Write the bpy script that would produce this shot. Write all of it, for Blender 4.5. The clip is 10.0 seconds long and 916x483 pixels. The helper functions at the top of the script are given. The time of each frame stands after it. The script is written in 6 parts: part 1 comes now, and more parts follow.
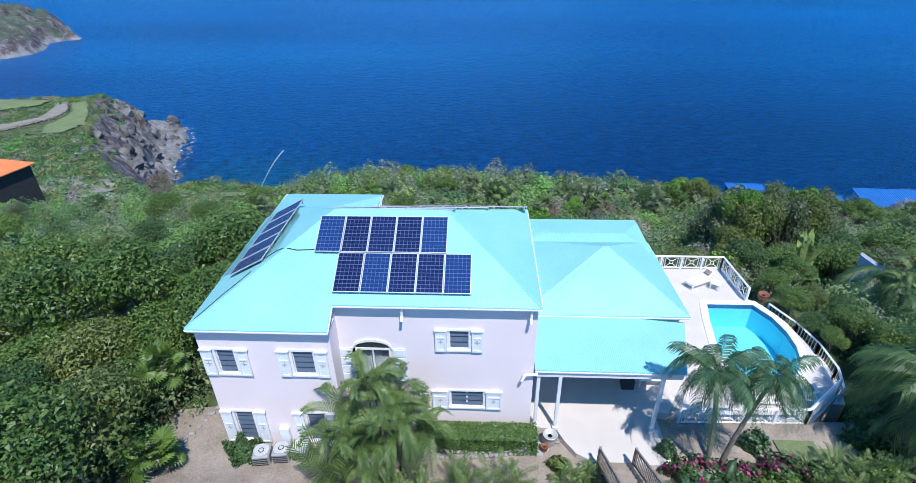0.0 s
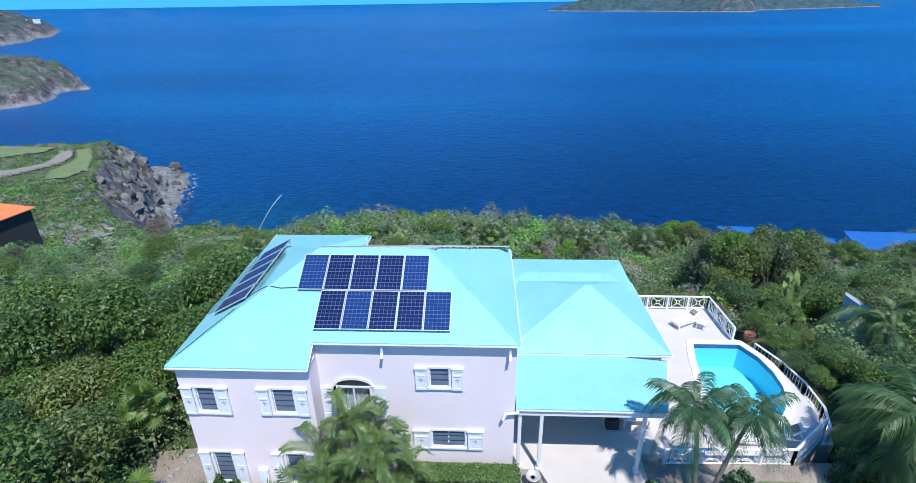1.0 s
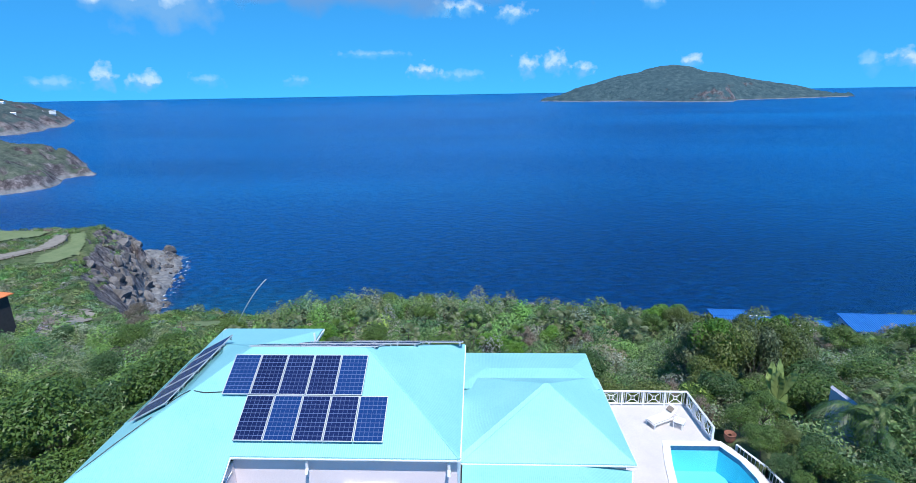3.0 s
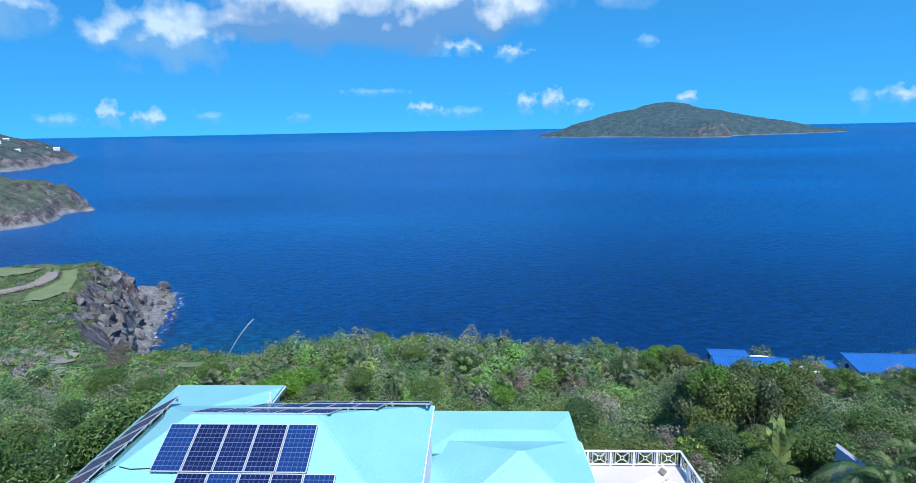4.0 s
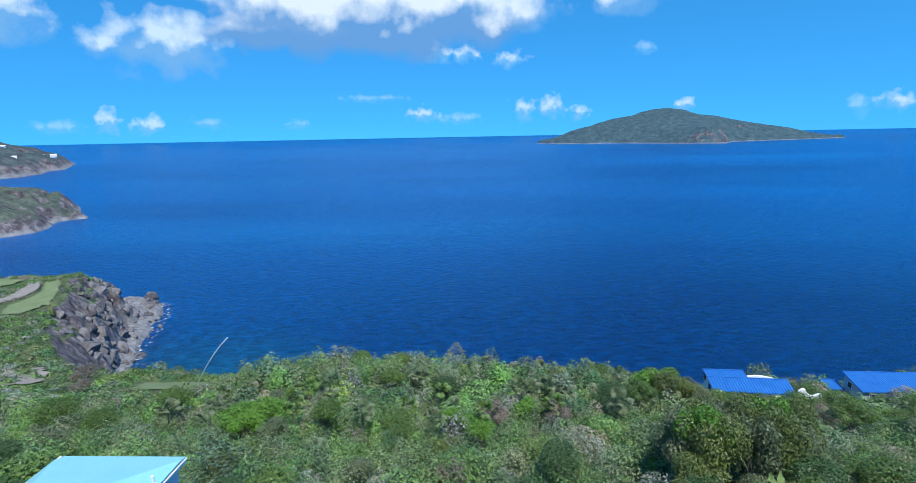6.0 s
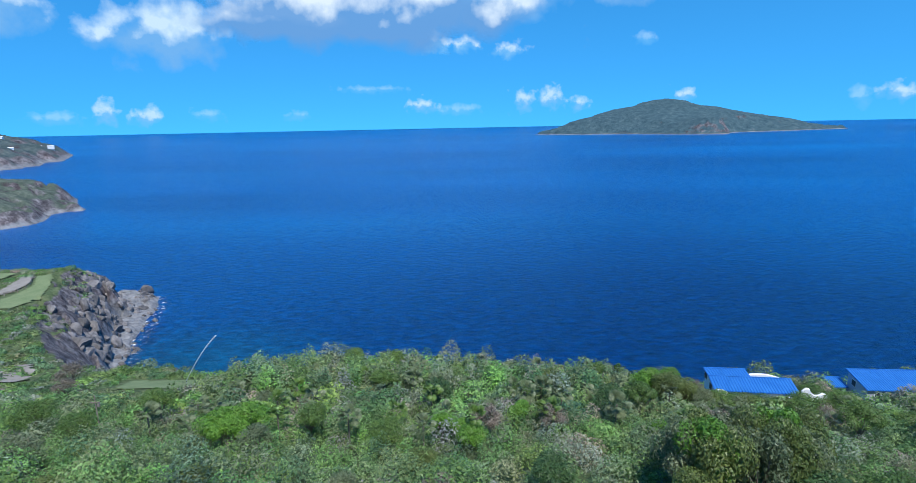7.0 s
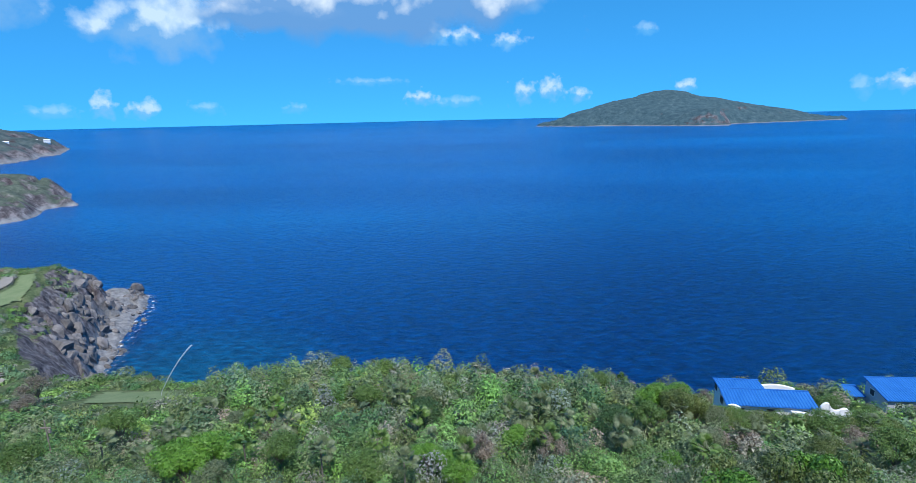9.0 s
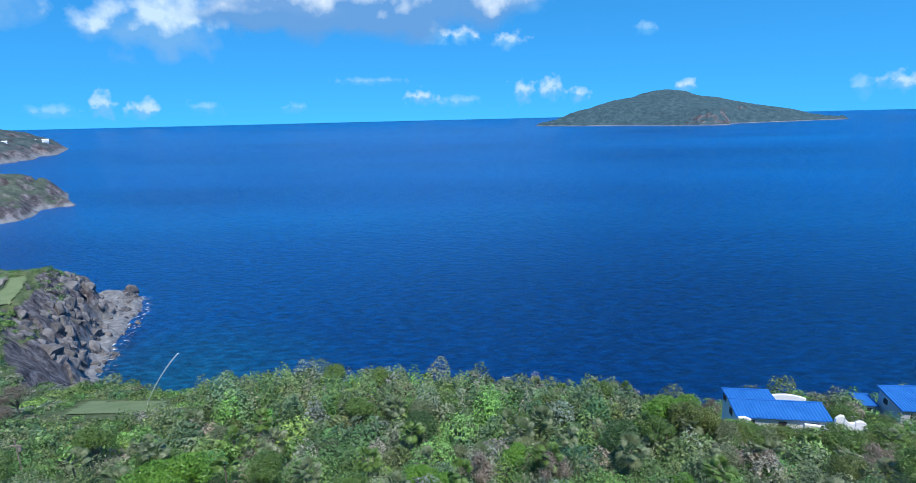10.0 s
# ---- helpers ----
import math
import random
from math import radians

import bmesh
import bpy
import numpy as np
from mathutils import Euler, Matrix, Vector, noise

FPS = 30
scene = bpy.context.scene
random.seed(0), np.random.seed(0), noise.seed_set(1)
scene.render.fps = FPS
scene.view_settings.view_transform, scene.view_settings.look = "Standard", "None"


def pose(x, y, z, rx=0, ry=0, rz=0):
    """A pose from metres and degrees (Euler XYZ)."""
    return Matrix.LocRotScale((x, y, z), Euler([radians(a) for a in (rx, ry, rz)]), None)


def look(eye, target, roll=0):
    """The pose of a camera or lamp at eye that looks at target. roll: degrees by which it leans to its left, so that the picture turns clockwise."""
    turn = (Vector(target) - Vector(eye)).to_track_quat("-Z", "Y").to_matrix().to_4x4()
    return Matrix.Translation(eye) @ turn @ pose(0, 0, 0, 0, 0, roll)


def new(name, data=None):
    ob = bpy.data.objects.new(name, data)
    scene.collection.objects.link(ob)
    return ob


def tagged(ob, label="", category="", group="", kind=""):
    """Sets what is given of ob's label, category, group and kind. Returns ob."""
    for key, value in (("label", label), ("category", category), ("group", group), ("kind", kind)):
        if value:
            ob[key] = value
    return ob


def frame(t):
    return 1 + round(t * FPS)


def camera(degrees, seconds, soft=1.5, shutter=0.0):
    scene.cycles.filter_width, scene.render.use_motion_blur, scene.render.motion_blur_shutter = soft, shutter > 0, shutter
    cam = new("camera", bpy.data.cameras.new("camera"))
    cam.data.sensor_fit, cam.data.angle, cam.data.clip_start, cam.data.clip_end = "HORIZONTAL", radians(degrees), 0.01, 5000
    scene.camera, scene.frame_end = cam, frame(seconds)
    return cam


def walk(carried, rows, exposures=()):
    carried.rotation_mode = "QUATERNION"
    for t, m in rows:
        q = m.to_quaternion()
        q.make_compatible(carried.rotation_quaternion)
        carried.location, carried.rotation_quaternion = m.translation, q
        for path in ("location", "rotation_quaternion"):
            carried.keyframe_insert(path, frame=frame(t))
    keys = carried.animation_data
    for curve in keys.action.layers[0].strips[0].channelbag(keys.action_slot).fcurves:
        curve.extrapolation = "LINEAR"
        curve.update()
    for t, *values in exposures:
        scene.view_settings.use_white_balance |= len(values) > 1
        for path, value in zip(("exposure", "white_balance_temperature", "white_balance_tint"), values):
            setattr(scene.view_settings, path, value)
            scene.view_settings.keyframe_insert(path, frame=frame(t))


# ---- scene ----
cam = camera(82.5, 10.0, soft=0.8)
PATH = [
    (0, (0.522, -0.221, 17.888), (0.426, 1.504, 16.879), -0.9),
    (0.5, (0.871, -0.524, 17.875), (0.776, 1.242, 16.942), -0.9),
    (1, (1.27, -0.687, 17.865), (1.175, 1.117, 17.007), -0.9),
    (1.5, (1.71, -0.661, 17.853), (1.616, 1.177, 17.07), -1.0),
    (2, (2.214, -0.495, 17.889), (2.121, 1.372, 17.177), -1.0),
    (2.5, (2.772, -0.097, 17.941), (2.681, 1.795, 17.299), -1.0),
    (2.7, (2.995, 0.132, 17.958), (2.907, 2.034, 17.346), -1.0),
    (3.8, (4.433, 1.925, 18.185), (4.344, 3.866, 17.714), -1.1),
    (4, (4.667, 2.358, 18.214), (4.581, 4.306, 17.769), -1.1),
    (4.5, (5.28, 3.471, 18.358), (5.195, 5.424, 17.933), -1.1),
    (5, (5.922, 4.509, 18.515), (5.838, 6.462, 18.092), -1.2),
    (5.5, (6.563, 5.62, 18.643), (6.479, 7.573, 18.22), -1.2),
    (5.7, (6.803, 6.077, 18.675), (6.72, 8.03, 18.256), -1.2),
    (6.8, (7.729, 8.938, 18.696), (7.649, 10.885, 18.247), -1.1),
    (7, (7.895, 9.5, 18.697), (7.813, 11.446, 18.242), -1.2),
    (7.5, (8.25, 11.04, 18.724), (8.168, 12.981, 18.25), -1.3),
    (8, (8.53, 12.573, 18.743), (8.448, 14.512, 18.26), -1.3),
    (8.5, (8.76, 14.099, 18.801), (8.677, 16.038, 18.318), -1.4),
    (9, (8.884, 15.666, 18.793), (8.802, 17.605, 18.31), -1.4),
    (9.5, (8.984, 17.285, 18.703), (8.903, 19.225, 18.221), -1.4),
    (10, (9.07, 18.942, 18.626), (8.989, 20.88, 18.142), -1.4),
]
walk(cam, [(t, look(eye, target, roll)) for t, eye, target, roll in PATH], [(0, 0.25), (10, 0.25)])

# ---- light ----
TO_SUN = Vector((0.20, -0.48, 1.0)).normalized()
SUN_EL = math.asin(TO_SUN.z)
SUN_AZ = math.atan2(TO_SUN.x, TO_SUN.y)
SEA = -57.0

world = bpy.data.worlds.new("sky")
scene.world = world
world.use_nodes = True
wn, wl = world.node_tree.nodes, world.node_tree.links
sky = wn.new("ShaderNodeTexSky")
sky.sky_type = "NISHITA"
sky.sun_disc = False
sky.sun_elevation = SUN_EL
sky.sun_rotation = SUN_AZ
sky.air_density, sky.dust_density, sky.ozone_density = 1.0, 0.0, 2.0
coords, lifted = wn.new("ShaderNodeTexCoord"), wn.new("ShaderNodeMapping")
lifted.inputs["Location"].default_value = (0, 0, 0.24)
lifted.inputs["Scale"].default_value = (1, 1, 0.9)
wl.new(coords.outputs["Generated"], lifted.inputs["Vector"])
wl.new(lifted.outputs[0], sky.inputs["Vector"])
tone = wn.new("ShaderNodeMix")
tone.data_type, tone.blend_type = "RGBA", "MULTIPLY"
tone.inputs[0].default_value, tone.inputs[7].default_value = 1.0, (0.20, 0.91, 1.30, 1)
wl.new(sky.outputs["Color"], tone.inputs[6])
wn["Background"].inputs["Strength"].default_value = 0.150
wl.new(tone.outputs[2], wn["Background"].inputs["Color"])

sun = new("sun", bpy.data.lights.new("sun", "SUN"))
sun.data.energy, sun.data.angle, sun.data.color = 4.6, radians(0.53), (1.0, 0.97, 0.92)
sun.matrix_world = look(TO_SUN * 100, (0, 0, 0))


# ---- materials ----
def shader(name, rough=0.6, metal=0.0, spec=0.5):
    m = bpy.data.materials.new(name)
    m.use_nodes = True
    b = m.node_tree.nodes["Principled BSDF"]
    b.inputs["Roughness"].default_value = rough
    b.inputs["Metallic"].default_value = metal
    b.inputs["Specular IOR Level"].default_value = spec
    return m, m.node_tree.nodes, m.node_tree.links, b


def noise_of(n, l, scale, detail=4.0, rough=0.55, coord="Object"):
    tc = n.new("ShaderNodeTexCoord")
    t = n.new("ShaderNodeTexNoise")
    t.inputs["Scale"].default_value = scale
    t.inputs["Detail"].default_value = detail
    t.inputs["Roughness"].default_value = rough
    l.new(tc.outputs[coord], t.inputs["Vector"])
    return t.outputs["Fac"]


def ramp_of(n, l, fac, stops):
    r = n.new("ShaderNodeValToRGB")
    while len(r.color_ramp.elements) < len(stops):
        r.color_ramp.elements.new(0.5)
    for e, (p, c) in zip(r.color_ramp.elements, stops):
        e.position, e.color = p, (*c, 1)
    l.new(fac, r.inputs["Fac"])
    return r.outputs["Color"]


def mixed(n, l, fac, a, b, mode="MIX"):
    m = n.new("ShaderNodeMix")
    m.data_type, m.blend_type = "RGBA", mode
    for value, socket in ((fac, m.inputs[0]), (a, m.inputs[6]), (b, m.inputs[7])):
        if isinstance(value, bpy.types.NodeSocket):
            l.new(value, socket)
        else:
            socket.default_value = value if isinstance(value, float) else (*value, 1)
    return m.outputs[2]


def bumped(n, l, b, height, strength=0.3, distance=0.02, under=None):
    k = n.new("ShaderNodeBump")
    k.inputs["Strength"].default_value, k.inputs["Distance"].default_value = strength, distance
    l.new(height, k.inputs["Height"])
    if under:
        l.new(under, k.inputs["Normal"])
    l.new(k.outputs["Normal"], b.inputs["Normal"])
    return k.outputs["Normal"]


def surface(name, dark, light, scale=3.0, fine=40.0, rough=0.6, metal=0.0, bump=0.2, depth=0.01, spec=0.5, vary=0.0):
    """A surface with large stains, fine grain and relief; vary: spread of tone from object to object."""
    m, n, l, b = shader(name, rough, metal, spec)
    big = ramp_of(n, l, noise_of(n, l, scale), [(0.3, dark), (0.7, light)])
    small = noise_of(n, l, fine, 3.0)
    c = mixed(n, l, 0.35, big, ramp_of(n, l, small, [(0.3, [v * 0.75 for v in dark]), (0.7, [min(1, v * 1.12) for v in light])]))
    if vary:
        oi = n.new("ShaderNodeObjectInfo")
        c = mixed(n, l, 1.0, c, ramp_of(n, l, oi.outputs["Random"], [(0, (1 - vary,) * 3), (1, (1,) * 3)]), "MULTIPLY")
    l.new(c, b.inputs["Base Color"])
    bumped(n, l, b, small, bump, depth)
    return m


def leafy(name, dark, light, scale=1.0):
    """Leaves: tone varies from leaf to leaf and over the crown, with some light let through."""
    m, n, l, b = shader(name, 0.48, 0.0, 0.5)
    g = n.new("ShaderNodeNewGeometry")
    c = ramp_of(n, l, g.outputs["Random Per Island"], [(0.0, dark), (1.0, light)])
    oi = n.new("ShaderNodeObjectInfo")
    c = mixed(n, l, 1.0, c, ramp_of(n, l, oi.outputs["Random"], [(0, (0.75, 0.8, 0.7)), (1, (1.15, 1.1, 1.0))]), "MULTIPLY")
    l.new(c, b.inputs["Base Color"])
    tr = n.new("ShaderNodeBsdfTranslucent")
    l.new(c, tr.inputs["Color"])
    mx = n.new("ShaderNodeMixShader")
    mx.inputs[0].default_value = 0.25
    l.new(b.outputs[0], mx.inputs[1])
    l.new(tr.outputs[0], mx.inputs[2])
    l.new(mx.outputs[0], n["Material Output"].inputs["Surface"])
    return m


def scrub_material():
    """Mixed scrub: each plant's own tint is kept per leaf in the attribute 'tint'."""
    m, n, l, b = shader("scrub_leaf", 0.5, 0.0, 0.5)
    at = n.new("ShaderNodeAttribute")
    at.attribute_name = "tint"
    g = n.new("ShaderNodeNewGeometry")
    c = mixed(n, l, 1.0, at.outputs["Color"], ramp_of(n, l, g.outputs["Random Per Island"], [(0, (0.6, 0.65, 0.55)), (1, (1.35, 1.3, 1.2))]), "MULTIPLY")
    l.new(c, b.inputs["Base Color"])
    tr = n.new("ShaderNodeBsdfTranslucent")
    l.new(c, tr.inputs["Color"])
    mx = n.new("ShaderNodeMixShader")
    mx.inputs[0].default_value = 0.3
    l.new(b.outputs[0], mx.inputs[1])
    l.new(tr.outputs[0], mx.inputs[2])
    l.new(mx.outputs[0], n["Material Output"].inputs["Surface"])
    return m


def roof_metal(name, dark, light, pitch=0.076, relief=0.18):
    """Painted corrugated sheet: ribs run down the slope along the v of the UV map."""
    m, n, l, b = shader(name, 0.38, 0.0, 0.5)
    uv = n.new("ShaderNodeUVMap")
    w = n.new("ShaderNodeTexWave")
    w.wave_type, w.bands_direction, w.wave_profile = "BANDS", "X", "SIN"
    w.inputs["Scale"].default_value = 2 * math.pi / (20 * pitch)
    l.new(uv.outputs[0], w.inputs["Vector"])
    big = ramp_of(n, l, noise_of(n, l, 0.6, 5), [(0.3, dark), (0.72, light)])
    lap = n.new("ShaderNodeTexWave")
    lap.wave_type, lap.bands_direction, lap.wave_profile = "BANDS", "Y", "SAW"
    lap.inputs["Scale"].default_value = 2 * math.pi / (20 * 2.4)
    l.new(uv.outputs[0], lap.inputs["Vector"])
    c = mixed(n, l, 0.25, big, ramp_of(n, l, noise_of(n, l, 9, 6, 0.7), [(0.35, [v * 0.82 for v in dark]), (0.6, light)]))
    c = mixed(n, l, 0.05, c, w.outputs["Color"], "OVERLAY")
    l.new(c, b.inputs["Base Color"])
    u = bumped(n, l, b, lap.outputs["Fac"], 0.15, 0.01)
    bumped(n, l, b, w.outputs["Fac"], relief, pitch * 0.28, u)
    return m


M_ROOF = roof_metal("turquoise_roof", (0.215, 0.52, 0.54), (0.265, 0.585, 0.605))
M_BLUEROOF = roof_metal("blue_roof", (0.015, 0.115, 0.40), (0.028, 0.16, 0.49), 0.42, 1.0)
M_WALL = surface("pink_stucco", (0.79, 0.70, 0.735), (0.84, 0.75, 0.785), 0.7, 60, 0.85, 0, 0.3, 0.004, 0.2)
M_WHITE = surface("white_paint", (0.76, 0.77, 0.80), (0.82, 0.83, 0.85), 1.5, 50, 0.5, 0, 0.1, 0.002)
M_SHUTTER = surface("pale_blue_paint", (0.72, 0.77, 0.85), (0.78, 0.83, 0.90), 2, 50, 0.5, 0, 0.1, 0.002)
M_STONE = surface("patio_stone", (0.50, 0.465, 0.45), (0.60, 0.56, 0.55), 0.8, 25, 0.8, 0, 0.3, 0.004, 0.3)
M_SOIL = surface("dry_soil", (0.20, 0.165, 0.14), (0.38, 0.33, 0.29), 0.8, 12, 0.95, 0, 0.8, 0.04, 0.1)
M_LEAF = leafy("leaf", (0.058, 0.118, 0.024), (0.14, 0.235, 0.055))
M_OLIVE = leafy("olive_leaf", (0.075, 0.118, 0.030), (0.17, 0.215, 0.065))
M_LIME = leafy("lime_leaf", (0.08, 0.19, 0.02), (0.16, 0.34, 0.05))
M_GREYLEAF = leafy("grey_leaf", (0.085, 0.125, 0.06), (0.18, 0.22, 0.13))
M_BANANA = leafy("banana_leaf", (0.22, 0.32, 0.10), (0.40, 0.48, 0.22))
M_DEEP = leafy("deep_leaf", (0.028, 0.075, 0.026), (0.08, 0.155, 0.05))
M_TWIG = leafy("dry_twig", (0.14, 0.11, 0.09), (0.28, 0.24, 0.21))
M_PALM = leafy("palm_leaf", (0.026, 0.080, 0.040), (0.095, 0.185, 0.09))
M_ARECA = leafy("areca_leaf", (0.055, 0.115, 0.032), (0.16, 0.235, 0.075))
M_FLOWER = leafy("magenta_petal", (0.22, 0.015, 0.10), (0.48, 0.06, 0.26))
M_HEDGE = leafy("hedge_leaf", (0.05, 0.12, 0.03), (0.15, 0.25, 0.075))
M_EDGING = surface("edging_stone", (0.22, 0.22, 0.22), (0.38, 0.38, 0.38), 2, 20, 0.9, 0, 0.4, 0.02, 0.2)
M_UNIT = surface("weathered_grey_metal", (0.26, 0.27, 0.29), (0.36, 0.37, 0.39), 3, 60, 0.5, 0.2, 0.1, 0.002)
M_GRAVEL = surface("grey_gravel", (0.30, 0.31, 0.32), (0.44, 0.45, 0.46), 2, 30, 0.95, 0, 0.8, 0.02, 0.1)
M_GRASS = surface("mown_grass", (0.115, 0.165, 0.075), (0.185, 0.225, 0.12), 0.3, 5, 0.95, 0, 0.4, 0.03, 0.1)
M_PATH = surface("cart_path", (0.19, 0.175, 0.155), (0.28, 0.26, 0.235), 0.5, 8, 0.95, 0, 0.3, 0.02, 0.1)
M_ROCK = surface("sea_rock", (0.085, 0.08, 0.083), (0.31, 0.297, 0.30), 0.9, 5, 0.9, 0, 0.9, 0.2, 0.2, 0.55)
M_TIMBER = surface("grey_timber", (0.24, 0.20, 0.17), (0.36, 0.31, 0.27), 3, 60, 0.85, 0, 0.4, 0.004, 0.2, 0.2)
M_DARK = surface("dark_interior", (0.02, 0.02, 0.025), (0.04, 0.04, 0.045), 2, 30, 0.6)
M_GREY = surface("grey_metal", (0.46, 0.48, 0.50), (0.58, 0.60, 0.62), 3, 60, 0.45, 0.3, 0.1, 0.002)
M_TERRA = surface("terracotta", (0.16, 0.06, 0.035), (0.26, 0.10, 0.06), 4, 60, 0.8)
M_FABRIC = surface("cream_cushion", (0.72, 0.68, 0.62), (0.80, 0.77, 0.72), 3, 120, 0.9)
M_ORANGE = surface("orange_roof_tile", (0.60, 0.16, 0.05), (0.72, 0.23, 0.09), 1, 12, 0.8, 0, 0.4, 0.03)
M_LILAC = surface("lilac_wall", (0.42, 0.43, 0.52), (0.50, 0.51, 0.60), 0.6, 30, 0.85)
M_POOL = surface("pool_plaster", (0.16, 0.66, 0.78), (0.20, 0.74, 0.86), 0.8, 20, 0.7)
M_TILE = surface("pool_tile", (0.02, 0.08, 0.20), (0.04, 0.14, 0.30), 6, 40, 0.25)
M_BARK = surface("bark", (0.10, 0.085, 0.07), (0.25, 0.22, 0.19), 4, 30, 0.9, 0, 0.6, 0.02, 0.2)
M_SCRUB = scrub_material()


def sea_material():
    """Open water: deep blue with wind streaks, greener over the shoals of the cove; weaker reflection off the cliff and
    wave shading are painted into the colour.
    """
    m, n, l, b = shader("sea_water", 0.30, 0.0, 0.5)
    b.inputs["IOR"].default_value = 1.33
    b.inputs["Specular Tint"].default_value = (0.03, 0.58, 1.0, 1)
    tc = n.new("ShaderNodeTexCoord")

    def lie(scale, turn=0.0, shift=(0, 0, 0)):
        mp = n.new("ShaderNodeMapping")
        mp.inputs["Scale"].default_value, mp.inputs["Rotation"].default_value, mp.inputs["Location"].default_value = scale, (0, 0, radians(turn)), shift
        l.new(tc.outputs["Object"], mp.inputs["Vector"])
        return mp.outputs[0]

    def waves(vector, scale, detail, rough=0.55):
        t = n.new("ShaderNodeTexNoise")
        t.inputs["Scale"].default_value, t.inputs["Detail"].default_value, t.inputs["Roughness"].default_value = scale, detail, rough
        l.new(vector, t.inputs["Vector"])
        return t.outputs["Fac"]

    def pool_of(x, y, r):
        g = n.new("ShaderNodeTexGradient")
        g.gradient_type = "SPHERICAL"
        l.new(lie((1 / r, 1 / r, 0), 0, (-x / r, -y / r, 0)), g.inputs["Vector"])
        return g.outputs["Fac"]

    c = ramp_of(n, l, waves(lie((0.35, 1, 1), 10), 0.006, 5), [(0.3, (0.0, 0.052, 0.205)), (0.7, (0.0, 0.092, 0.325))])
    c = mixed(n, l, ramp_of(n, l, waves(lie((0.10, 1, 1), -4), 0.0045, 4, 0.6), [(0.50, (0, 0, 0)), (0.66, (0.45, 0.45, 0.45))]), c, (0.0, 0.14, 0.40))
    # round dark patch off the cliff: weaker sky reflection painted into the colour
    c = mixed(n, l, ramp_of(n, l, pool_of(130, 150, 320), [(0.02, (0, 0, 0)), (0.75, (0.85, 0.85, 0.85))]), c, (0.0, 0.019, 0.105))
    c = mixed(n, l, ramp_of(n, l, pool_of(-84, 146, 62), [(0.05, (0, 0, 0)), (0.8, (0.7, 0.7, 0.7))]), c, (0.004, 0.085, 0.16))
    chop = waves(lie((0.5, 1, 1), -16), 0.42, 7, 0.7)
    # dark troughs and bright crests: light on the wave facets multiplied into the colour
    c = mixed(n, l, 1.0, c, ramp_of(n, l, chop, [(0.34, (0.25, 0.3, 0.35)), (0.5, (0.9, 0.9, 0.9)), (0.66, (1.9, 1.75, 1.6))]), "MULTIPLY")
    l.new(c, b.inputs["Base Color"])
    last = bumped(n, l, b, waves(lie((0.5, 1, 1), -16), 0.03, 3), 0.6, 2.0)
    bumped(n, l, b, chop, 1.0, 2.2, last)
    return m


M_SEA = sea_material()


def glass_material(name, tint, rough=0.0, ior=1.45):
    m, n, l, b = shader(name, rough)
    b.inputs["Base Color"].default_value = (*tint, 1)
    b.inputs["Transmission Weight"].default_value = 1.0
    b.inputs["IOR"].default_value = ior
    return m


M_GLASS = glass_material("window_glass", (0.42, 0.52, 0.62))
# opaque louvre blades; the sky's bluish reflection is put into their colour
M_LOUVRE = surface("sky_tinted_louvre", (0.085, 0.12, 0.18), (0.12, 0.165, 0.235), 2, 40, 0.12)


def water_material():
    """Clear pool water: see-through with a light tint and a rippled gloss."""
    m = bpy.data.materials.new("pool_water")
    m.use_nodes = True
    n, l = m.node_tree.nodes, m.node_tree.links
    tr, gl, mx = n.new("ShaderNodeBsdfTransparent"), n.new("ShaderNodeBsdfGlossy"), n.new("ShaderNodeMixShader")
    tr.inputs["Color"].default_value = (0.72, 0.96, 1.0, 1)
    gl.inputs["Roughness"].default_value = 0.05
    mx.inputs[0].default_value = 0.06
    k = n.new("ShaderNodeBump")
    k.inputs["Distance"].default_value = 0.03
    l.new(noise_of(n, l, 4.0, 3), k.inputs["Height"])
    l.new(k.outputs[0], gl.inputs["Normal"])
    l.new(tr.outputs[0], mx.inputs[1])
    l.new(gl.outputs[0], mx.inputs[2])
    l.new(mx.outputs[0], n["Material Output"].inputs["Surface"])
    return m


M_WATER = water_material()


def cell_material(name, low, high):
    """Photovoltaic cells: six by ten squares with pale joints and bus bars, tone varying from panel to panel."""
    m, n, l, b = shader(name, 0.2, 0.0, 0.2)
    uv = n.new("ShaderNodeUVMap")
    br = n.new("ShaderNodeTexBrick")
    br.offset, br.squash = 0.0, 1.0
    br.inputs["Scale"].default_value = 1.0
    br.inputs["Brick Width"].default_value, br.inputs["Row Height"].default_value = 1 / 6, 0.1
    br.inputs["Mortar Size"].default_value, br.inputs["Mortar Smooth"].default_value = 0.006, 0.2
    l.new(uv.outputs[0], br.inputs["Vector"])
    br.inputs["Mortar"].default_value = (0.11, 0.15, 0.29, 1)
    oi = n.new("ShaderNodeObjectInfo")
    tone = ramp_of(n, l, oi.outputs["Random"], [(0, low), (1, high)])
    speck = mixed(n, l, noise_of(n, l, 30, 3), tone, (0.03, 0.05, 0.16))
    l.new(mixed(n, l, 0.3, tone, speck), br.inputs["Color1"])
    l.new(tone, br.inputs["Color2"])
    l.new(br.outputs["Color"], b.inputs["Base Color"])
    return m


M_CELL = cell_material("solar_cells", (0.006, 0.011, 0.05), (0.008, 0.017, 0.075))
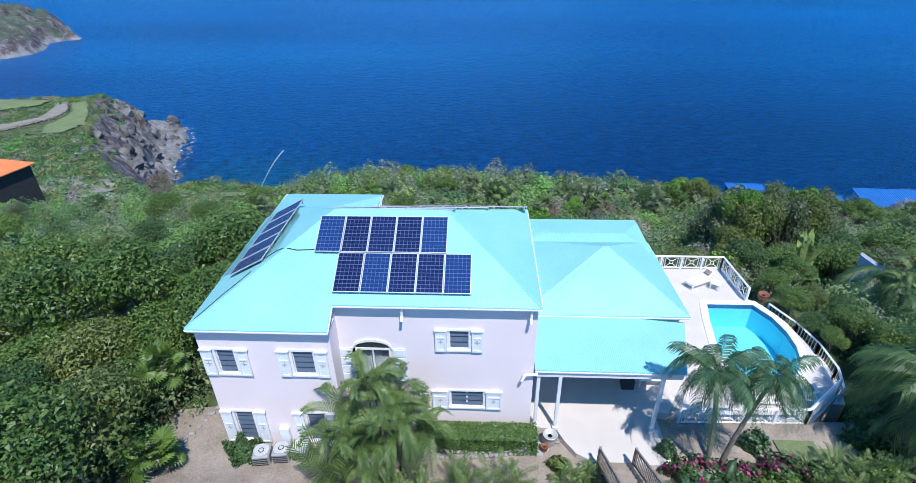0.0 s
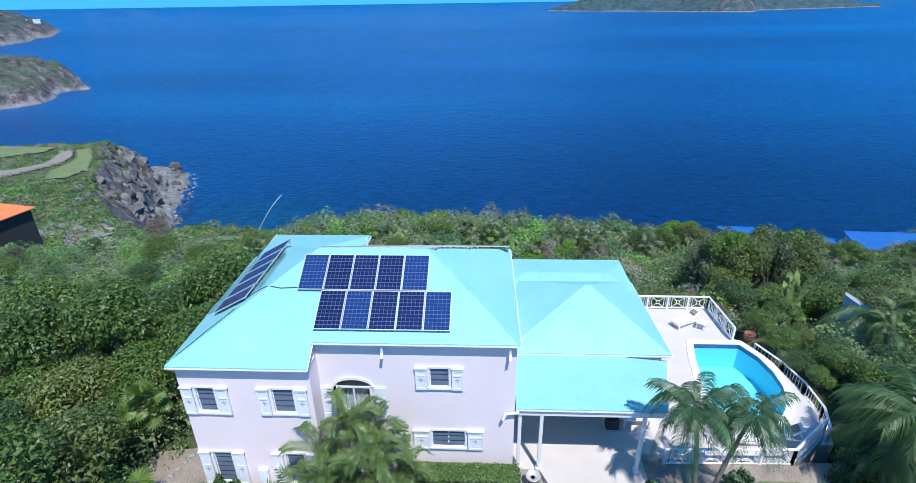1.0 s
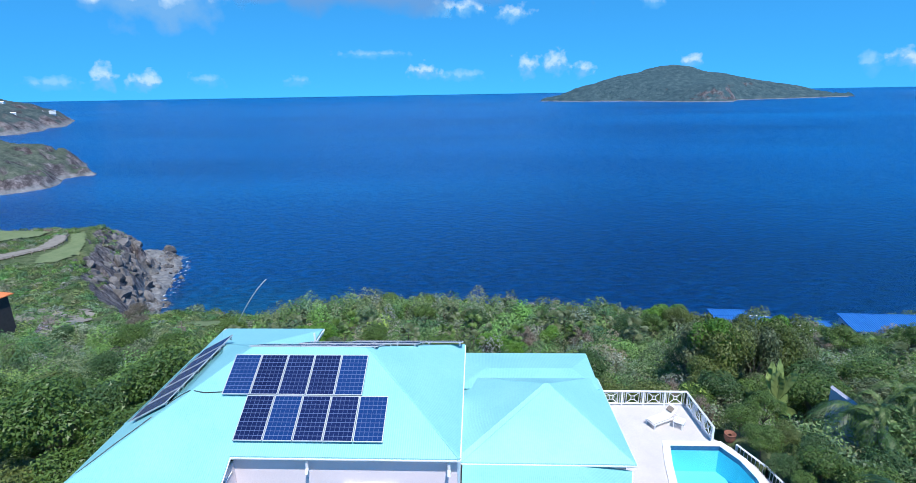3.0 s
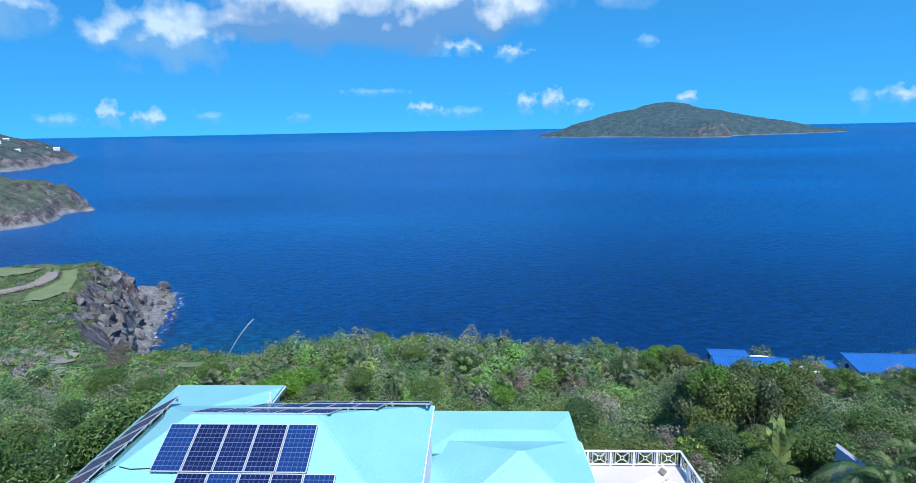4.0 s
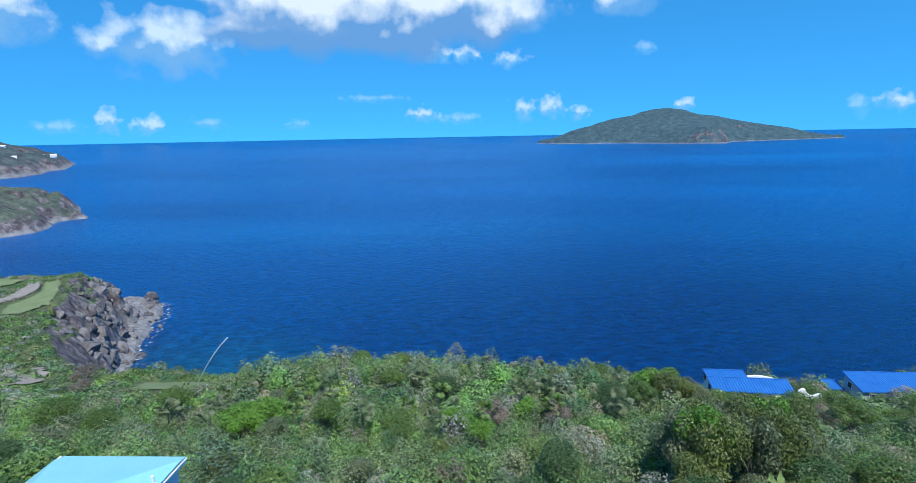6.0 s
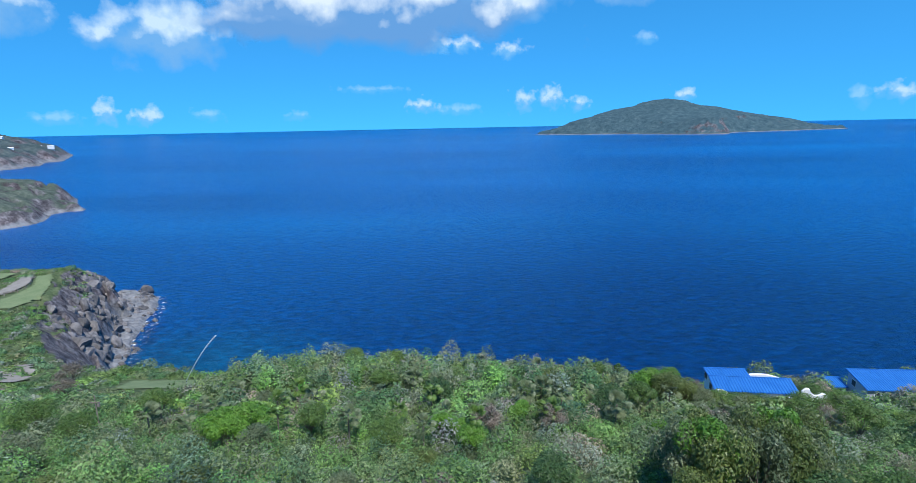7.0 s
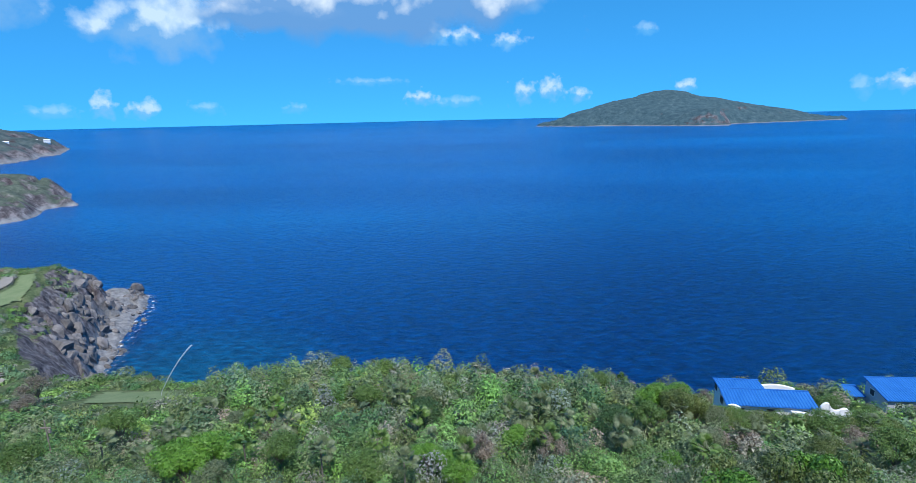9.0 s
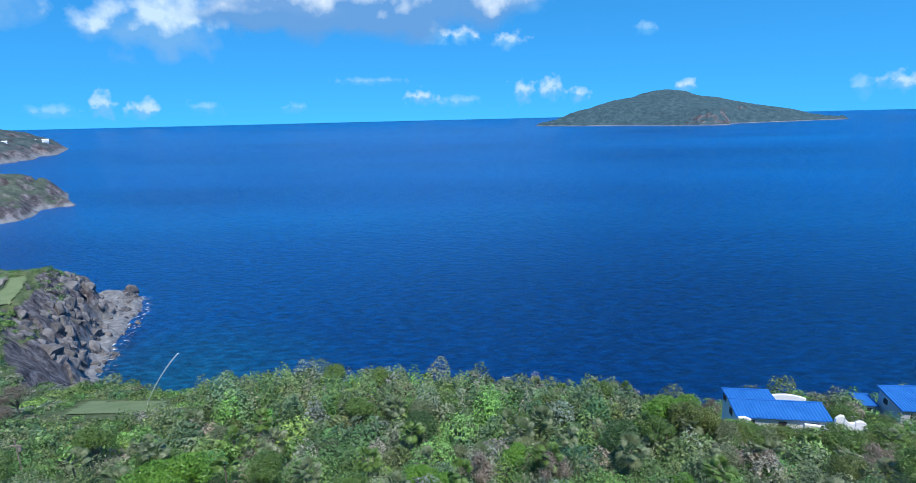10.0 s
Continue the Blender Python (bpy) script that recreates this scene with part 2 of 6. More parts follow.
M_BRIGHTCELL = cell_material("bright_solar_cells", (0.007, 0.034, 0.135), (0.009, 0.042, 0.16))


def land_material(name, rock_scale=0.1, steep=1.08, greens=None, shore=4.0):
    """Rock on steep faces and along the washed shore, scrub on gentle ones, by the lie of the true surface."""
    m, n, l, b = shader(name, 0.9, 0.0, 0.15)
    grain = noise_of(n, l, rock_scale * 3, 9, 0.72)
    rock = ramp_of(n, l, grain, [(0.34, (0.026, 0.024, 0.028)), (0.47, (0.085, 0.078, 0.084)), (0.59, (0.19, 0.178, 0.184)), (0.74, (0.36, 0.335, 0.335))])
    rust = ramp_of(n, l, noise_of(n, l, rock_scale * 0.9, 4, 0.6), [(0.45, (1, 1, 1)), (0.68, (1.05, 0.96, 0.95))])
    rock = mixed(n, l, 1.0, rock, rust, "MULTIPLY")
    washed = ramp_of(n, l, grain, [(0.3, (0.06, 0.062, 0.068)), (0.46, (0.165, 0.17, 0.18)), (0.7, (0.30, 0.30, 0.31))])
    green = ramp_of(n, l, noise_of(n, l, rock_scale * 3, 8, 0.75), list(zip((0.3, 0.48, 0.6, 0.75), greens or [(0.030, 0.050, 0.026), (0.070, 0.100, 0.044), (0.115, 0.14, 0.07), (0.19, 0.185, 0.13)])))
    g = n.new("ShaderNodeNewGeometry")
    s = n.new("ShaderNodeSeparateXYZ")
    l.new(g.outputs["Normal"], s.inputs[0])
    ad = n.new("ShaderNodeMath")
    ad.operation = "MULTIPLY_ADD"
    l.new(noise_of(n, l, rock_scale * 1.5, 5), ad.inputs[0])
    ad.inputs[1].default_value = 0.5
    l.new(s.outputs["Z"], ad.inputs[2])
    sc = n.new("ShaderNodeMath")
    sc.operation = "MULTIPLY"
    l.new(ad.outputs[0], sc.inputs[0])
    sc.inputs[1].default_value = 0.6
    mask = ramp_of(n, l, sc.outputs[0], [(steep * 0.6, (0, 0, 0)), (steep * 0.6 + 0.05, (1, 1, 1))])
    place = n.new("ShaderNodeSeparateXYZ")
    l.new(g.outputs["Position"], place.inputs[0])
    over = n.new("ShaderNodeMapRange")
    over.inputs["From Min"].default_value, over.inputs["From Max"].default_value = SEA - shore * 0.5, SEA + shore * 0.6
    wash = n.new("ShaderNodeMath")
    wash.operation = "MULTIPLY_ADD"
    l.new(noise_of(n, l, rock_scale * 2, 4), wash.inputs[0])
    wash.inputs[1].default_value = -shore * 3
    l.new(place.outputs["Z"], wash.inputs[2])
    l.new(wash.outputs[0], over.inputs["Value"])
    low = n.new("ShaderNodeMath")
    low.operation = "MULTIPLY"
    l.new(mask, low.inputs[0])
    l.new(over.outputs[0], low.inputs[1])
    stone = mixed(n, l, over.outputs[0], washed, rock)
    l.new(mixed(n, l, low.outputs[0], stone, green), b.inputs["Base Color"])
    bumped(n, l, b, noise_of(n, l, rock_scale * 5, 8, 0.7), 0.9, 0.6 / rock_scale * 0.1)
    return m


M_LAND = land_material("coast_land", 0.16, 0.97, None, 5.0)
# aerial haze is put into these greens: greyer, and bluer farther out
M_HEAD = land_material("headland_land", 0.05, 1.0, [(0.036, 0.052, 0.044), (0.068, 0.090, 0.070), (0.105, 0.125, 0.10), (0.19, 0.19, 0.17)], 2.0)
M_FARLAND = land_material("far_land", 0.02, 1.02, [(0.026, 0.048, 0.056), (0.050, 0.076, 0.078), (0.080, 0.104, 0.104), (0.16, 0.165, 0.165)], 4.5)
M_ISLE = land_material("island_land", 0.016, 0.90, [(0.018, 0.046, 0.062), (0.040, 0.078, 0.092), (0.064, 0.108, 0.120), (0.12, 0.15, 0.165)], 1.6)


# ---- mesh helpers ----
def finish(name, bm, material, smooth=False):
    me = bpy.data.meshes.new(name)
    bm.to_mesh(me)
    bm.free()
    for m in material if isinstance(material, (list, tuple)) else [material]:
        me.materials.append(m)
    if smooth:
        me.polygons.foreach_set("use_smooth", [True] * len(me.polygons))
    return me


def part(name, bm, material, parent=None, label="", smooth=False):
    ob = new(name, finish(name, bm, material, smooth))
    if parent:
        ob.parent = parent
    return tagged(ob, label)


def thing(name, label, category, at=(0, 0, 0), group="", kind="", turn=0):
    ob = new(name)
    ob.empty_display_size = 0.2
    ob.matrix_world = pose(*at, 0, 0, turn)
    return tagged(ob, label, category, group, kind)


def box(bm, x0, x1, y0, y1, z0, z1, bevel=0.0, m=None):
    r = bmesh.ops.create_cube(bm, size=1.0)["verts"]
    for v in r:
        v.co = Vector((x0 + (v.co.x + 0.5) * (x1 - x0), y0 + (v.co.y + 0.5) * (y1 - y0), z0 + (v.co.z + 0.5) * (z1 - z0)))
        if m:
            v.co = m @ v.co
    if bevel:
        es = {e for v in r for e in v.link_edges}
        bmesh.ops.bevel(bm, geom=list(es), offset=bevel, segments=1, affect="EDGES")
    return bm


def boxed(*a, **k):
    return box(bmesh.new(), *a, **k)


def rod(bm, a, b, r0, r1=None, seg=8):
    """A tapered round bar from a to b."""
    a, b = Vector(a), Vector(b)
    r1 = r0 if r1 is None else r1
    q = (b - a).to_track_quat("Z", "Y").to_matrix()
    ra, rb = [], []
    for i in range(seg):
        c = q @ Vector((math.cos(2 * math.pi * i / seg), math.sin(2 * math.pi * i / seg), 0))
        ra.append(bm.verts.new(a + c * r0))
        rb.append(bm.verts.new(b + c * r1))
    for i in range(seg):
        j = (i + 1) % seg
        bm.faces.new((ra[i], ra[j], rb[j], rb[i]))
    bm.faces.new(ra[::-1])
    bm.faces.new(rb)
    return bm


def slab(bm, pts, z0, z1):
    """An upright prism on a plan outline (counter-clockwise)."""
    lo = [bm.verts.new((x, y, z0)) for x, y in pts]
    hi = [bm.verts.new((x, y, z1)) for x, y in pts]
    for i in range(len(pts)):
        j = (i + 1) % len(pts)
        bm.faces.new((lo[i], lo[j], hi[j], hi[i]))
    bm.faces.new(hi)
    bm.faces.new(lo[::-1])
    return bm

# ---- ground, sea and distance ----
COAST = [(420, 140), (200, 124), (90, 113), (45, 104), (0, 104), (-30, 105), (-46, 107), (-64, 117), (-82, 131), (-96, 146), (-107, 160),
         (-119, 186), (-127, 210), (-136, 228), (-150, 238), (-166, 232), (-176, 214), (-215, 208), (-420, 215), (-420, -220), (420, -220)]


def inland(x, y, line):
    """Distance from the shore line, positive on land (numpy arrays)."""
    d = np.full(x.shape, 1e9)
    inside = np.zeros(x.shape, bool)
    for (ax, ay), (bx, by) in zip(line, line[1:] + line[:1]):
        ex, ey = bx - ax, by - ay
        k = np.clip(((x - ax) * ex + (y - ay) * ey) / (ex * ex + ey * ey), 0, 1)
        d = np.minimum(d, np.hypot(x - ax - k * ex, y - ay - k * ey))
        if ay != by:
            inside ^= ((ay > y) != (by > y)) & (x < ex * (y - ay) / ey + ax)
    return np.where(inside, d, -d)


def bumps(x, y, size, seed=0.0, octaves=4):
    """Smooth rolling noise of about that size, from -1 to 1."""
    out, amp, tot = 0, 1.0, 0
    for o in range(octaves):
        f = 2 ** o / size
        a = np.array([noise.noise((px * f + seed, py * f - seed, seed * 0.7 + o)) for px, py in zip(np.ravel(x), np.ravel(y))])
        out, tot, amp = out + amp * a, tot + amp, amp * 0.5
    return (out / tot).reshape(np.shape(x))


def blocks(x, y, size, seed, stretch=1.0):
    """Jointed rock: a random lift and tilt for each cell of a scattered net, and the distance to the nearest joint."""
    u, v = np.asarray(x, float) / size, np.asarray(y, float) / (size * stretch)
    ci, cj = np.floor(u), np.floor(v)
    toss = lambda i, j, k: np.modf(np.abs(np.sin(i * 127.1 + j * 311.7 + (k + seed) * 74.7) * 43758.5453))[0]
    best, second = np.full(u.shape, 9.0), np.full(u.shape, 9.0)
    lift = np.zeros(u.shape)
    for di in (-1, 0, 1):
        for dj in (-1, 0, 1):
            i, j = ci + di, cj + dj
            du, dv = u - i - toss(i, j, 0), v - j - toss(i, j, 1)
            d = np.hypot(du, dv)
            h = toss(i, j, 2) - 0.5 + (toss(i, j, 3) - 0.5) * 1.3 * du + (toss(i, j, 4) - 0.5) * 1.3 * dv
            lift = np.where(d < best, h, lift)
            second = np.where(d < best, best, np.minimum(second, d))
            best = np.minimum(best, d)
    return lift, second - best


def base_height(x, y):
    """The hillside, falling from the road to the cliff's edge."""
    z = np.interp(y, [-60, 0, 9, 12.6, 13.4, 16, 27.5, 31, 45, 55, 75, 92, 110, 200], [7, 3.2, 1.2, -0.2, -0.35, -0.45, -1.5, -4.5, -9.5, -12.5, -18.5, -25, -29, -33])
    z = z + np.where(x < -11, -np.minimum((-11 - x) * 0.16, 3.0) * np.interp(y, [8, 16, 40], [0.2, 1, 0.3]), 0)
    z = z + np.where(x > 17, -np.minimum((x - 17) * 0.25, 3.5) * np.interp(y, [4, 14, 40], [0.0, 1, 0.3]), 0)
    z = z - 3.5 * ((x > 9.8) & (x < 17.9) & (y > 16.6) & (y < 27.2))
    z = z - np.clip((x - 30) / 10, 0, 1) * np.interp(y, [58, 76], [0, 3.5])
    return z


def ground_height(x, y):
    d = inland(x, y, COAST)
    far = np.abs(d) < 70
    rough, crag = np.zeros(x.shape), np.zeros(x.shape)
    if far.any():
        rough[far] = bumps(x[far], y[far], 16, 3.1, 5)
        crag[far] = 1 - 2.6 * np.abs(bumps(x[far], y[far], 9, 9.7, 4))
    cape = np.clip((-55 - x) / 20, 0, 1)
    big, _ = blocks(x + 0.5 * y, y, 7.5, 1.0, 1.5)
    small, _ = blocks(x, y + 0.4 * x, 2.9, 5.0, 1.4)
    shelf = np.interp(y, [140, 165, 185, 205, 222, 240], [2.5, 4, 6.5, 11, 19, 26]) + 4 * rough
    e = np.maximum(d + 3.5 * rough * cape, 0)
    wall = e - shelf + 2.0 * big
    low = np.interp(e, [0, 2, 8, 20], [0.2, 2.2, 4.2, 6.5]) + np.interp(wall, [0, 3, 8, 13, 19, 26, 46, 86], [0, 6.5, 13, 17.5, 22, 26, 34, 200])
    low = low + np.clip(e / 5, 0, 1) * np.clip((26 - wall) / 8, 0, 1) * (1.4 * big + 0.5 * small) * np.where(wall > 0, 1.0, 1.3) + crag * 0.5 * np.clip(e / 8, 0, 1)
    high = np.interp(d, [0, 5, 9, 20, 40], [0, 20, 34, 48, 200])
    cliff = SEA - 1.0 + np.where(d > 0, cape * low + (1 - cape) * high, d * 0.5)
    hump = 3.0 * np.exp(-((x + 134) / 12) ** 2 - ((y - 184) / 12) ** 2) - np.interp(y, [192, 210, 225], [0, 7, 18])
    wave = bumps(x, y, 30, 8.0, 3) * np.interp(np.hypot(x - 2, y - 18), [20, 50], [0.0, 1.3]) * np.interp(y, [115, 140], [1, 0.4])
    return np.minimum(base_height(x, y) + wave + hump, cliff)


def ground_at(x, y):
    return float(ground_height(np.array([float(x)]), np.array([float(y)]))[0])


def sheet(name, xs, ys, zfun, material, label, category="ground", smooth=True):
    gx, gy = np.meshgrid(xs, ys)
    gz = zfun(gx, gy)
    nx, ny = len(xs), len(ys)
    me = bpy.data.meshes.new(name)
    i = np.arange(nx * ny).reshape(ny, nx)
    f = np.stack([i[:-1, :-1], i[:-1, 1:], i[1:, 1:], i[1:, :-1]], -1).reshape(-1, 4)
    me.from_pydata(np.stack([gx, gy, gz], -1).reshape(-1, 3).tolist(), [], f.tolist())
    me.materials.append(material)
    me.polygons.foreach_set("use_smooth", [smooth] * len(me.polygons))
    return tagged(new(name, me), label, category, kind="structure")


ground = sheet("ground", np.concatenate([np.arange(-420, -190, 12), np.arange(-190, -165, 2.5), np.arange(-165, -75, 0.9), np.arange(-75, 60, 1.5), np.arange(60, 130, 5), np.arange(130, 421, 20)]),
               np.concatenate([np.arange(-220, -20, 15), np.arange(-20, 120, 1.5), np.arange(120, 246, 1.0), np.arange(246, 262, 4.0)]), ground_height, M_LAND,
               "rocky hillside ground falling to a cliff above the sea")

mid = np.empty(len(ground.data.polygons) * 3)
ground.data.polygons.foreach_get("center", mid)
mid = mid.reshape(-1, 3)
ground.data.polygons.foreach_set("use_smooth", ~((mid[:, 0] < -80) & (mid[:, 1] > 125) & (mid[:, 2] < -33.5)))

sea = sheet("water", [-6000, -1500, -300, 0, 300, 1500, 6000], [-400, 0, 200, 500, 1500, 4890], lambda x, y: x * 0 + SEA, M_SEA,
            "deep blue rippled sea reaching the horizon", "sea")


def hill(name, line, peak, label, seed, x0, x1, y0, y1, step, rough=0.25, material=None, crag=0.0):
    """A far land mass on its own shore line; peak gives its height over the shore by plan position."""
    def height(x, y):
        d = inland(x, y, line)
        return SEA + np.where(d > 0, peak(x, y, d) * (1 + rough * bumps(x, y, (x1 - x0) / 9, seed, 5)) + crag * blocks(x, y, crag * 3.2, seed, 1.3)[0] * np.clip(d / (crag + 1), 0, 1) * np.interp(d, [crag * 8, crag * 20], [1.0, 0.25]), d * 0.2) - 0.5
    return sheet(name, np.arange(x0, x1, step), np.arange(y0, y1, step), height, material or M_FARLAND, label, "hill")


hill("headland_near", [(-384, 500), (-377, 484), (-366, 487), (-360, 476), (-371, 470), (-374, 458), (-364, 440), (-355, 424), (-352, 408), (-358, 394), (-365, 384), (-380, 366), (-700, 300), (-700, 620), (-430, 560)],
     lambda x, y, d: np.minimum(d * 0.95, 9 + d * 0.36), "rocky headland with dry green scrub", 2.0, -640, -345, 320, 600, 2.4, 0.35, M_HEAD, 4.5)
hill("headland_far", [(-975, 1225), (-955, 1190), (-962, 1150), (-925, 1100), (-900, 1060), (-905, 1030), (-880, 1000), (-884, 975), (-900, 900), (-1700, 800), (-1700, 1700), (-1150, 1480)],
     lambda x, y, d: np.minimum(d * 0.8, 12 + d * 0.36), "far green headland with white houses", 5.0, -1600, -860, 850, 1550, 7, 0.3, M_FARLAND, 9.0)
ISLE = [(270, 2520), (420, 2380), (640, 2300), (800, 2150), (960, 2080), (1050, 2250), (1300, 2330), (1695, 2500), (1500, 2680), (1000, 2900), (500, 2800)]


def isle_peak(x, y, d):
    edge = np.clip(d / 110, 0, 1)
    z = np.minimum(d * 0.6, 9 + d * 0.04)
    z = z + 44 * np.exp(-((x - 590) / 200) ** 2 - ((y - 2540) / 200) ** 2) * edge
    z = z + 46 * np.exp(-((x - 880) / 180) ** 2 - ((y - 2560) / 240) ** 2) * edge
    z = z + 80 * np.exp(-((x - 1050) / 430) ** 2 - ((y - 2560) / 250) ** 2) * edge
    return z + 46 * np.exp(-((x - 950) / 130) ** 2 - ((y - 2190) / 80) ** 2) * np.clip(d / 40, 0, 1)


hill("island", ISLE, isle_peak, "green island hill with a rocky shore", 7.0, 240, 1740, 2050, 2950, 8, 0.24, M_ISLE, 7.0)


# golf lawns, path and fence on the cape
def draped(name, outline, lift, material, label, category, step=1.5):
    """A thin sheet that follows the ground inside a plan outline."""
    xs = np.arange(min(p[0] for p in outline), max(p[0] for p in outline), step)
    ys = np.arange(min(p[1] for p in outline), max(p[1] for p in outline), step)
    gx, gy = np.meshgrid(xs, ys)
    keep = inland(gx, gy, outline) > 0
    gz = ground_height(gx, gy) + lift
    bm = bmesh.new()
    vs = {}
    for j in range(len(ys)):
        for i in range(len(xs)):
            if keep[j, i]:
                vs[i, j] = bm.verts.new((gx[j, i], gy[j, i], gz[j, i]))
    for (i, j) in list(vs):
        q = [(i, j), (i + 1, j), (i + 1, j + 1), (i, j + 1)]
        if all(k in vs for k in q):
            bm.faces.new([vs[k] for k in q])
    return tagged(part(name, bm, material, None, "", True), label, category, kind="structure")


draped("golf_green", [(-148.5, 180), (-142, 180), (-138.5, 176.4), (-133.5, 169.2), (-126.4, 157), (-125.5, 145), (-131.5, 143.7), (-136.6, 152), (-137.6, 160), (-139.8, 169)], 0.32, M_GRASS, "mown golf lawn on the rocky cape", "lawn", 0.7)
draped("golf_lawn", [(-200, 192), (-160, 186), (-158, 178), (-172, 168), (-200, 172)], 0.55, M_GRASS, "mown golf lawn on the rocky cape", "lawn", 1.0)
draped("cart_path", [(-147.5, 180), (-142.6, 171.5), (-139.8, 162.5), (-142.2, 155.5), (-146, 145.5), (-175, 143), (-175, 150), (-151, 155.5), (-146.5, 163), (-149.5, 171), (-153, 179)], 0.45, M_PATH, "grey cart path beside the lawn", "path", 0.8)
draped("bunker_lawn", [(-56, 93.6), (-41.2, 92.6), (-39.2, 90.2), (-39.6, 83.5), (-52, 84)], 0.16, M_GRASS, "dull mown lawn strip above the cove", "lawn", 0.7)
draped("bare_clearing", [(-98, 108), (-82, 104), (-74, 94), (-84, 86), (-104, 92)], 0.3, M_PATH, "bare brown clearing among the scrub", "path")


def rail_fence(pts, label):
    f = thing("fence", label, "fence")
    zs = ground_height(np.array([p[0] for p in pts], float), np.array([p[1] for p in pts], float))
    for (x, y), z in zip(pts, zs):
        part("post", rod(bmesh.new(), (x, y, z - 0.3), (x, y, z + 1.3), 0.12, 0.11, 6), M_TIMBER, f)
    for k in range(len(pts) - 1):
        for h in (0.65, 1.15):
            part("rail", rod(bmesh.new(), (*pts[k], zs[k] + h), (*pts[k + 1], zs[k + 1] + h), 0.08, 0.08, 6), M_TIMBER, f)


rail_fence([(-147.6, 178.5), (-146.0, 175.5), (-143.6, 173), (-141.4, 170), (-139.6, 166), (-138.8, 162), (-139.9, 158.4), (-141.4, 155), (-143, 150), (-144.9, 145), (-150, 143), (-157, 141.5)], "dark timber post and rail fence beside the golf lawn")


def boulder(seed, flat=0.7):
    """An angular block: a rough globe cut back by random joint planes."""
    g = random.Random(seed)
    bm = bmesh.new()
    bmesh.ops.create_icosphere(bm, subdivisions=3, radius=1.0)
    cuts = []
    for k in range(11):
        n = Vector((g.gauss(0, 1), g.gauss(0, 1), g.gauss(0, 0.8))).normalized()
        cuts.append((n, g.uniform(0.5, 0.8)))
    for v in bm.verts:
        for n, d in cuts:
            over = v.co.dot(n) - d
            if over > 0:
                v.co -= n * over
        v.co *= 1 + 0.10 * noise.noise(v.co * 2.3 + Vector((seed * 3.7, 0, 0))) + 0.05 * noise.noise(v.co * 6.0 + Vector((seed, 1, 0)))
        v.co.z *= flat
    return finish("rock", bm, M_ROCK)


ROCKS = [boulder(i, 0.75 + 0.16 * (i % 3)) for i in range(7)]
rock_rng = random.Random(4)
for k in range(52):
    t = rock_rng.random()
    x, y = np.interp(t, [0, 0.3, 0.6, 1], [-108, -116, -125, -143]), np.interp(t, [0, 0.3, 0.6, 1], [160, 180, 205, 235])
    x, y, s = x - rock_rng.uniform(-1, 8), y + rock_rng.uniform(-3, 3), rock_rng.uniform(0.7, 1.6)
    z = ground_at(x, y)
    if z > -34:
        continue
    ob = new("rock", ROCKS[k % 7])
    ob.matrix_world = pose(x, y, max(z, SEA) - s * 0.1, rock_rng.uniform(-35, 35), rock_rng.uniform(-35, 35), rock_rng.uniform(0, 360)) @ Matrix.Diagonal((s * 1.4, s, s, 1))
    tagged(ob, "grey weathered sea rock on the rocky shore", "rock", "rocks on the shore")
# jointed blocks standing out of the cliff
face = np.array([(rock_rng.uniform(-150, -88), rock_rng.uniform(140, 222)) for _ in range(2600)])
face_z = ground_height(face[:, 0], face[:, 1])
face_d = inland(face[:, 0], face[:, 1], COAST)
steep = np.hypot(ground_height(face[:, 0] + 1.5, face[:, 1]) - face_z, ground_height(face[:, 0], face[:, 1] + 1.5) - face_z)
chosen = np.nonzero((steep > 0.9) & (face_z > SEA + 3) & (face_z < -33.5) & (face_d < 34))[0][:130]
for k in chosen:
    s = rock_rng.uniform(1.2, 3.0) * (1.4 if k % 5 == 0 else 1)
    ob = new("rock", ROCKS[k % 7])
    ob.matrix_world = pose(*face[k], face_z[k] - 0.75 * s, rock_rng.uniform(-25, 25), rock_rng.uniform(-25, 25), rock_rng.uniform(0, 360)) @ Matrix.Diagonal((s * 1.25, s * 0.9, s * rock_rng.uniform(0.95, 1.45), 1))
    tagged(ob, "dark jointed rock standing out of the sea cliff", "rock", "rocks of the cliff")
ob = new("rock", ROCKS[1])
ob.matrix_world = pose(-146.0, 234.5, SEA + 1.8, 8, 0, 30) @ Matrix.Diagonal((3.0, 2.6, 3.0, 1))
tagged(ob, "large pale upright boulder at the tip of the cape", "rock", "rocks on the shore")

garden = sheet("garden", np.arange(-13.5, 20.6, 0.5), np.arange(2.0, 16.1, 0.5), lambda x, y: ground_height(x, y) + 0.07, M_SOIL, "dry brown garden soil round the house", "ground")
draped("garden_lawn", [(12.2, 14.9), (13.6, 15.1), (15.2, 14.7), (15.6, 13.8), (14.2, 13.3), (12.6, 13.9)], 0.13, M_GRASS, "patchy garden grass below the terrace", "lawn", 0.4)
draped("gravel_bed", [(-2.7, 13.5), (1.0, 13.55), (3.2, 13.75), (4.0, 14.5), (3.7, 14.8), (-2.4, 14.85)], 0.12, M_GRAVEL, "grey gravel bed along the hedge", "gravel", 0.25)

# ---- house ----
PITCH = 0.5386


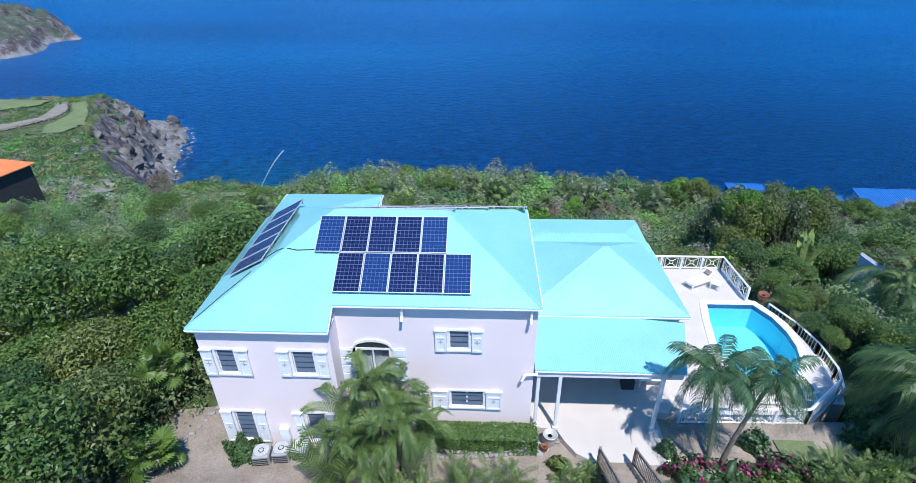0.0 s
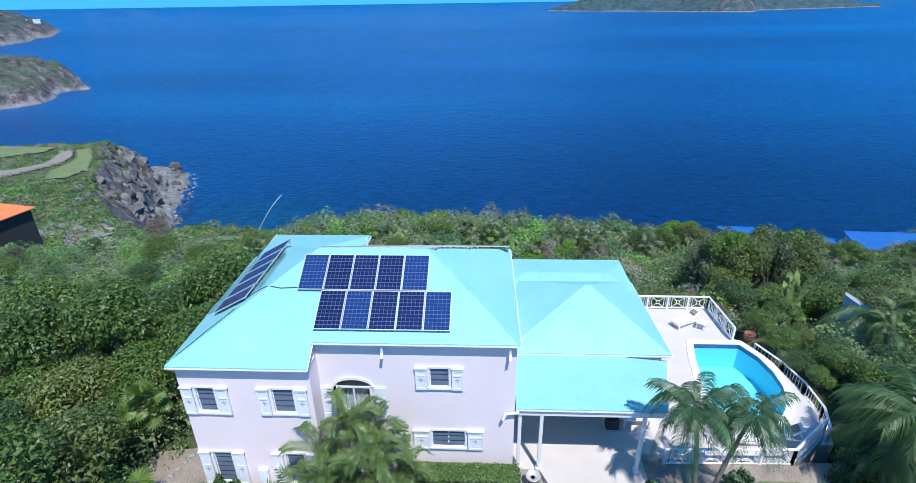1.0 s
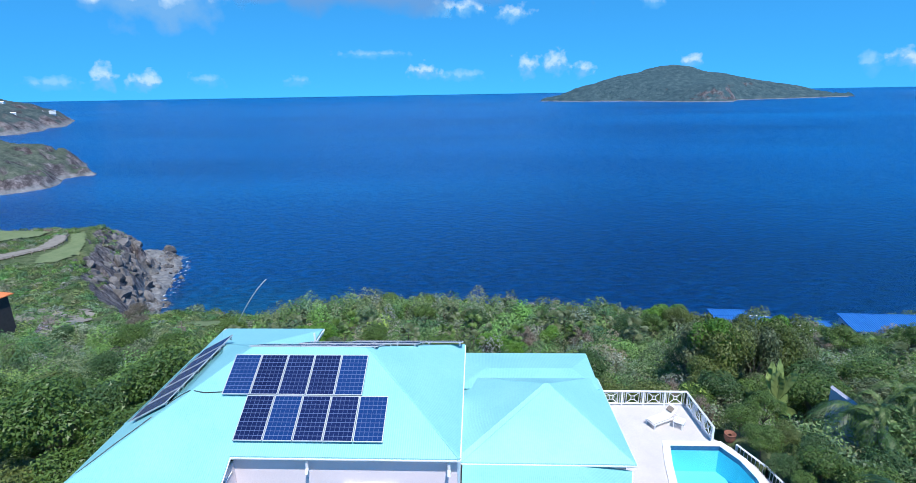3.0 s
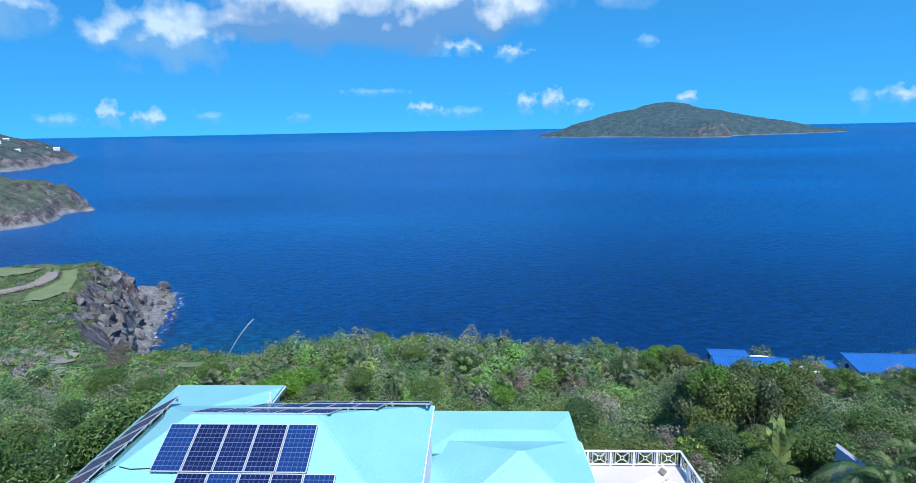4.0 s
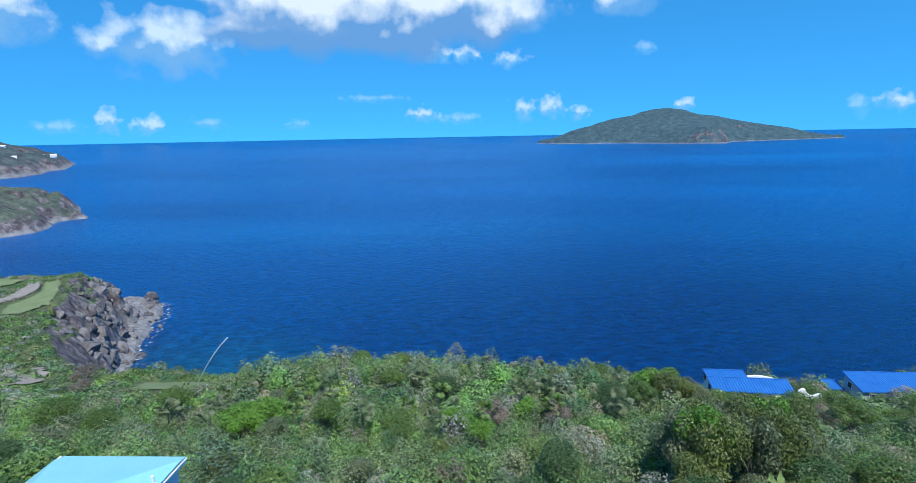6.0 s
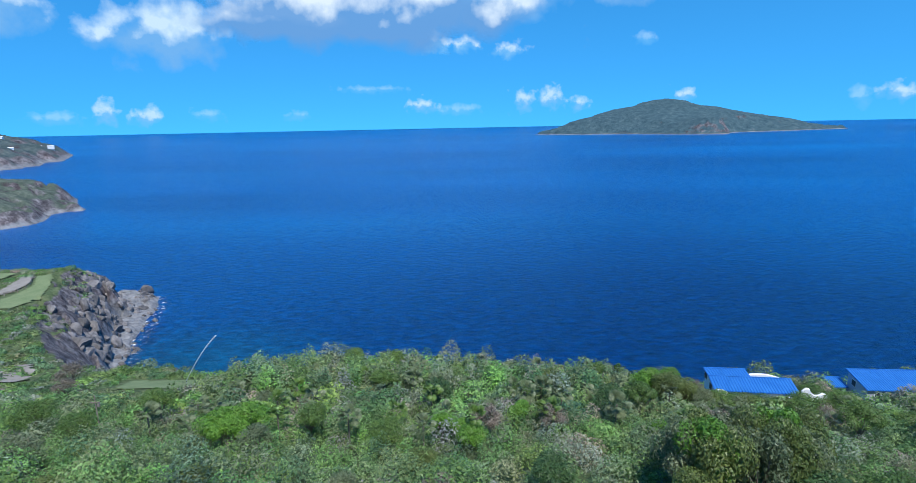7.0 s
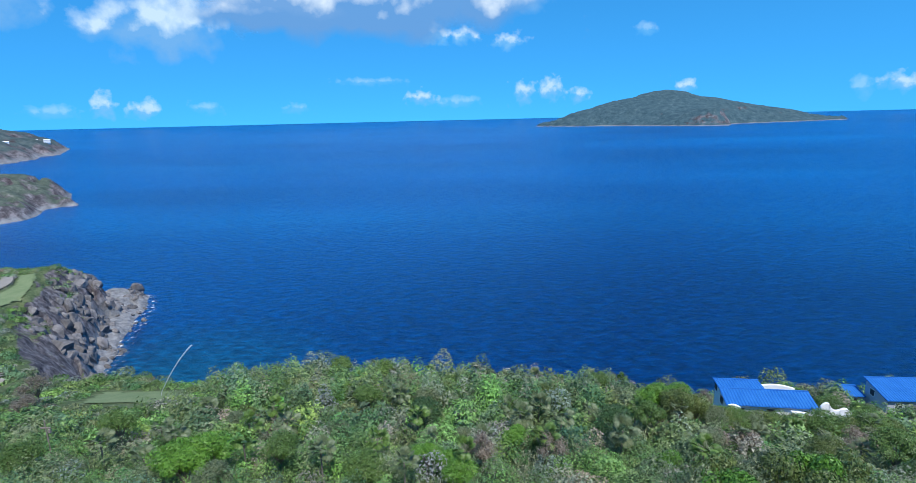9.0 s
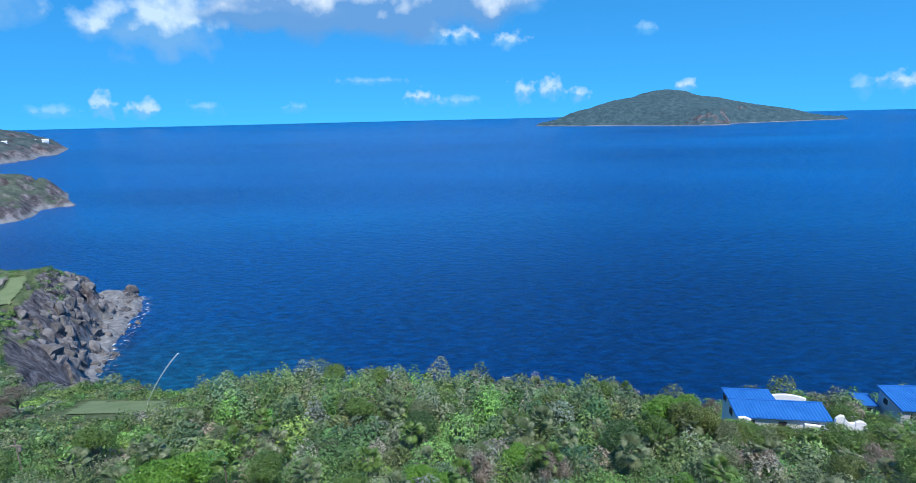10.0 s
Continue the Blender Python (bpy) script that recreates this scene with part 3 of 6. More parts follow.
def clip(poly, a, b, c):
    """The part of a plan polygon where a*x + b*y + c >= 0."""
    out = []
    for i, p in enumerate(poly):
        q = poly[(i + 1) % len(poly)]
        fp, fq = a * p[0] + b * p[1] + c, a * q[0] + b * q[1] + c
        if fp >= 0:
            out.append(p)
        if (fp >= 0) != (fq >= 0):
            k = fp / (fp - fq)
            out.append((p[0] + k * (q[0] - p[0]), p[1] + k * (q[1] - p[1])))
    return out


def hip(plan, planes, thick=0.06):
    """A roof over a plan outline as the lowest of some planes z = a x + b y + c, with UVs along the eaves."""
    bm = bmesh.new()
    uv = bm.loops.layers.uv.new("UVMap")
    for i, (a, b, c) in enumerate(planes):
        poly = plan
        for j, (d, e, f) in enumerate(planes):
            if j != i and poly:
                poly = clip(poly, d - a, e - b, f - c)
        if len(poly) < 3:
            continue
        g = math.hypot(a, b) or 1.0
        k = math.sqrt(1 + g * g)
        top = [bm.verts.new((x, y, a * x + b * y + c)) for x, y in poly]
        low = [bm.verts.new((x, y, a * x + b * y + c - thick)) for x, y in poly]
        faces = [bm.faces.new(top), bm.faces.new(low[::-1])]
        faces += [bm.faces.new((top[j], low[j], low[(j + 1) % len(top)], top[(j + 1) % len(top)])) for j in range(len(top))]
        for face in faces:
            for lp in face.loops:
                x, y = lp.vert.co.x, lp.vert.co.y
                lp[uv].uv = ((b * x - a * y) / g, (a * x + b * y) / g * k)
    bmesh.ops.recalc_face_normals(bm, faces=bm.faces)
    return bm


house = thing("house", "pale pink stucco house with turquoise metal roofs", "house")
L_PLAN = [(-10.03, 13.7), (-4.9, 13.7), (-4.9, 14.62), (2.66, 14.62), (2.62, 22.4), (-10.3, 22.4)]
F_PLANE = (0, PITCH, 6.0 - PITCH * 13.7)
L_PLANE = (PITCH, 0, 6.0 + PITCH * 10.07)
R_PLANE = (-PITCH, 0, 6.5 + PITCH * 2.66)
B_PLANE = (0, -0.49, 6.5 + 0.49 * 22.4)
roof_main = part("roof", hip(L_PLAN, [F_PLANE, L_PLANE, R_PLANE, B_PLANE]), M_ROOF, house, "turquoise corrugated metal hip roof")
W_PLANES = [L_PLANE, (-PITCH, 0, 5.95 - PITCH * 4.92), (0, -0.28, 5.85 + 0.28 * 25.3), F_PLANE]
roof_wing = part("roof", hip([(-10.2, 17.0), (-4.92, 17.0), (-4.92, 25.3), (-10.05, 25.3)], W_PLANES), M_ROOF, house, "turquoise low wing roof")
MID = [(0, PITCH, 3.75 - PITCH * 17.8), (-PITCH, 0, 3.75 + PITCH * 9.4), (0, -0.50, 3.95 + 0.50 * 23.8), (0.42, 0, 3.85 - 0.42 * 2.4)]
roof_mid = part("roof", hip([(2.4, 17.8), (9.4, 17.8), (9.15, 23.8), (2.2, 23.8)], MID), M_ROOF, house, "turquoise pavilion roof")
roof_rear = part("roof", hip([(2.1, 22.6), (9.0, 22.6), (9.0, 26.15), (2.1, 26.15)], [(0, 0.16, 4.05 - 0.16 * 22.6), (-0.22, 0, 4.05 + 0.22 * 9.0), (0, -0.14, 4.0 + 0.14 * 26.15), (0.16, 0, 4.05 - 0.16 * 2.1)]), M_ROOF, house)
P_PLANES = [(0, 0.105, 3.36 - 0.105 * 14.83), (-0.16, 0.04, 3.36 + 0.16 * 8.3 - 0.04 * 14.83)]
roof_porch = part("roof", hip([(2.6, 14.83), (8.35, 14.83), (9.3, 17.95), (2.6, 17.95)], P_PLANES), M_ROOF, house, "turquoise porch roof")


def capped(a, b, roof, w=0.065):
    """A folded ridge or hip cap."""
    part("ridge_cap", rod(bmesh.new(), a, b, w, w, 6), M_ROOF, roof)


def height(planes, x, y):
    return min(p[0] * x + p[1] * y + p[2] for p in planes)


MAIN = [F_PLANE, L_PLANE, R_PLANE, B_PLANE]
for a, b in (((-10.03, 13.75), (-5.55, 18.3)), ((2.64, 14.64), (-0.9, 18.3)), ((-5.6, 18.33), (-0.95, 18.33))):
    capped((*a, height(MAIN, *a) - 0.05), (*b, height(MAIN, *b) - 0.05), roof_main)
for a, b in (((9.38, 17.82), (6.4, 20.8)), ((2.6, 17.85), (6.2, 20.75))):
    capped((*a, height(MID, *a) - 0.05), (*b, height(MID, *b) - 0.05), roof_mid, 0.055)
capped((7.0, 17.4, height(P_PLANES, 7.0, 17.4) - 0.05), (8.35, 14.85, height(P_PLANES, 8.35, 14.85) - 0.05), roof_porch, 0.06)


def eave(a, b, z0, z1, roof, drop=0.11):
    """A white fascia board with a half-round gutter along an eave."""
    a3, b3 = Vector((*a, z0)), Vector((*b, z1))
    d = (b3 - a3).normalized()
    n = Vector((d.y, -d.x, 0))
    bm = bmesh.new()
    for o, h0, h1, w in ((0.0, -drop * 0.85, -0.05, 0.03), (0.035, -0.095, -0.058, 0.055)):
        for s in (0,):
            q = []
            for p in (a3, b3):
                for k, h in ((0, h0), (w, h0), (w, h1), (0, h1)):
                    q.append(bm.verts.new(p + n * (o + k - 0.05) + Vector((0, 0, h))))
            for i in range(4):
                j = (i + 1) % 4
                bm.faces.new((q[i], q[j], q[4 + j], q[4 + i]))
            bm.faces.new(q[3::-1])
            bm.faces.new(q[4:])
    part("gutter", bm, M_WHITE, roof, "white gutter and fascia board")


eave((-10.03, 13.7), (-4.9, 13.7), 6.0, 6.0, roof_main)
eave((-4.9, 13.7), (-4.9, 14.62), 6.0, 6.5, roof_main)
eave((-4.9, 14.62), (2.66, 14.62), 6.5, 6.5, roof_main)
eave((2.66, 14.62), (2.62, 22.4), 6.5, 6.52, roof_main)
eave((-10.2, 25.3), (-10.03, 13.7), 5.9, 6.0, roof_main)
eave((-4.92, 22.5), (-4.92, 25.3), 5.93, 5.87, roof_wing, 0.3)
eave((2.4, 17.8), (9.4, 17.8), 3.75, 3.75, roof_mid)
eave((9.4, 17.8), (9.15, 23.8), 3.75, 3.9, roof_mid)
eave((2.6, 14.83), (8.35, 14.83), 3.36, 3.36, roof_porch)
eave((8.35, 14.83), (9.3, 17.95), 3.36, 3.36, roof_porch)

# soffits and upper ceilings close the roofs from below
part("soffit", slab(bmesh.new(), [(-10.0, 13.72), (-4.92, 13.72), (-4.92, 14.66), (-10.0, 14.66)], 5.82, 5.85), M_WHITE, house)
part("soffit", slab(bmesh.new(), [(-9.2, 14.67), (2.5, 14.67), (2.46, 22.25), (-9.2, 22.25)], 6.30, 6.33), M_WHITE, house)
part("soffit", slab(bmesh.new(), [(-10.0, 22.5), (-4.95, 22.5), (-4.95, 25.2), (-10.0, 25.2)], 5.72, 5.76), M_WHITE, house)
part("soffit", slab(bmesh.new(), [(2.6, 17.85), (9.35, 17.85), (8.95, 26.1), (2.6, 26.1)], 3.56, 3.6), M_WHITE, house)
part("porch_beam", boxed(2.62, 8.3, 14.88, 15.02, 2.98, 3.26), M_WHITE, house)


def holed(axis, a0, a1, z0, z1, at, thick, holes):
    """A wall along x (axis 0) or y (axis 1) with rectangular openings."""
    bm = bmesh.new()
    cuts = sorted({a0, a1, *(v for h in holes for v in h[:2])})
    lev = sorted({z0, z1, *(v for h in holes for v in h[2:])})
    for p, q in zip(cuts, cuts[1:]):
        for r, s in zip(lev, lev[1:]):
            mx, mz = (p + q) / 2, (r + s) / 2
            if any(h[0] < mx < h[1] and h[2] < mz < h[3] for h in holes):
                continue
            if axis == 0:
                box(bm, p, q, at, at + thick, r, s)
            else:
                box(bm, at, at + thick, p, q, r, s)
    bmesh.ops.remove_doubles(bm, verts=bm.verts, dist=0.001)
    seen = {}
    for f in bm.faces:
        seen.setdefault(tuple(round(v, 3) for v in f.calc_center_median()), []).append(f)
    bmesh.ops.delete(bm, geom=[f for fs in seen.values() if len(fs) > 1 for f in fs], context="FACES_ONLY")
    return bm


WINDOWS = {13.95: [(-9.32, -8.64, 3.74, 4.86), (-6.45, -5.67, 3.76, 4.86), (-9.34, -8.62, 0.02, 1.62), (-6.4, -5.7, 0.05, 1.62)],
           14.88: [(-0.70, 0.02, 4.33, 5.2), (-0.71, 0.60, 1.25, 2.09), (-4.52, -3.0, 2.3, 4.25)]}
part("wall", holed(0, -9.9, -4.95, -1.6, 5.82, 13.95, 0.22, WINDOWS[13.95]), M_WALL, house)
part("wall", holed(0, -4.95, 2.55, -1.6, 6.29, 14.88, 0.22, WINDOWS[14.88]), M_WALL, house)
part("wall", boxed(-5.17, -4.95, 14.17, 14.88, -1.6, 6.1), M_WALL, house)
part("wall", boxed(-9.9, -9.68, 14.17, 24.9, -1.6, 5.72), M_WALL, house)
part("wall", slab(bmesh.new(), [(2.33, 15.1), (2.55, 15.1), (2.50, 22.1), (2.28, 22.1)], -1.6, 6.29), M_WALL, house)
part("wall", boxed(-5.1, 2.28, 21.9, 22.1, -1.6, 6.29), M_WALL, house)
part("wall", boxed(-9.68, -5.1, 24.7, 24.9, -1.6, 5.72), M_WALL, house)
part("wall", boxed(-5.3, -5.1, 22.1, 24.7, -1.6, 5.72), M_WALL, house)
# added floor and back sheet, near-black: the rooms' shade is in their colour
part("dark_room_floor", boxed(-9.68, 2.33, 15.1, 21.9, 2.6, 2.75), M_DARK, house)
part("dark_room_back", boxed(-9.68, 2.33, 16.6, 16.75, -1.6, 5.8), M_DARK, house)
part("wall", holed(0, 2.55, 9.1, -1.2, 3.56, 18.1, 0.22, [(4.6, 6.6, 0.02, 2.45), (7.3, 8.2, 0.02, 2.3)]), M_WALL, house)
part("wall", boxed(8.88, 9.1, 18.32, 25.8, -1.6, 3.56), M_WALL, house)
part("wall", boxed(2.55, 8.88, 25.6, 25.8, -1.6, 3.56), M_WALL, house)
# another near-black sheet standing in for shade behind the porch doors
part("dark_room_back", boxed(2.55, 8.88, 20.5, 20.6, -1.2, 3.5), M_DARK, house)


def window(x0, x1, z0, z1, y, slats=3, shut=0.42):
    """A recessed window with louvres, white surround, sill and a pair of open shutters."""
    f = bmesh.new()
    t = 0.028
    for a in ((x0, x1, z0, z0 + t), (x0, x1, z1 - t, z1), (x0, x0 + t, z0 + t, z1 - t), (x1 - t, x1, z0 + t, z1 - t)):
        box(f, a[0], a[1], y + 0.04, y + 0.12, a[2], a[3])
    if x1 - x0 > 1:
        box(f, (x0 + x1) / 2 - 0.03, (x0 + x1) / 2 + 0.03, y + 0.05, y + 0.11, z0 + t, z1 - t)
    w = part("window", f, M_WHITE, house, "white framed louvred window with pale shutters")
    p = part("pane", boxed(x0 + t, x1 - t, y + 0.09, y + 0.10, z0 + t, z1 - t), M_GLASS, w)
    p.visible_shadow = False
    slats = max(3, round((z1 - z0) / 0.27))
    for k in range(slats):
        z = z0 + t + (z1 - z0 - 2 * t) * (k + 0.5) / slats
        blade = boxed(x0 + t, x1 - t, -0.003, 0.003, -0.115, 0.115)
        bmesh.ops.rotate(blade, cent=(0, 0, 0), matrix=Matrix.Rotation(radians(-13), 3, "X"), verts=blade.verts)
        bmesh.ops.translate(blade, vec=(0, y + 0.055, z), verts=blade.verts)
        part("louvre", blade, M_LOUVRE, w)
    part("sill", boxed(x0 - 0.10, x1 + 0.10, y - 0.09, y + 0.03, z0 - 0.11, z0 - 0.003, 0.015), M_WHITE, w)
    part("lintel", boxed(x0 - 0.10, x1 + 0.10, y - 0.05, y - 0.002, z1 + 0.003, z1 + 0.12, 0.015), M_WHITE, w)
    part("surround", boxed(x0 - 0.09, x0 - 0.002, y - 0.035, y - 0.002, z0, z1), M_WHITE, w)
    part("surround", boxed(x1 + 0.002, x1 + 0.09, y - 0.035, y - 0.002, z0, z1), M_WHITE, w)
    if not shut:
        return w
    for s in (-1, 1):
        xa = x0 - 0.12 - shut if s < 0 else x1 + 0.12
        sb = bmesh.new()
        za, zb = z0 - 0.10, z1 + 0.02
        box(sb, xa, xa + shut, y - 0.075, y - 0.045, za, zb)
        for q in ((xa, xa + 0.07, za, zb), (xa + shut - 0.07, xa + shut, za, zb), (xa + 0.07, xa + shut - 0.07, za, za + 0.09), (xa + 0.07, xa + shut - 0.07, zb - 0.09, zb),
                  (xa + 0.07, xa + shut - 0.07, (za + zb) / 2 + 0.15, (za + zb) / 2 + 0.21)):
            part("shutter_rail", boxed(q[0], q[1], y - 0.10, y - 0.075, q[2], q[3]), M_SHUTTER, w)
        part("shutter_batten", boxed(xa + 0.05, xa + shut - 0.05, y - 0.045, y - 0.0, za + 0.1, za + 0.16), M_SHUTTER, w)
        sh = part("shutter", sb, M_SHUTTER, w, "pale blue louvred shutter with a cut-out cross")
        part("shutter_cap", boxed(xa - 0.03, xa + shut + 0.03, y - 0.13, y - 0.01, zb, zb + 0.05), M_WHITE, w)
        cr = bmesh.new()
        cx, cz = xa + shut / 2, (za + zb) / 2 - 0.02
        box(cr, cx - 0.10, cx + 0.10, y - 0.085, y - 0.078, cz - 0.022, cz + 0.022)
        box(cr, cx - 0.022, cx + 0.022, y - 0.088, y - 0.079, cz - 0.10, cz + 0.10)
        part("cross", cr, M_GREY, w, "small dark cross ornament")
    return w


for y, holes in WINDOWS.items():
    for h in holes[:3] if y > 14 else holes:
        if h[3] - h[2] < 1.9:
            window(*h, y, 2, 0.62 if h[1] - h[0] > 1 else 0.42)


def arch_window(x0, x1, z0, zs, y, rise=0.42):
    """A tall arched window over a glazed door, with a raised surround and curved-top shutters."""
    cx, n = (x0 + x1) / 2, 14
    hw = (x1 - x0) / 2
    top = lambda x, add=0.0: zs + rise * math.sqrt(max(0, 1 - ((x - cx) / (hw + add)) ** 2)) + add * 0.6
    bm = bmesh.new()
    for k in range(n):
        xa, xb = x0 - 0.1 + (x1 - x0 + 0.2) * k / n, x0 - 0.1 + (x1 - x0 + 0.2) * (k + 1) / n
        za, zb = top(xa, 0.1), top(xb, 0.1)
        q = [bm.verts.new(c) for c in ((xa, y - 0.06, za - 0.12), (xb, y - 0.06, zb - 0.12), (xb, y - 0.06, zb), (xa, y - 0.06, za), (xa, y - 0.002, za - 0.12), (xb, y - 0.002, zb - 0.12), (xb, y - 0.002, zb), (xa, y - 0.002, za))]
        for f in ((0, 1, 2, 3), (7, 6, 5, 4), (3, 2, 6, 7), (1, 0, 4, 5)):
            bm.faces.new([q[i] for i in f])
    w = part("window", bm, M_WHITE, house, "arched window with white surround and shutters")
    fan = bmesh.new()
    for k in range(n):
        xa, xb = x0 + (x1 - x0) * k / n, x0 + (x1 - x0) * (k + 1) / n
        q = [fan.verts.new(c) for c in ((xa, y - 0.008, zs), (xb, y - 0.008, zs), (xb, y - 0.008, top(xb)), (xa, y - 0.008, top(xa)))]
        fan.faces.new(q)
    # opaque sheet on the wall; the dim room behind is put into its colour
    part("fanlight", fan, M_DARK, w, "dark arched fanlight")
    fr = bmesh.new()
    for a in ((x0, x1, zs - 0.06, zs + 0.04), (x0, x0 + 0.05, z0, zs - 0.06), (x1 - 0.05, x1, z0, zs - 0.06), (cx - 0.025, cx + 0.025, z0, zs - 0.06), (x0 + 0.07, x1 - 0.07, z0, z0 + 0.1)):
        box(fr, a[0], a[1], y - 0.03, y + 0.08, a[2], a[3])
    part("frame", fr, M_WHITE, w)
    p = part("pane", boxed(x0 + 0.05, x1 - 0.05, y + 0.05, y + 0.06, z0 + 0.1, zs - 0.06), M_GLASS, w)
    p.visible_shadow = False
    # added pale folds lighten the panes in place of reflected sky
    folds = bmesh.new()
    for k in range(12):
        xa = x0 + 0.06 + (x1 - x0 - 0.12) * k / 12
        rod(folds, (xa + 0.05, y + 0.26 + 0.02 * (k % 2), z0 + 0.02), (xa + 0.05, y + 0.26 + 0.02 * (k % 2), zs - 0.02), 0.065, 0.06, 6)
    part("pale_backing", folds, M_FABRIC, w, "pale folded backing added in place of the sky's reflection in the glass")
    for xa in (x0 - 0.62, x1 + 0.12):
        sb = bmesh.new()
        box(sb, xa, xa + 0.5, y - 0.07, y - 0.04, z0 + 0.3, zs + 0.05)
        for k in range(4):
            zz = z0 + 0.34 + k * 0.42
            part("shutter_panel", boxed(xa + 0.06, xa + 0.44, y - 0.095, y - 0.07, zz, zz + 0.34), M_SHUTTER, w)
        part("shutter", sb, M_SHUTTER, w)


arch_window(-4.35, -3.0, 2.3, 4.25, 14.88)

for x, y in ((-2.41, 14.74), (2.29, 14.74)):
    bm = rod(bmesh.new(), (x, y - 0.02, 6.36), (x, y - 0.02, 5.95), 0.055, 0.055, 10)
    rod(bm, (x, y - 0.02, 5.98), (x, y - 0.16, 5.82), 0.06, 0.055, 10)
    part("downpipe", bm, M_WHITE, house, "short white rain spout")
bm = rod(bmesh.new(), (2.7, 14.75, 3.22), (2.15, 14.72, 3.18), 0.06, 0.06, 10)
rod(bm, (2.2, 14.72, 3.18), (2.08, 14.66, 2.92), 0.065, 0.06, 10)
part("downpipe", bm, M_WHITE, house)
bm = boxed(-4.92, -4.86, 23.2, 23.26, 5.0, 6.2)
rod(bm, (-4.5, 22.6, 5.9), (-4.5, 22.6, 6.95), 0.05, 0.05, 8)
part("vent_pipe", bm, M_WHITE, house, "white vent pipe standing above the roof")
bm = boxed(-7.62, -7.22, 13.76, 13.945, 0.0, 0.85, 0.02)
rod(bm, (-7.42, 13.85, 0.0), (-7.35, 13.85, -0.6), 0.04, 0.04, 8)
part("meter_box", bm, M_SHUTTER, house, "grey electric meter box on the wall")


# ---- porch, patio and stairs ----
for x, y in ((2.78, 15.02), (3.62, 14.95), (7.6, 14.95)):
    bm = boxed(x - 0.07, x + 0.07, y - 0.07, y + 0.07, 0.16, 3.0, 0.012)
    post = part("porch_post", bm, M_WHITE, house, "white square porch post")
    part("post_base", boxed(x - 0.12, x + 0.12, y - 0.12, y + 0.12, 0.004, 0.16, 0.015), M_WHITE, post)

patio = part("patio", slab(bmesh.new(), [(2.6, 15.0), (3.7, 14.85), (3.95, 14.3), (4.35, 13.7), (5.0, 13.35), (5.6, 13.25), (8.0, 13.3), (8.0, 15.9), (8.9, 15.9), (8.9, 18.1), (2.6, 18.1)], -1.2, 0.0), M_STONE)
tagged(patio, "sunlit pale stone patio below the porch roof", "patio", kind="structure")

bm = boxed(6.85, 7.4, 17.1, 17.55, 0.08, 0.62, 0.03)
grill = part("barbecue", bm, M_DARK)
tagged(grill, "black covered barbecue box on the patio", "barbecue")
part("foot", boxed(6.9, 7.35, 17.14, 17.5, 0.003, 0.08), M_GREY, grill)

bench = thing("bench", "white slatted bench against the porch wall", "bench", (8.25, 17.6, 0.0))
for k in range(4):
    part("seat_slat", boxed(-0.6, 0.6, -0.25 + k * 0.12, -0.16 + k * 0.12, 0.42, 0.46), M_WHITE, bench)
for k in range(3):
    part("back_slat", boxed(-0.6, 0.6, 0.27, 0.30, 0.55 + k * 0.14, 0.64 + k * 0.14), M_WHITE, bench)
for x in (-0.56, 0.5):
    for y in (-0.25, 0.24):
        part("leg", boxed(x, x + 0.06, y, y + 0.06, 0.003, 0.42 if y < 0 else 0.98), M_WHITE, bench)


def lathe(profile, seg=20):
    """A turned form from (radius, height) pairs."""
    bm = bmesh.new()
    rings = [[bm.verts.new((r * math.cos(2 * math.pi * i / seg), r * math.sin(2 * math.pi * i / seg), z)) for i in range(seg)] for r, z in profile]
    for a, b in zip(rings, rings[1:]):
        for i in range(seg):
            bm.faces.new((a[i], a[(i + 1) % seg], b[(i + 1) % seg], b[i]))
    bm.faces.new(rings[0][::-1])
    bm.faces.new(rings[-1])
    bmesh.ops.recalc_face_normals(bm, faces=bm.faces)
    return bm


def pot(at, r, h, material, label):
    p = thing("plant_pot", label, "pot", at)
    part("bowl", lathe([(r * 0.55, 0), (r * 0.8, h * 0.25), (r, h * 0.6), (r * 0.9, h * 0.9), (r * 1.02, h * 0.93), (r * 1.02, h), (r * 0.86, h), (r * 0.8, h * 0.8)]), material, p, "", True)
    part("soil", lathe([(r * 0.78, h * 0.76), (r * 0.3, h * 0.80)]), M_SOIL, p)


pot((3.35, 14.35, -0.22), 0.30, 0.56, M_GREY, "large grey glazed pot beside the porch post")
pot((3.1, 14.0, -0.25), 0.16, 0.3, M_TERRA, "small terracotta pot beside the hedge")
pot((16.55, 24.75, -0.42), 0.30, 0.5, M_TERRA, "brown terracotta pot beside the pool")

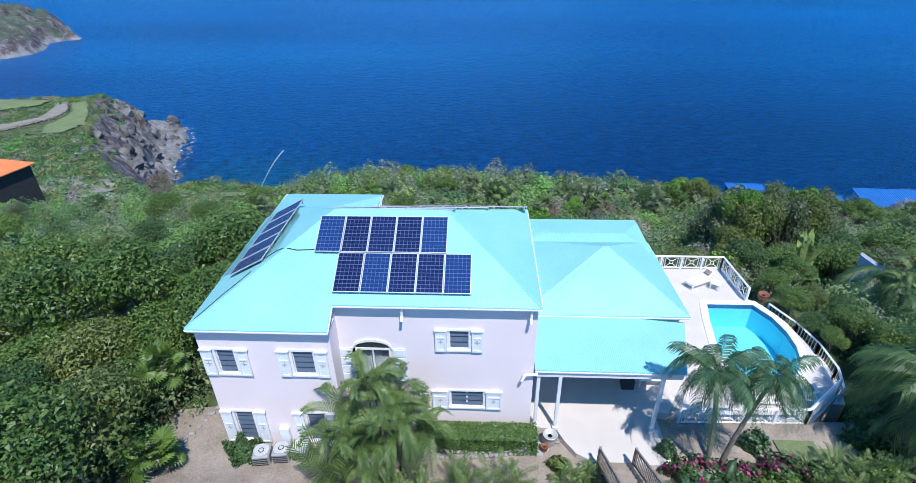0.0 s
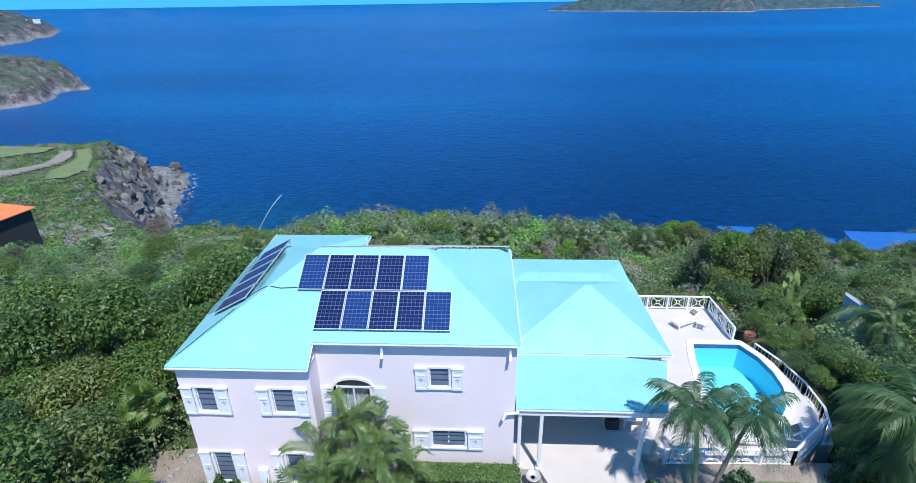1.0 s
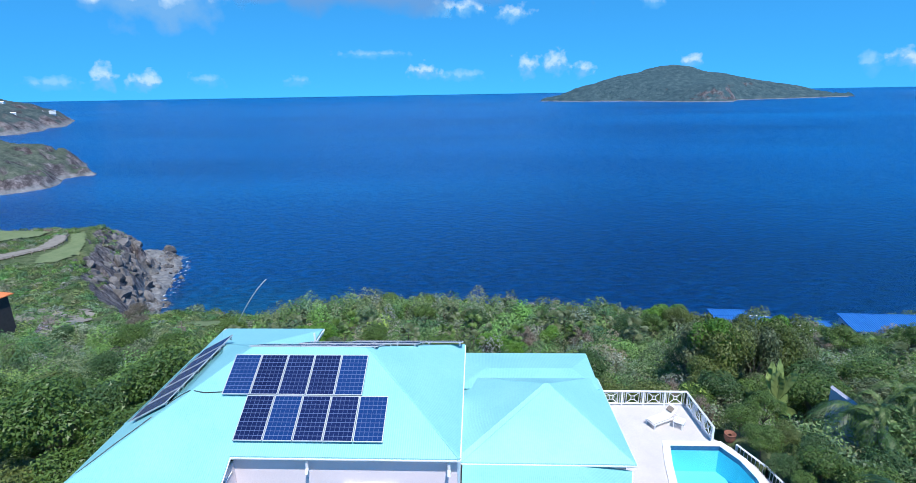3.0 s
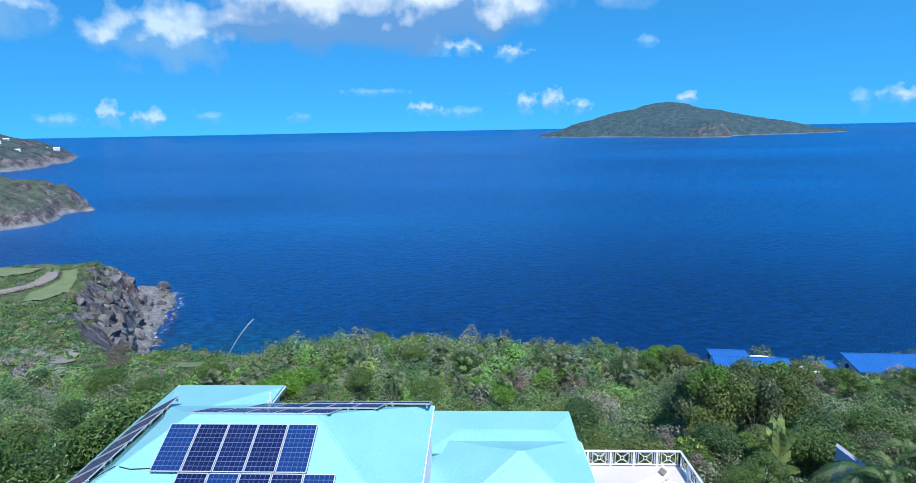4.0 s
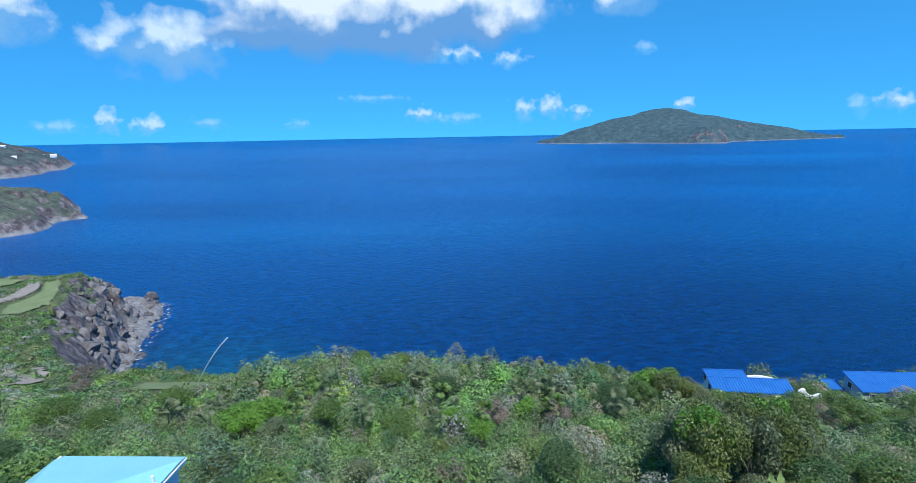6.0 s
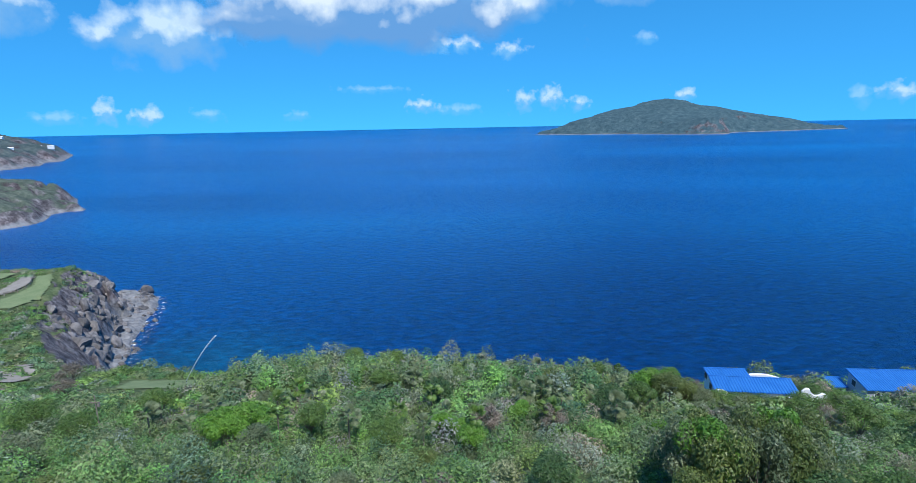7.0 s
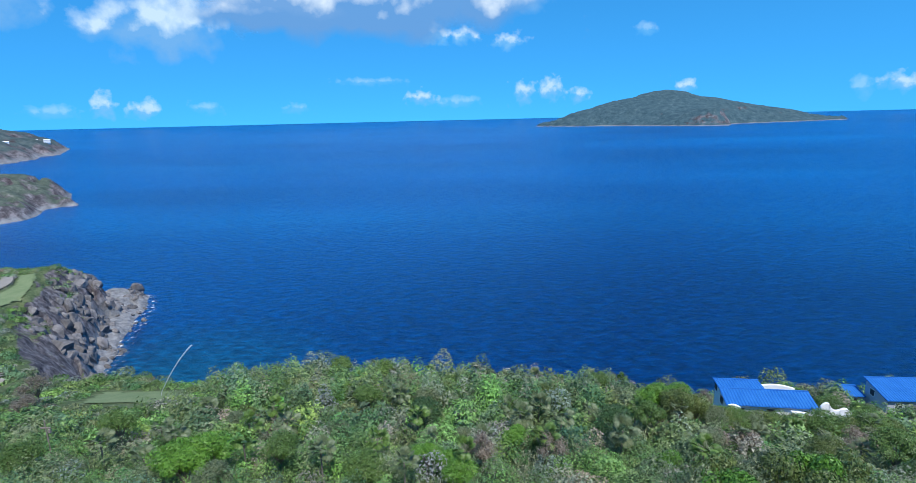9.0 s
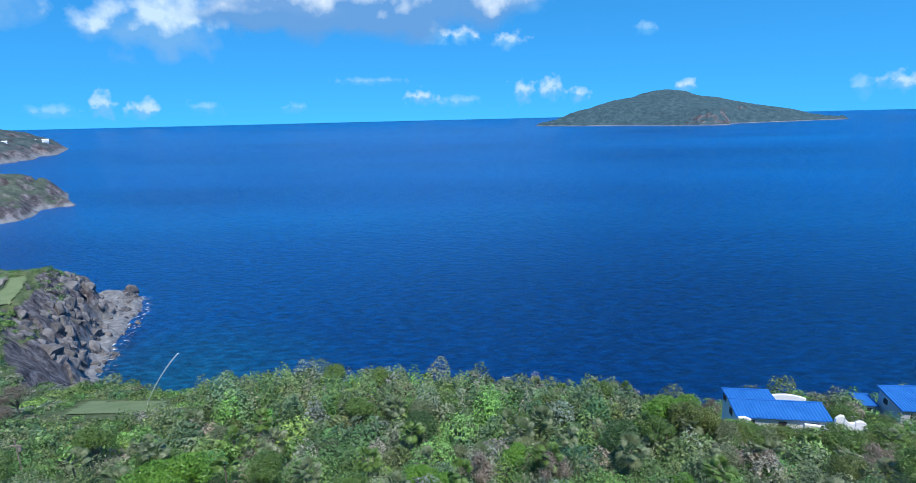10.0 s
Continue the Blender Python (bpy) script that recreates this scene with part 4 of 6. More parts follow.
stairs = thing("staircase", "weathered grey timber stairs with baluster rails", "stairs", (5.75, 13.2, 0))
for k in range(11):
    z = 0.18 * (k + 1)
    part("tread", boxed(-0.62, 0.62, -0.30 * (k + 1), -0.30 * k + 0.02, z - 0.045, z, 0.006), M_TIMBER, stairs)
    part("riser", boxed(-0.60, 0.60, -0.30 * k - 0.02, -0.30 * k, z - 0.18, z - 0.047), M_TIMBER, stairs)
for s in (-0.70, 0.66):
    bm = bmesh.new()
    for a, b, w in (((0.0, 0.92), (-3.3, 2.90), 0.09), ((0.0, 0.15), (-3.3, 2.13), 0.10)):
        q = []
        for y, z in (a, b):
            for dx, dz in ((0, 0), (0.06, 0), (0.06, w), (0, w)):
                q.append(bm.verts.new((s + dx, y, z + dz)))
        for i in range(4):
            bm.faces.new((q[i], q[(i + 1) % 4], q[4 + (i + 1) % 4], q[4 + i]))
        bm.faces.new(q[3::-1])
        bm.faces.new(q[4:])
    rail = part("handrail", bm, M_TIMBER, stairs)
    for k in range(24):
        y = -0.07 - k * 0.138
        part("baluster", boxed(s + 0.015, s + 0.045, y - 0.018, y + 0.018, 0.2 - y * 0.6, 0.94 - y * 0.6), M_TIMBER, rail)
    for y in (0.0, -3.3):
        part("newel", boxed(s - 0.02, s + 0.08, y - 0.05, y + 0.05, (-y) * 0.6 - 0.1, 1.05 - y * 0.6), M_TIMBER, stairs)
deck = thing("timber_deck", "weathered timber deck edge at the head of the stairs", "deck", (0, 0, 0))
for k in range(10):
    part("plank", boxed(1.8, 8.6, 9.75 - 0.15 * k, 9.89 - 0.15 * k, 1.92, 1.98), M_TIMBER, deck)
for x in (2.0, 5.0, 8.4):
    part("deck_post", boxed(x - 0.06, x + 0.06, 8.9, 9.02, 0.3, 1.92), M_TIMBER, deck)
part("fascia", boxed(1.8, 5.0, 9.9, 9.95, 1.75, 1.98), M_TIMBER, deck)


# ---- terrace, pool and rails ----
DECK_Z = -0.42
TERRACE = [(8.9, 15.6), (14.45, 15.75), (15.6, 16.6), (16.75, 17.6), (17.15, 19.2), (17.2, 21.0), (17.0, 22.8), (16.4, 24.3), (15.75, 25.0), (15.6, 28.15), (8.9, 28.15)]
POOL = [(13.3, 24.3), (12.95, 22.9), (12.7, 21.5), (12.45, 20.0), (12.6, 18.9), (13.4, 18.35), (14.6, 18.35), (15.6, 18.9), (16.25, 19.8), (16.55, 20.9), (16.6, 22.0), (16.4, 23.2), (15.85, 24.3)]


def grown(poly, w):
    """The outline pushed outwards by w."""
    out, n = [], len(poly)
    area = sum(poly[i][0] * poly[(i + 1) % n][1] - poly[(i + 1) % n][0] * poly[i][1] for i in range(n))
    s = 1 if area > 0 else -1
    for i in range(n):
        a, b, c = Vector(poly[i - 1]), Vector(poly[i]), Vector(poly[(i + 1) % n])
        n1, n2 = (b - a).normalized(), (c - b).normalized()
        m = Vector((n1.y + n2.y, -(n1.x + n2.x)))
        m = m.normalized() * (w / max(0.5, m.normalized().dot(Vector((n1.y, -n1.x)))))
        out.append((b.x + s * m.x, b.y + s * m.y))
    return out


def ringed(outer, inner, z0, z1):
    """A plate with a hole: tops filled between two outlines, with upright sides."""
    bm = bmesh.new()
    for z, up in ((z1, True), (z0, False)):
        es = []
        for line in (outer, inner):
            vs = [bm.verts.new((x, y, z)) for x, y in line]
            es += [bm.edges.new((vs[i], vs[(i + 1) % len(vs)])) for i in range(len(vs))]
        bmesh.ops.triangle_fill(bm, use_beauty=True, edges=es)
    for line in (outer, inner):
        for i in range(len(line)):
            (ax, ay), (bx, by) = line[i], line[(i + 1) % len(line)]
            bm.faces.new([bm.verts.new(c) for c in ((ax, ay, z0), (bx, by, z0), (bx, by, z1), (ax, ay, z1))])
    bmesh.ops.remove_doubles(bm, verts=bm.verts, dist=0.001)
    bmesh.ops.recalc_face_normals(bm, faces=bm.faces)
    return bm


terrace = part("terrace", ringed(TERRACE, grown(POOL, 0.02), DECK_Z - 0.3, DECK_Z), M_STONE)
tagged(terrace, "sunlit pale stone pool terrace", "terrace", kind="structure")
part("terrace_wall", ringed(grown(TERRACE, -0.03), grown(TERRACE, -0.3), -3.2, DECK_Z - 0.3), M_WALL, terrace)
pool = thing("swimming_pool", "turquoise swimming pool with a curved edge", "pool")
part("coping", ringed(grown(POOL, 0.38), POOL, DECK_Z + 0.004, DECK_Z + 0.05), M_WHITE, pool, "pale stone coping")
shell = bmesh.new()
ins = grown(POOL, 0.0)
for i in range(len(ins)):
    (ax, ay), (bx, by) = ins[i], ins[(i + 1) % len(ins)]
    shell.faces.new([shell.verts.new(c) for c in ((ax, ay, -2.0), (bx, by, -2.0), (bx, by, DECK_Z - 0.25), (ax, ay, DECK_Z - 0.25))])
shell.faces.new([shell.verts.new((x, y, -2.0)) for x, y in ins])
bmesh.ops.remove_doubles(shell, verts=shell.verts, dist=0.001)
part("shell", shell, M_POOL, pool)
band = bmesh.new()
for i in range(len(ins)):
    (ax, ay), (bx, by) = ins[i], ins[(i + 1) % len(ins)]
    band.faces.new([band.verts.new(c) for c in ((ax, ay, DECK_Z - 0.25), (bx, by, DECK_Z - 0.25), (bx, by, DECK_Z + 0.02), (ax, ay, DECK_Z + 0.02))])
part("tile_band", band, M_TILE, pool, "dark blue waterline tiles")
water = bmesh.new()
water.faces.new([water.verts.new((x, y, DECK_Z - 0.13)) for x, y in grown(POOL, -0.005)])
bmesh.ops.recalc_face_normals(water, faces=water.faces)
w = part("pool_water", water, M_WATER, pool)
w.visible_shadow = False


def bar(bm, a, b, w=0.035):
    """A square bar between two points of an upright plane."""
    rod(bm, a, b, w * 0.7, w * 0.7, 4)


def railing(pts, z, label, h=0.92, span=1.25, squares=True):
    """White balustrade: posts, top and bottom rails, and panels of nested squares with crossed corners."""
    f = thing("railing", label, "railing", (*pts[0], z))
    o = Vector((*pts[0], z))
    for (ax, ay), (bx, by) in zip(pts, pts[1:]):
        a, b = Vector((ax, ay, z)) - o, Vector((bx, by, z)) - o
        n = max(1, round((b - a).length / span))
        up = Vector((0, 0, 1))
        part("top_rail", rod(bmesh.new(), a + up * h, b + up * h, 0.065, 0.065, 4), M_WHITE, f)
        part("bottom_rail", rod(bmesh.new(), a + up * 0.1, b + up * 0.1, 0.04, 0.04, 4), M_WHITE, f)
        for k in range(n + 1):
            p = a.lerp(b, k / n)
            part("post", boxed(p.x - 0.05, p.x + 0.05, p.y - 0.05, p.y + 0.05, 0.002, h), M_WHITE, f)
        for k in range(n):
            p, q = a.lerp(b, k / n), a.lerp(b, (k + 1) / n)
            P = lambda u, v: p.lerp(q, u) + up * (0.1 + v * (h - 0.12))
            bm = bmesh.new()
            us = (0.10, 0.20, 0.80, 0.90) if squares else [i / 8 for i in range(1, 8)]
            for u in us:
                bar(bm, P(u, 0), P(u, 1), 0.028)
            if squares:
                for s in (0.0, 0.30):
                    u0, u1, v0, v1 = 0.2 + s * 0.75, 0.8 - s * 0.75, 0.06 + s, 0.94 - s
                    for c, d in (((u0, v0), (u1, v0)), ((u1, v0), (u1, v1)), ((u1, v1), (u0, v1)), ((u0, v1), (u0, v0))):
                        bar(bm, P(*c), P(*d), 0.032)
                for c, d in (((0.2, 0.06), (0.425, 0.36)), ((0.8, 0.06), (0.575, 0.36)), ((0.2, 0.94), (0.425, 0.64)), ((0.8, 0.94), (0.575, 0.64))):
                    bar(bm, P(*c), P(*d), 0.032)
            part("panel", bm, M_WHITE, f)
    return f


railing([(9.2, 28.0), (15.45, 28.0)], DECK_Z, "white terrace balustrade with nested square panels above the sea")
railing([(15.45, 28.0), (15.62, 24.7)], DECK_Z, "white terrace balustrade with nested square panels")
railing([(9.0, 15.72), (14.4, 15.87)], DECK_Z, "white balustrade along the garden edge of the terrace")
railing([(14.4, 15.87), (16.65, 17.65)], DECK_Z, "white balustrade at the corner of the terrace", squares=False)
railing([(16.75, 24.3), (17.45, 22.6), (17.75, 21.0), (17.7, 19.3), (17.2, 17.9)], -1.1, "low white rail outside the curved pool edge", 0.8, 1.7, False)
part("ledge", slab(bmesh.new(), [(16.7, 24.5), (17.1, 22.8), (17.25, 21), (17.2, 19.2), (16.8, 17.7), (17.4, 17.7), (17.95, 19.2), (18.0, 21.0), (17.7, 22.8), (17.0, 24.6)], -3.2, -1.1), M_WALL, terrace)


def lounger(at, turn, label):
    """A white sun lounger with a raised back, cushion and pillow."""
    f = thing("sun_lounger", label, "lounger", at, "sun loungers", turn=turn)
    bm = bmesh.new()
    for x in (-0.33, 0.29):
        box(bm, x, x + 0.04, -0.95, 0.95, 0.26, 0.32)
    for y in (-0.95, -0.45, 0.0, 0.45, 0.9):
        box(bm, -0.29, 0.29, y, y + 0.05, 0.27, 0.31)
    part("frame", bm, M_WHITE, f)
    for x in (-0.33, 0.29):
        for y in (-0.9, 0.82):
            part("leg", boxed(x, x + 0.045, y, y + 0.05, 0.003, 0.26), M_WHITE, f)
    part("mattress", boxed(-0.29, 0.29, -0.93, 0.28, 0.323, 0.40, 0.025), M_FABRIC, f)
    m = Matrix.Translation((0, 0.28, 0.33)) @ Matrix.Rotation(radians(38), 4, "X")
    back = part("backrest", boxed(-0.29, 0.29, 0, 0.75, 0, 0.075, 0.025, m=m), M_FABRIC, f)
    part("pillow", boxed(-0.2, 0.2, 0.28, 0.6, 0.08, 0.17, 0.04, m=m), M_TIMBER, back, "patterned grey pillow")


lounger((13.55, 26.35, DECK_Z), -62, "white sun lounger with a raised back on the terrace")
lounger((14.6, 17.4, DECK_Z), -100, "white sun lounger with a brown pillow by the balustrade")
lounger((12.9, 17.1, DECK_Z), -90, "white sun lounger in palm shade on the terrace")
table = thing("side_table", "white slatted side table next to the lounger", "table", (14.35, 25.95, DECK_Z), turn=-35)
for k in range(6):
    part("slat", boxed(-0.28, 0.28, -0.3 + k * 0.1, -0.22 + k * 0.1, 0.40, 0.43), M_WHITE, table)
for x in (-0.26, 0.21):
    for y in (-0.28, 0.22):
        part("leg", boxed(x, x + 0.05, y, y + 0.05, 0.003, 0.40), M_WHITE, table)


# ---- solar panels ----
def panel_meshes(w, h, cells=M_CELL):
    fr = bmesh.new()
    t, d = 0.028, 0.04
    for a in ((0, w, 0, t), (0, w, h - t, h), (0, t, t, h - t), (w - t, w, t, h - t)):
        box(fr, a[0], a[1], a[2], a[3], 0, d)
    box(fr, t, w - t, t, h - t, 0.004, 0.01)
    gl = bmesh.new()
    uv = gl.loops.layers.uv.new("UVMap")
    f = gl.faces.new([gl.verts.new(c) for c in ((t, t, 0.032), (w - t, t, 0.032), (w - t, h - t, 0.032), (t, h - t, 0.032))])
    for lp, c in zip(f.loops, ((0, 0), (1, 0), (1, 1), (0, 1))):
        lp[uv].uv = c if h > w else (c[1], c[0])
    return finish("panel_frame", fr, M_GREY), finish("cell_sheet", gl, cells)


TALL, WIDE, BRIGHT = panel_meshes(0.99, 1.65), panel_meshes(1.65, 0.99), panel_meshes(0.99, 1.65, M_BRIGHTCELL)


def solar(m, meshes, label):
    f = new("solar_panel")
    f.matrix_world = m
    tagged(f, label, "solar panel", "roof solar panels")
    for name, me in zip(("frame", "cell_sheet"), meshes):
        new(name, me).parent = f
    w, h = (0.99, 1.65) if meshes is not WIDE else (1.65, 0.99)
    for x in (0.1, w - 0.16):
        part("mounting_rail", boxed(x, x + 0.05, 0.02, h - 0.02, -0.05, -0.003), M_GREY, f)
        for y in (0.08, h - 0.14):
            part("mounting_foot", boxed(x, x + 0.05, y, y + 0.05, -0.14, -0.05), M_GREY, f)
    return f


ang = math.degrees(math.atan(PITCH))
c, s = math.cos(radians(ang)), math.sin(radians(ang))
for row, x0, y0 in ((0, -4.93, 14.97), (1, -5.88, 14.97 + 1.68 * c)):
    for k in range(5):
        x = x0 + k * 1.012
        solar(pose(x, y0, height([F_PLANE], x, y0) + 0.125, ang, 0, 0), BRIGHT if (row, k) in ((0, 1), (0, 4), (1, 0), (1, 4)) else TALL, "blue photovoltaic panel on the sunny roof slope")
for k in range(5):
    y = 16.25 + (k + 1) * 1.10
    x = -9.42
    solar(Matrix.Translation((x, y, 6.0 + PITCH * (x + 10.07) + 0.13)) @ Matrix.Rotation(-radians(ang), 4, "Y") @ Matrix.Rotation(-math.pi / 2, 4, "Z"), TALL,
          "dark photovoltaic panel on the side roof slope")
back = -math.degrees(math.atan(0.47))
for row, x0, n, y0, z0, meshes in ((0, -5.65, 5, 18.5, 8.42, TALL), (1, -4.3, 5, 20.05, 7.72, TALL), (2, -2.45, 3, 21.6, 7.0, WIDE)):
    for k in range(n):
        x = x0 + k * (1.012 if meshes is TALL else 1.67)
        solar(pose(x, y0, z0, back, 0, 0), meshes, "dark photovoltaic panel on the sea-side roof slope")

cable = thing("roof_cable", "thin black cable lying on the roof", "cable")
run = [(-8.1, 16.5), (-7.85, 16.72), (-7.55, 16.82), (-7.25, 16.78), (-6.95, 16.66), (-6.6, 16.6), (-6.2, 16.62), (-5.85, 16.64)]
for a, b in zip(run, run[1:]):
    part("length", rod(bmesh.new(), (*a, height(MAIN, *a) + 0.02), (*b, height(MAIN, *b) + 0.02), 0.018, 0.018, 5), M_DARK, cable)
run = [(-8.3, 16.0), (-8.7, 15.5), (-9.1, 15.1), (-9.5, 14.5), (-9.8, 14.1)]
for a, b in zip(run, run[1:]):
    part("length", rod(bmesh.new(), (*a, height(MAIN, *a) + 0.02), (*b, height(MAIN, *b) + 0.02), 0.015, 0.015, 5), M_DARK, cable)


# ---- beside the house ----
def condenser(at, turn, label):
    f = thing("air_conditioner", label, "air conditioner", at, "outdoor condensers", turn=turn)
    part("housing", boxed(-0.34, 0.34, -0.34, 0.34, 0.05, 0.75, 0.05), M_UNIT, f)
    part("base", boxed(-0.38, 0.38, -0.38, 0.38, 0.0, 0.05), M_STONE, f)
    part("fan_ring", lathe([(0.30, 0.752), (0.30, 0.775), (0.25, 0.775), (0.25, 0.756)]), M_GREY, f)
    part("fan_well", lathe([(0.245, 0.753), (0.08, 0.757)]), M_DARK, f)
    part("fan_hub", lathe([(0.08, 0.758), (0.06, 0.785)]), M_GREY, f)
    for k in range(6):
        part("grille_bar", rod(bmesh.new(), (0, 0, 0.78), (0.26 * math.cos(k), 0.26 * math.sin(k), 0.78), 0.008, 0.008, 4), M_GREY, f)
    for k in range(5):
        part("side_slot", boxed(-0.28, 0.28, -0.352, -0.343, 0.15 + k * 0.11, 0.20 + k * 0.11), M_DARK, f)


condenser((-8.2, 13.15, -0.42), 8, "grey outdoor air conditioning condenser by the wall")
condenser((-7.45, 13.3, -0.42), 5, "grey outdoor air conditioning condenser by the wall")
condenser((-6.72, 13.45, -0.42), 0, "white outdoor air conditioning condenser by the wall")

# ---- hillside scrub ----
rng = np.random.default_rng(5)
TINTS = 1.52 * np.array([(0.088, 0.150, 0.055), (0.105, 0.185, 0.062), (0.130, 0.220, 0.070), (0.072, 0.122, 0.060), (0.140, 0.180, 0.095), (0.170, 0.200, 0.145), (0.180, 0.160, 0.140), (0.23, 0.235, 0.215), (0.16, 0.27, 0.075)])
ODDS = np.array([0.21, 0.17, 0.09, 0.18, 0.14, 0.12, 0.02, 0.03, 0.04])


def leaf_cloud(centres, radii, heights, tints, per_area, size, name, label, category, lumps=5):
    """Crowns made of small leaf sprays on lumpy half-globes, all in one mesh."""
    V, C = [], []
    for (cx, cy, cz), r, h, tint in zip(centres, radii, heights, tints):
        n = max(24, int(per_area * r * (r + h)))
        u = rng.normal(size=(n, 3))
        u[:, 2] = np.abs(u[:, 2]) * 0.9 + 0.02
        u /= np.linalg.norm(u, axis=1)[:, None]
        k = rng.normal(size=(lumps, 3))
        k[:, 2] = np.abs(k[:, 2])
        k /= np.linalg.norm(k, axis=1)[:, None]
        near = (u @ k.T).max(1)
        rad = (0.62 + 0.42 * near ** 3) * (1 - 0.35 * rng.random(n) ** 2)
        p = u * rad[:, None] * (r, r, h) + (cx, cy, cz)
        nrm = u * (1, 1, 1.2) + rng.normal(scale=0.55, size=(n, 3))
        nrm /= np.linalg.norm(nrm, axis=1)[:, None]
        a = np.cross(nrm, rng.normal(size=(n, 3)))
        a /= np.linalg.norm(a, axis=1)[:, None]
        b = np.cross(nrm, a)
        s = size * (0.6 + 0.9 * rng.random((n, 1))) * (0.75 + 0.12 * r)
        q = np.stack([p - a * s, p + a * s * 0.55 + b * s * 0.5 - nrm * s * 0.1, p + a * s * 0.75 - b * s * 0.42], 1)
        V.append(q.reshape(-1, 3))
        t = np.clip(tint * (1 + rng.normal(scale=0.10, size=3)), 0.01, 0.6)
        C.append(np.repeat(np.append(t, 1.0)[None], 3 * n, 0))
    V, C = np.concatenate(V), np.concatenate(C)
    me = bpy.data.meshes.new(name)
    me.vertices.add(len(V))
    me.vertices.foreach_set("co", V.ravel())
    me.loops.add(len(V))
    me.loops.foreach_set("vertex_index", np.arange(len(V), dtype=np.int32))
    me.polygons.add(len(V) // 3)
    me.polygons.foreach_set("loop_start", np.arange(0, len(V), 3, dtype=np.int32))
    at = me.attributes.new("tint", "FLOAT_COLOR", "POINT")
    at.data.foreach_set("color", C.ravel())
    me.update(calc_edges=True)
    me.materials.append(M_SCRUB)
    return tagged(new(name, me), label, category, kind="stuff")


def spread(n, x0, x1, y0, y1, gap, keep):
    """Scattered plan points at least gap apart where keep holds."""
    cand = np.stack([rng.uniform(x0, x1, n), rng.uniform(y0, y1, n)], 1)
    cand = cand[keep(cand[:, 0], cand[:, 1])]
    out, cells = [], {}
    for p in cand:
        c = (int(p[0] // gap), int(p[1] // gap))
        if all((p[0] - q[0]) ** 2 + (p[1] - q[1]) ** 2 > gap * gap for i in (-1, 0, 1) for j in (-1, 0, 1) for q in cells.get((c[0] + i, c[1] + j), ())):
            cells.setdefault(c, []).append(p)
            out.append(p)
    return np.array(out)


def open_ground(x, y):
    """Where the hillside grows wild: off the house plot, the clearings, the neighbours and the shore."""
    plot = (x > -13.5) & (x < 20.5) & (y < 29.5)
    lawn = (inland(x, y, [(-58, 95), (-40.5, 94), (-37.6, 90.5), (-38, 80.5), (-53, 81)]) > 0) | (inland(x, y, [(-98, 110), (-80, 106), (-72, 94), (-84, 84), (-106, 90)]) > 0)
    built = ((x > 41.0) & (x < 60.5) & (y > 77.5) & (y < 91)) | ((x > 68) & (x < 92) & (y > 90.5) & (y < 101)) | ((x > -88) & (x < -66) & (y > 64) & (y < 79)) | ((x > 23.8) & (x < 32) & (y > 27.8) & (y < 31.5))
    thicket = (x < -15) & (x > -36) & (y < 30)
    return ~plot & ~lawn & ~built & ~thicket & (inland(x, y, COAST) > 6)


def sunlit_side(x, y):
    """All the slope seawards of the house; the ground beside and behind the plot is thinly grown."""
    return open_ground(x, y) & ((np.abs(x - 5) < 1.12 * y + 7) | (rng.random(x.shape) < 0.25))


pts = spread(22000, -105, 100, 2, 106, 1.5, sunlit_side)
gz = ground_height(pts[:, 0], pts[:, 1])
r = rng.uniform(0.9, 2.2, len(pts)) * (1 + 0.5 * (rng.random(len(pts)) > 0.9))
h = r * rng.uniform(0.9, 1.5, len(pts)) + 0.8
h = np.where(pts[:, 1] > 74, h * 1.1 + np.interp(pts[:, 0], [-40, -32, -26, 4, 12, 25, 34], [0.0, 1.2, 2.4, 2.4, 1.5, 1.7, 0.2]), h)
h = np.where((pts[:, 0] < -37) & (pts[:, 1] > 72), h * 0.4, h)
h = np.where((pts[:, 0] < -29) & (pts[:, 1] > 76) & (pts[:, 1] < 91), 0.7, h)
drift = bumps(pts[:, 0], pts[:, 1], 12, 4.4, 2)
pick = np.clip(rng.choice(len(TINTS), len(pts), p=ODDS), 0, None)
pick = np.where((drift > 0.28) & (rng.random(len(pts)) < 0.6), np.array([5, 4, 5, 7])[rng.integers(0, 4, len(pts))], pick)
pick = np.where((drift < -0.25) & (rng.random(len(pts)) < 0.6), rng.integers(0, 3, len(pts)), pick)
pick = np.where((pts[:, 0] < -13) & (pts[:, 1] < 48), np.array([0, 1, 2, 4, 8, 1, 4])[rng.integers(0, 7, len(pts))], pick)
for lo, hi, name, count, size in ((0, 64, "scrub", 84, 0.118), (64, 200, "far_scrub", 44, 0.20)):
    k = (pts[:, 1] >= lo) & (pts[:, 1] < hi)
    leaf_cloud(np.column_stack([pts, gz - 0.25])[k], r[k], h[k], TINTS[pick[k]], count, size, name, "dense mixed green and grey scrub covering the hillside", "shrubs")
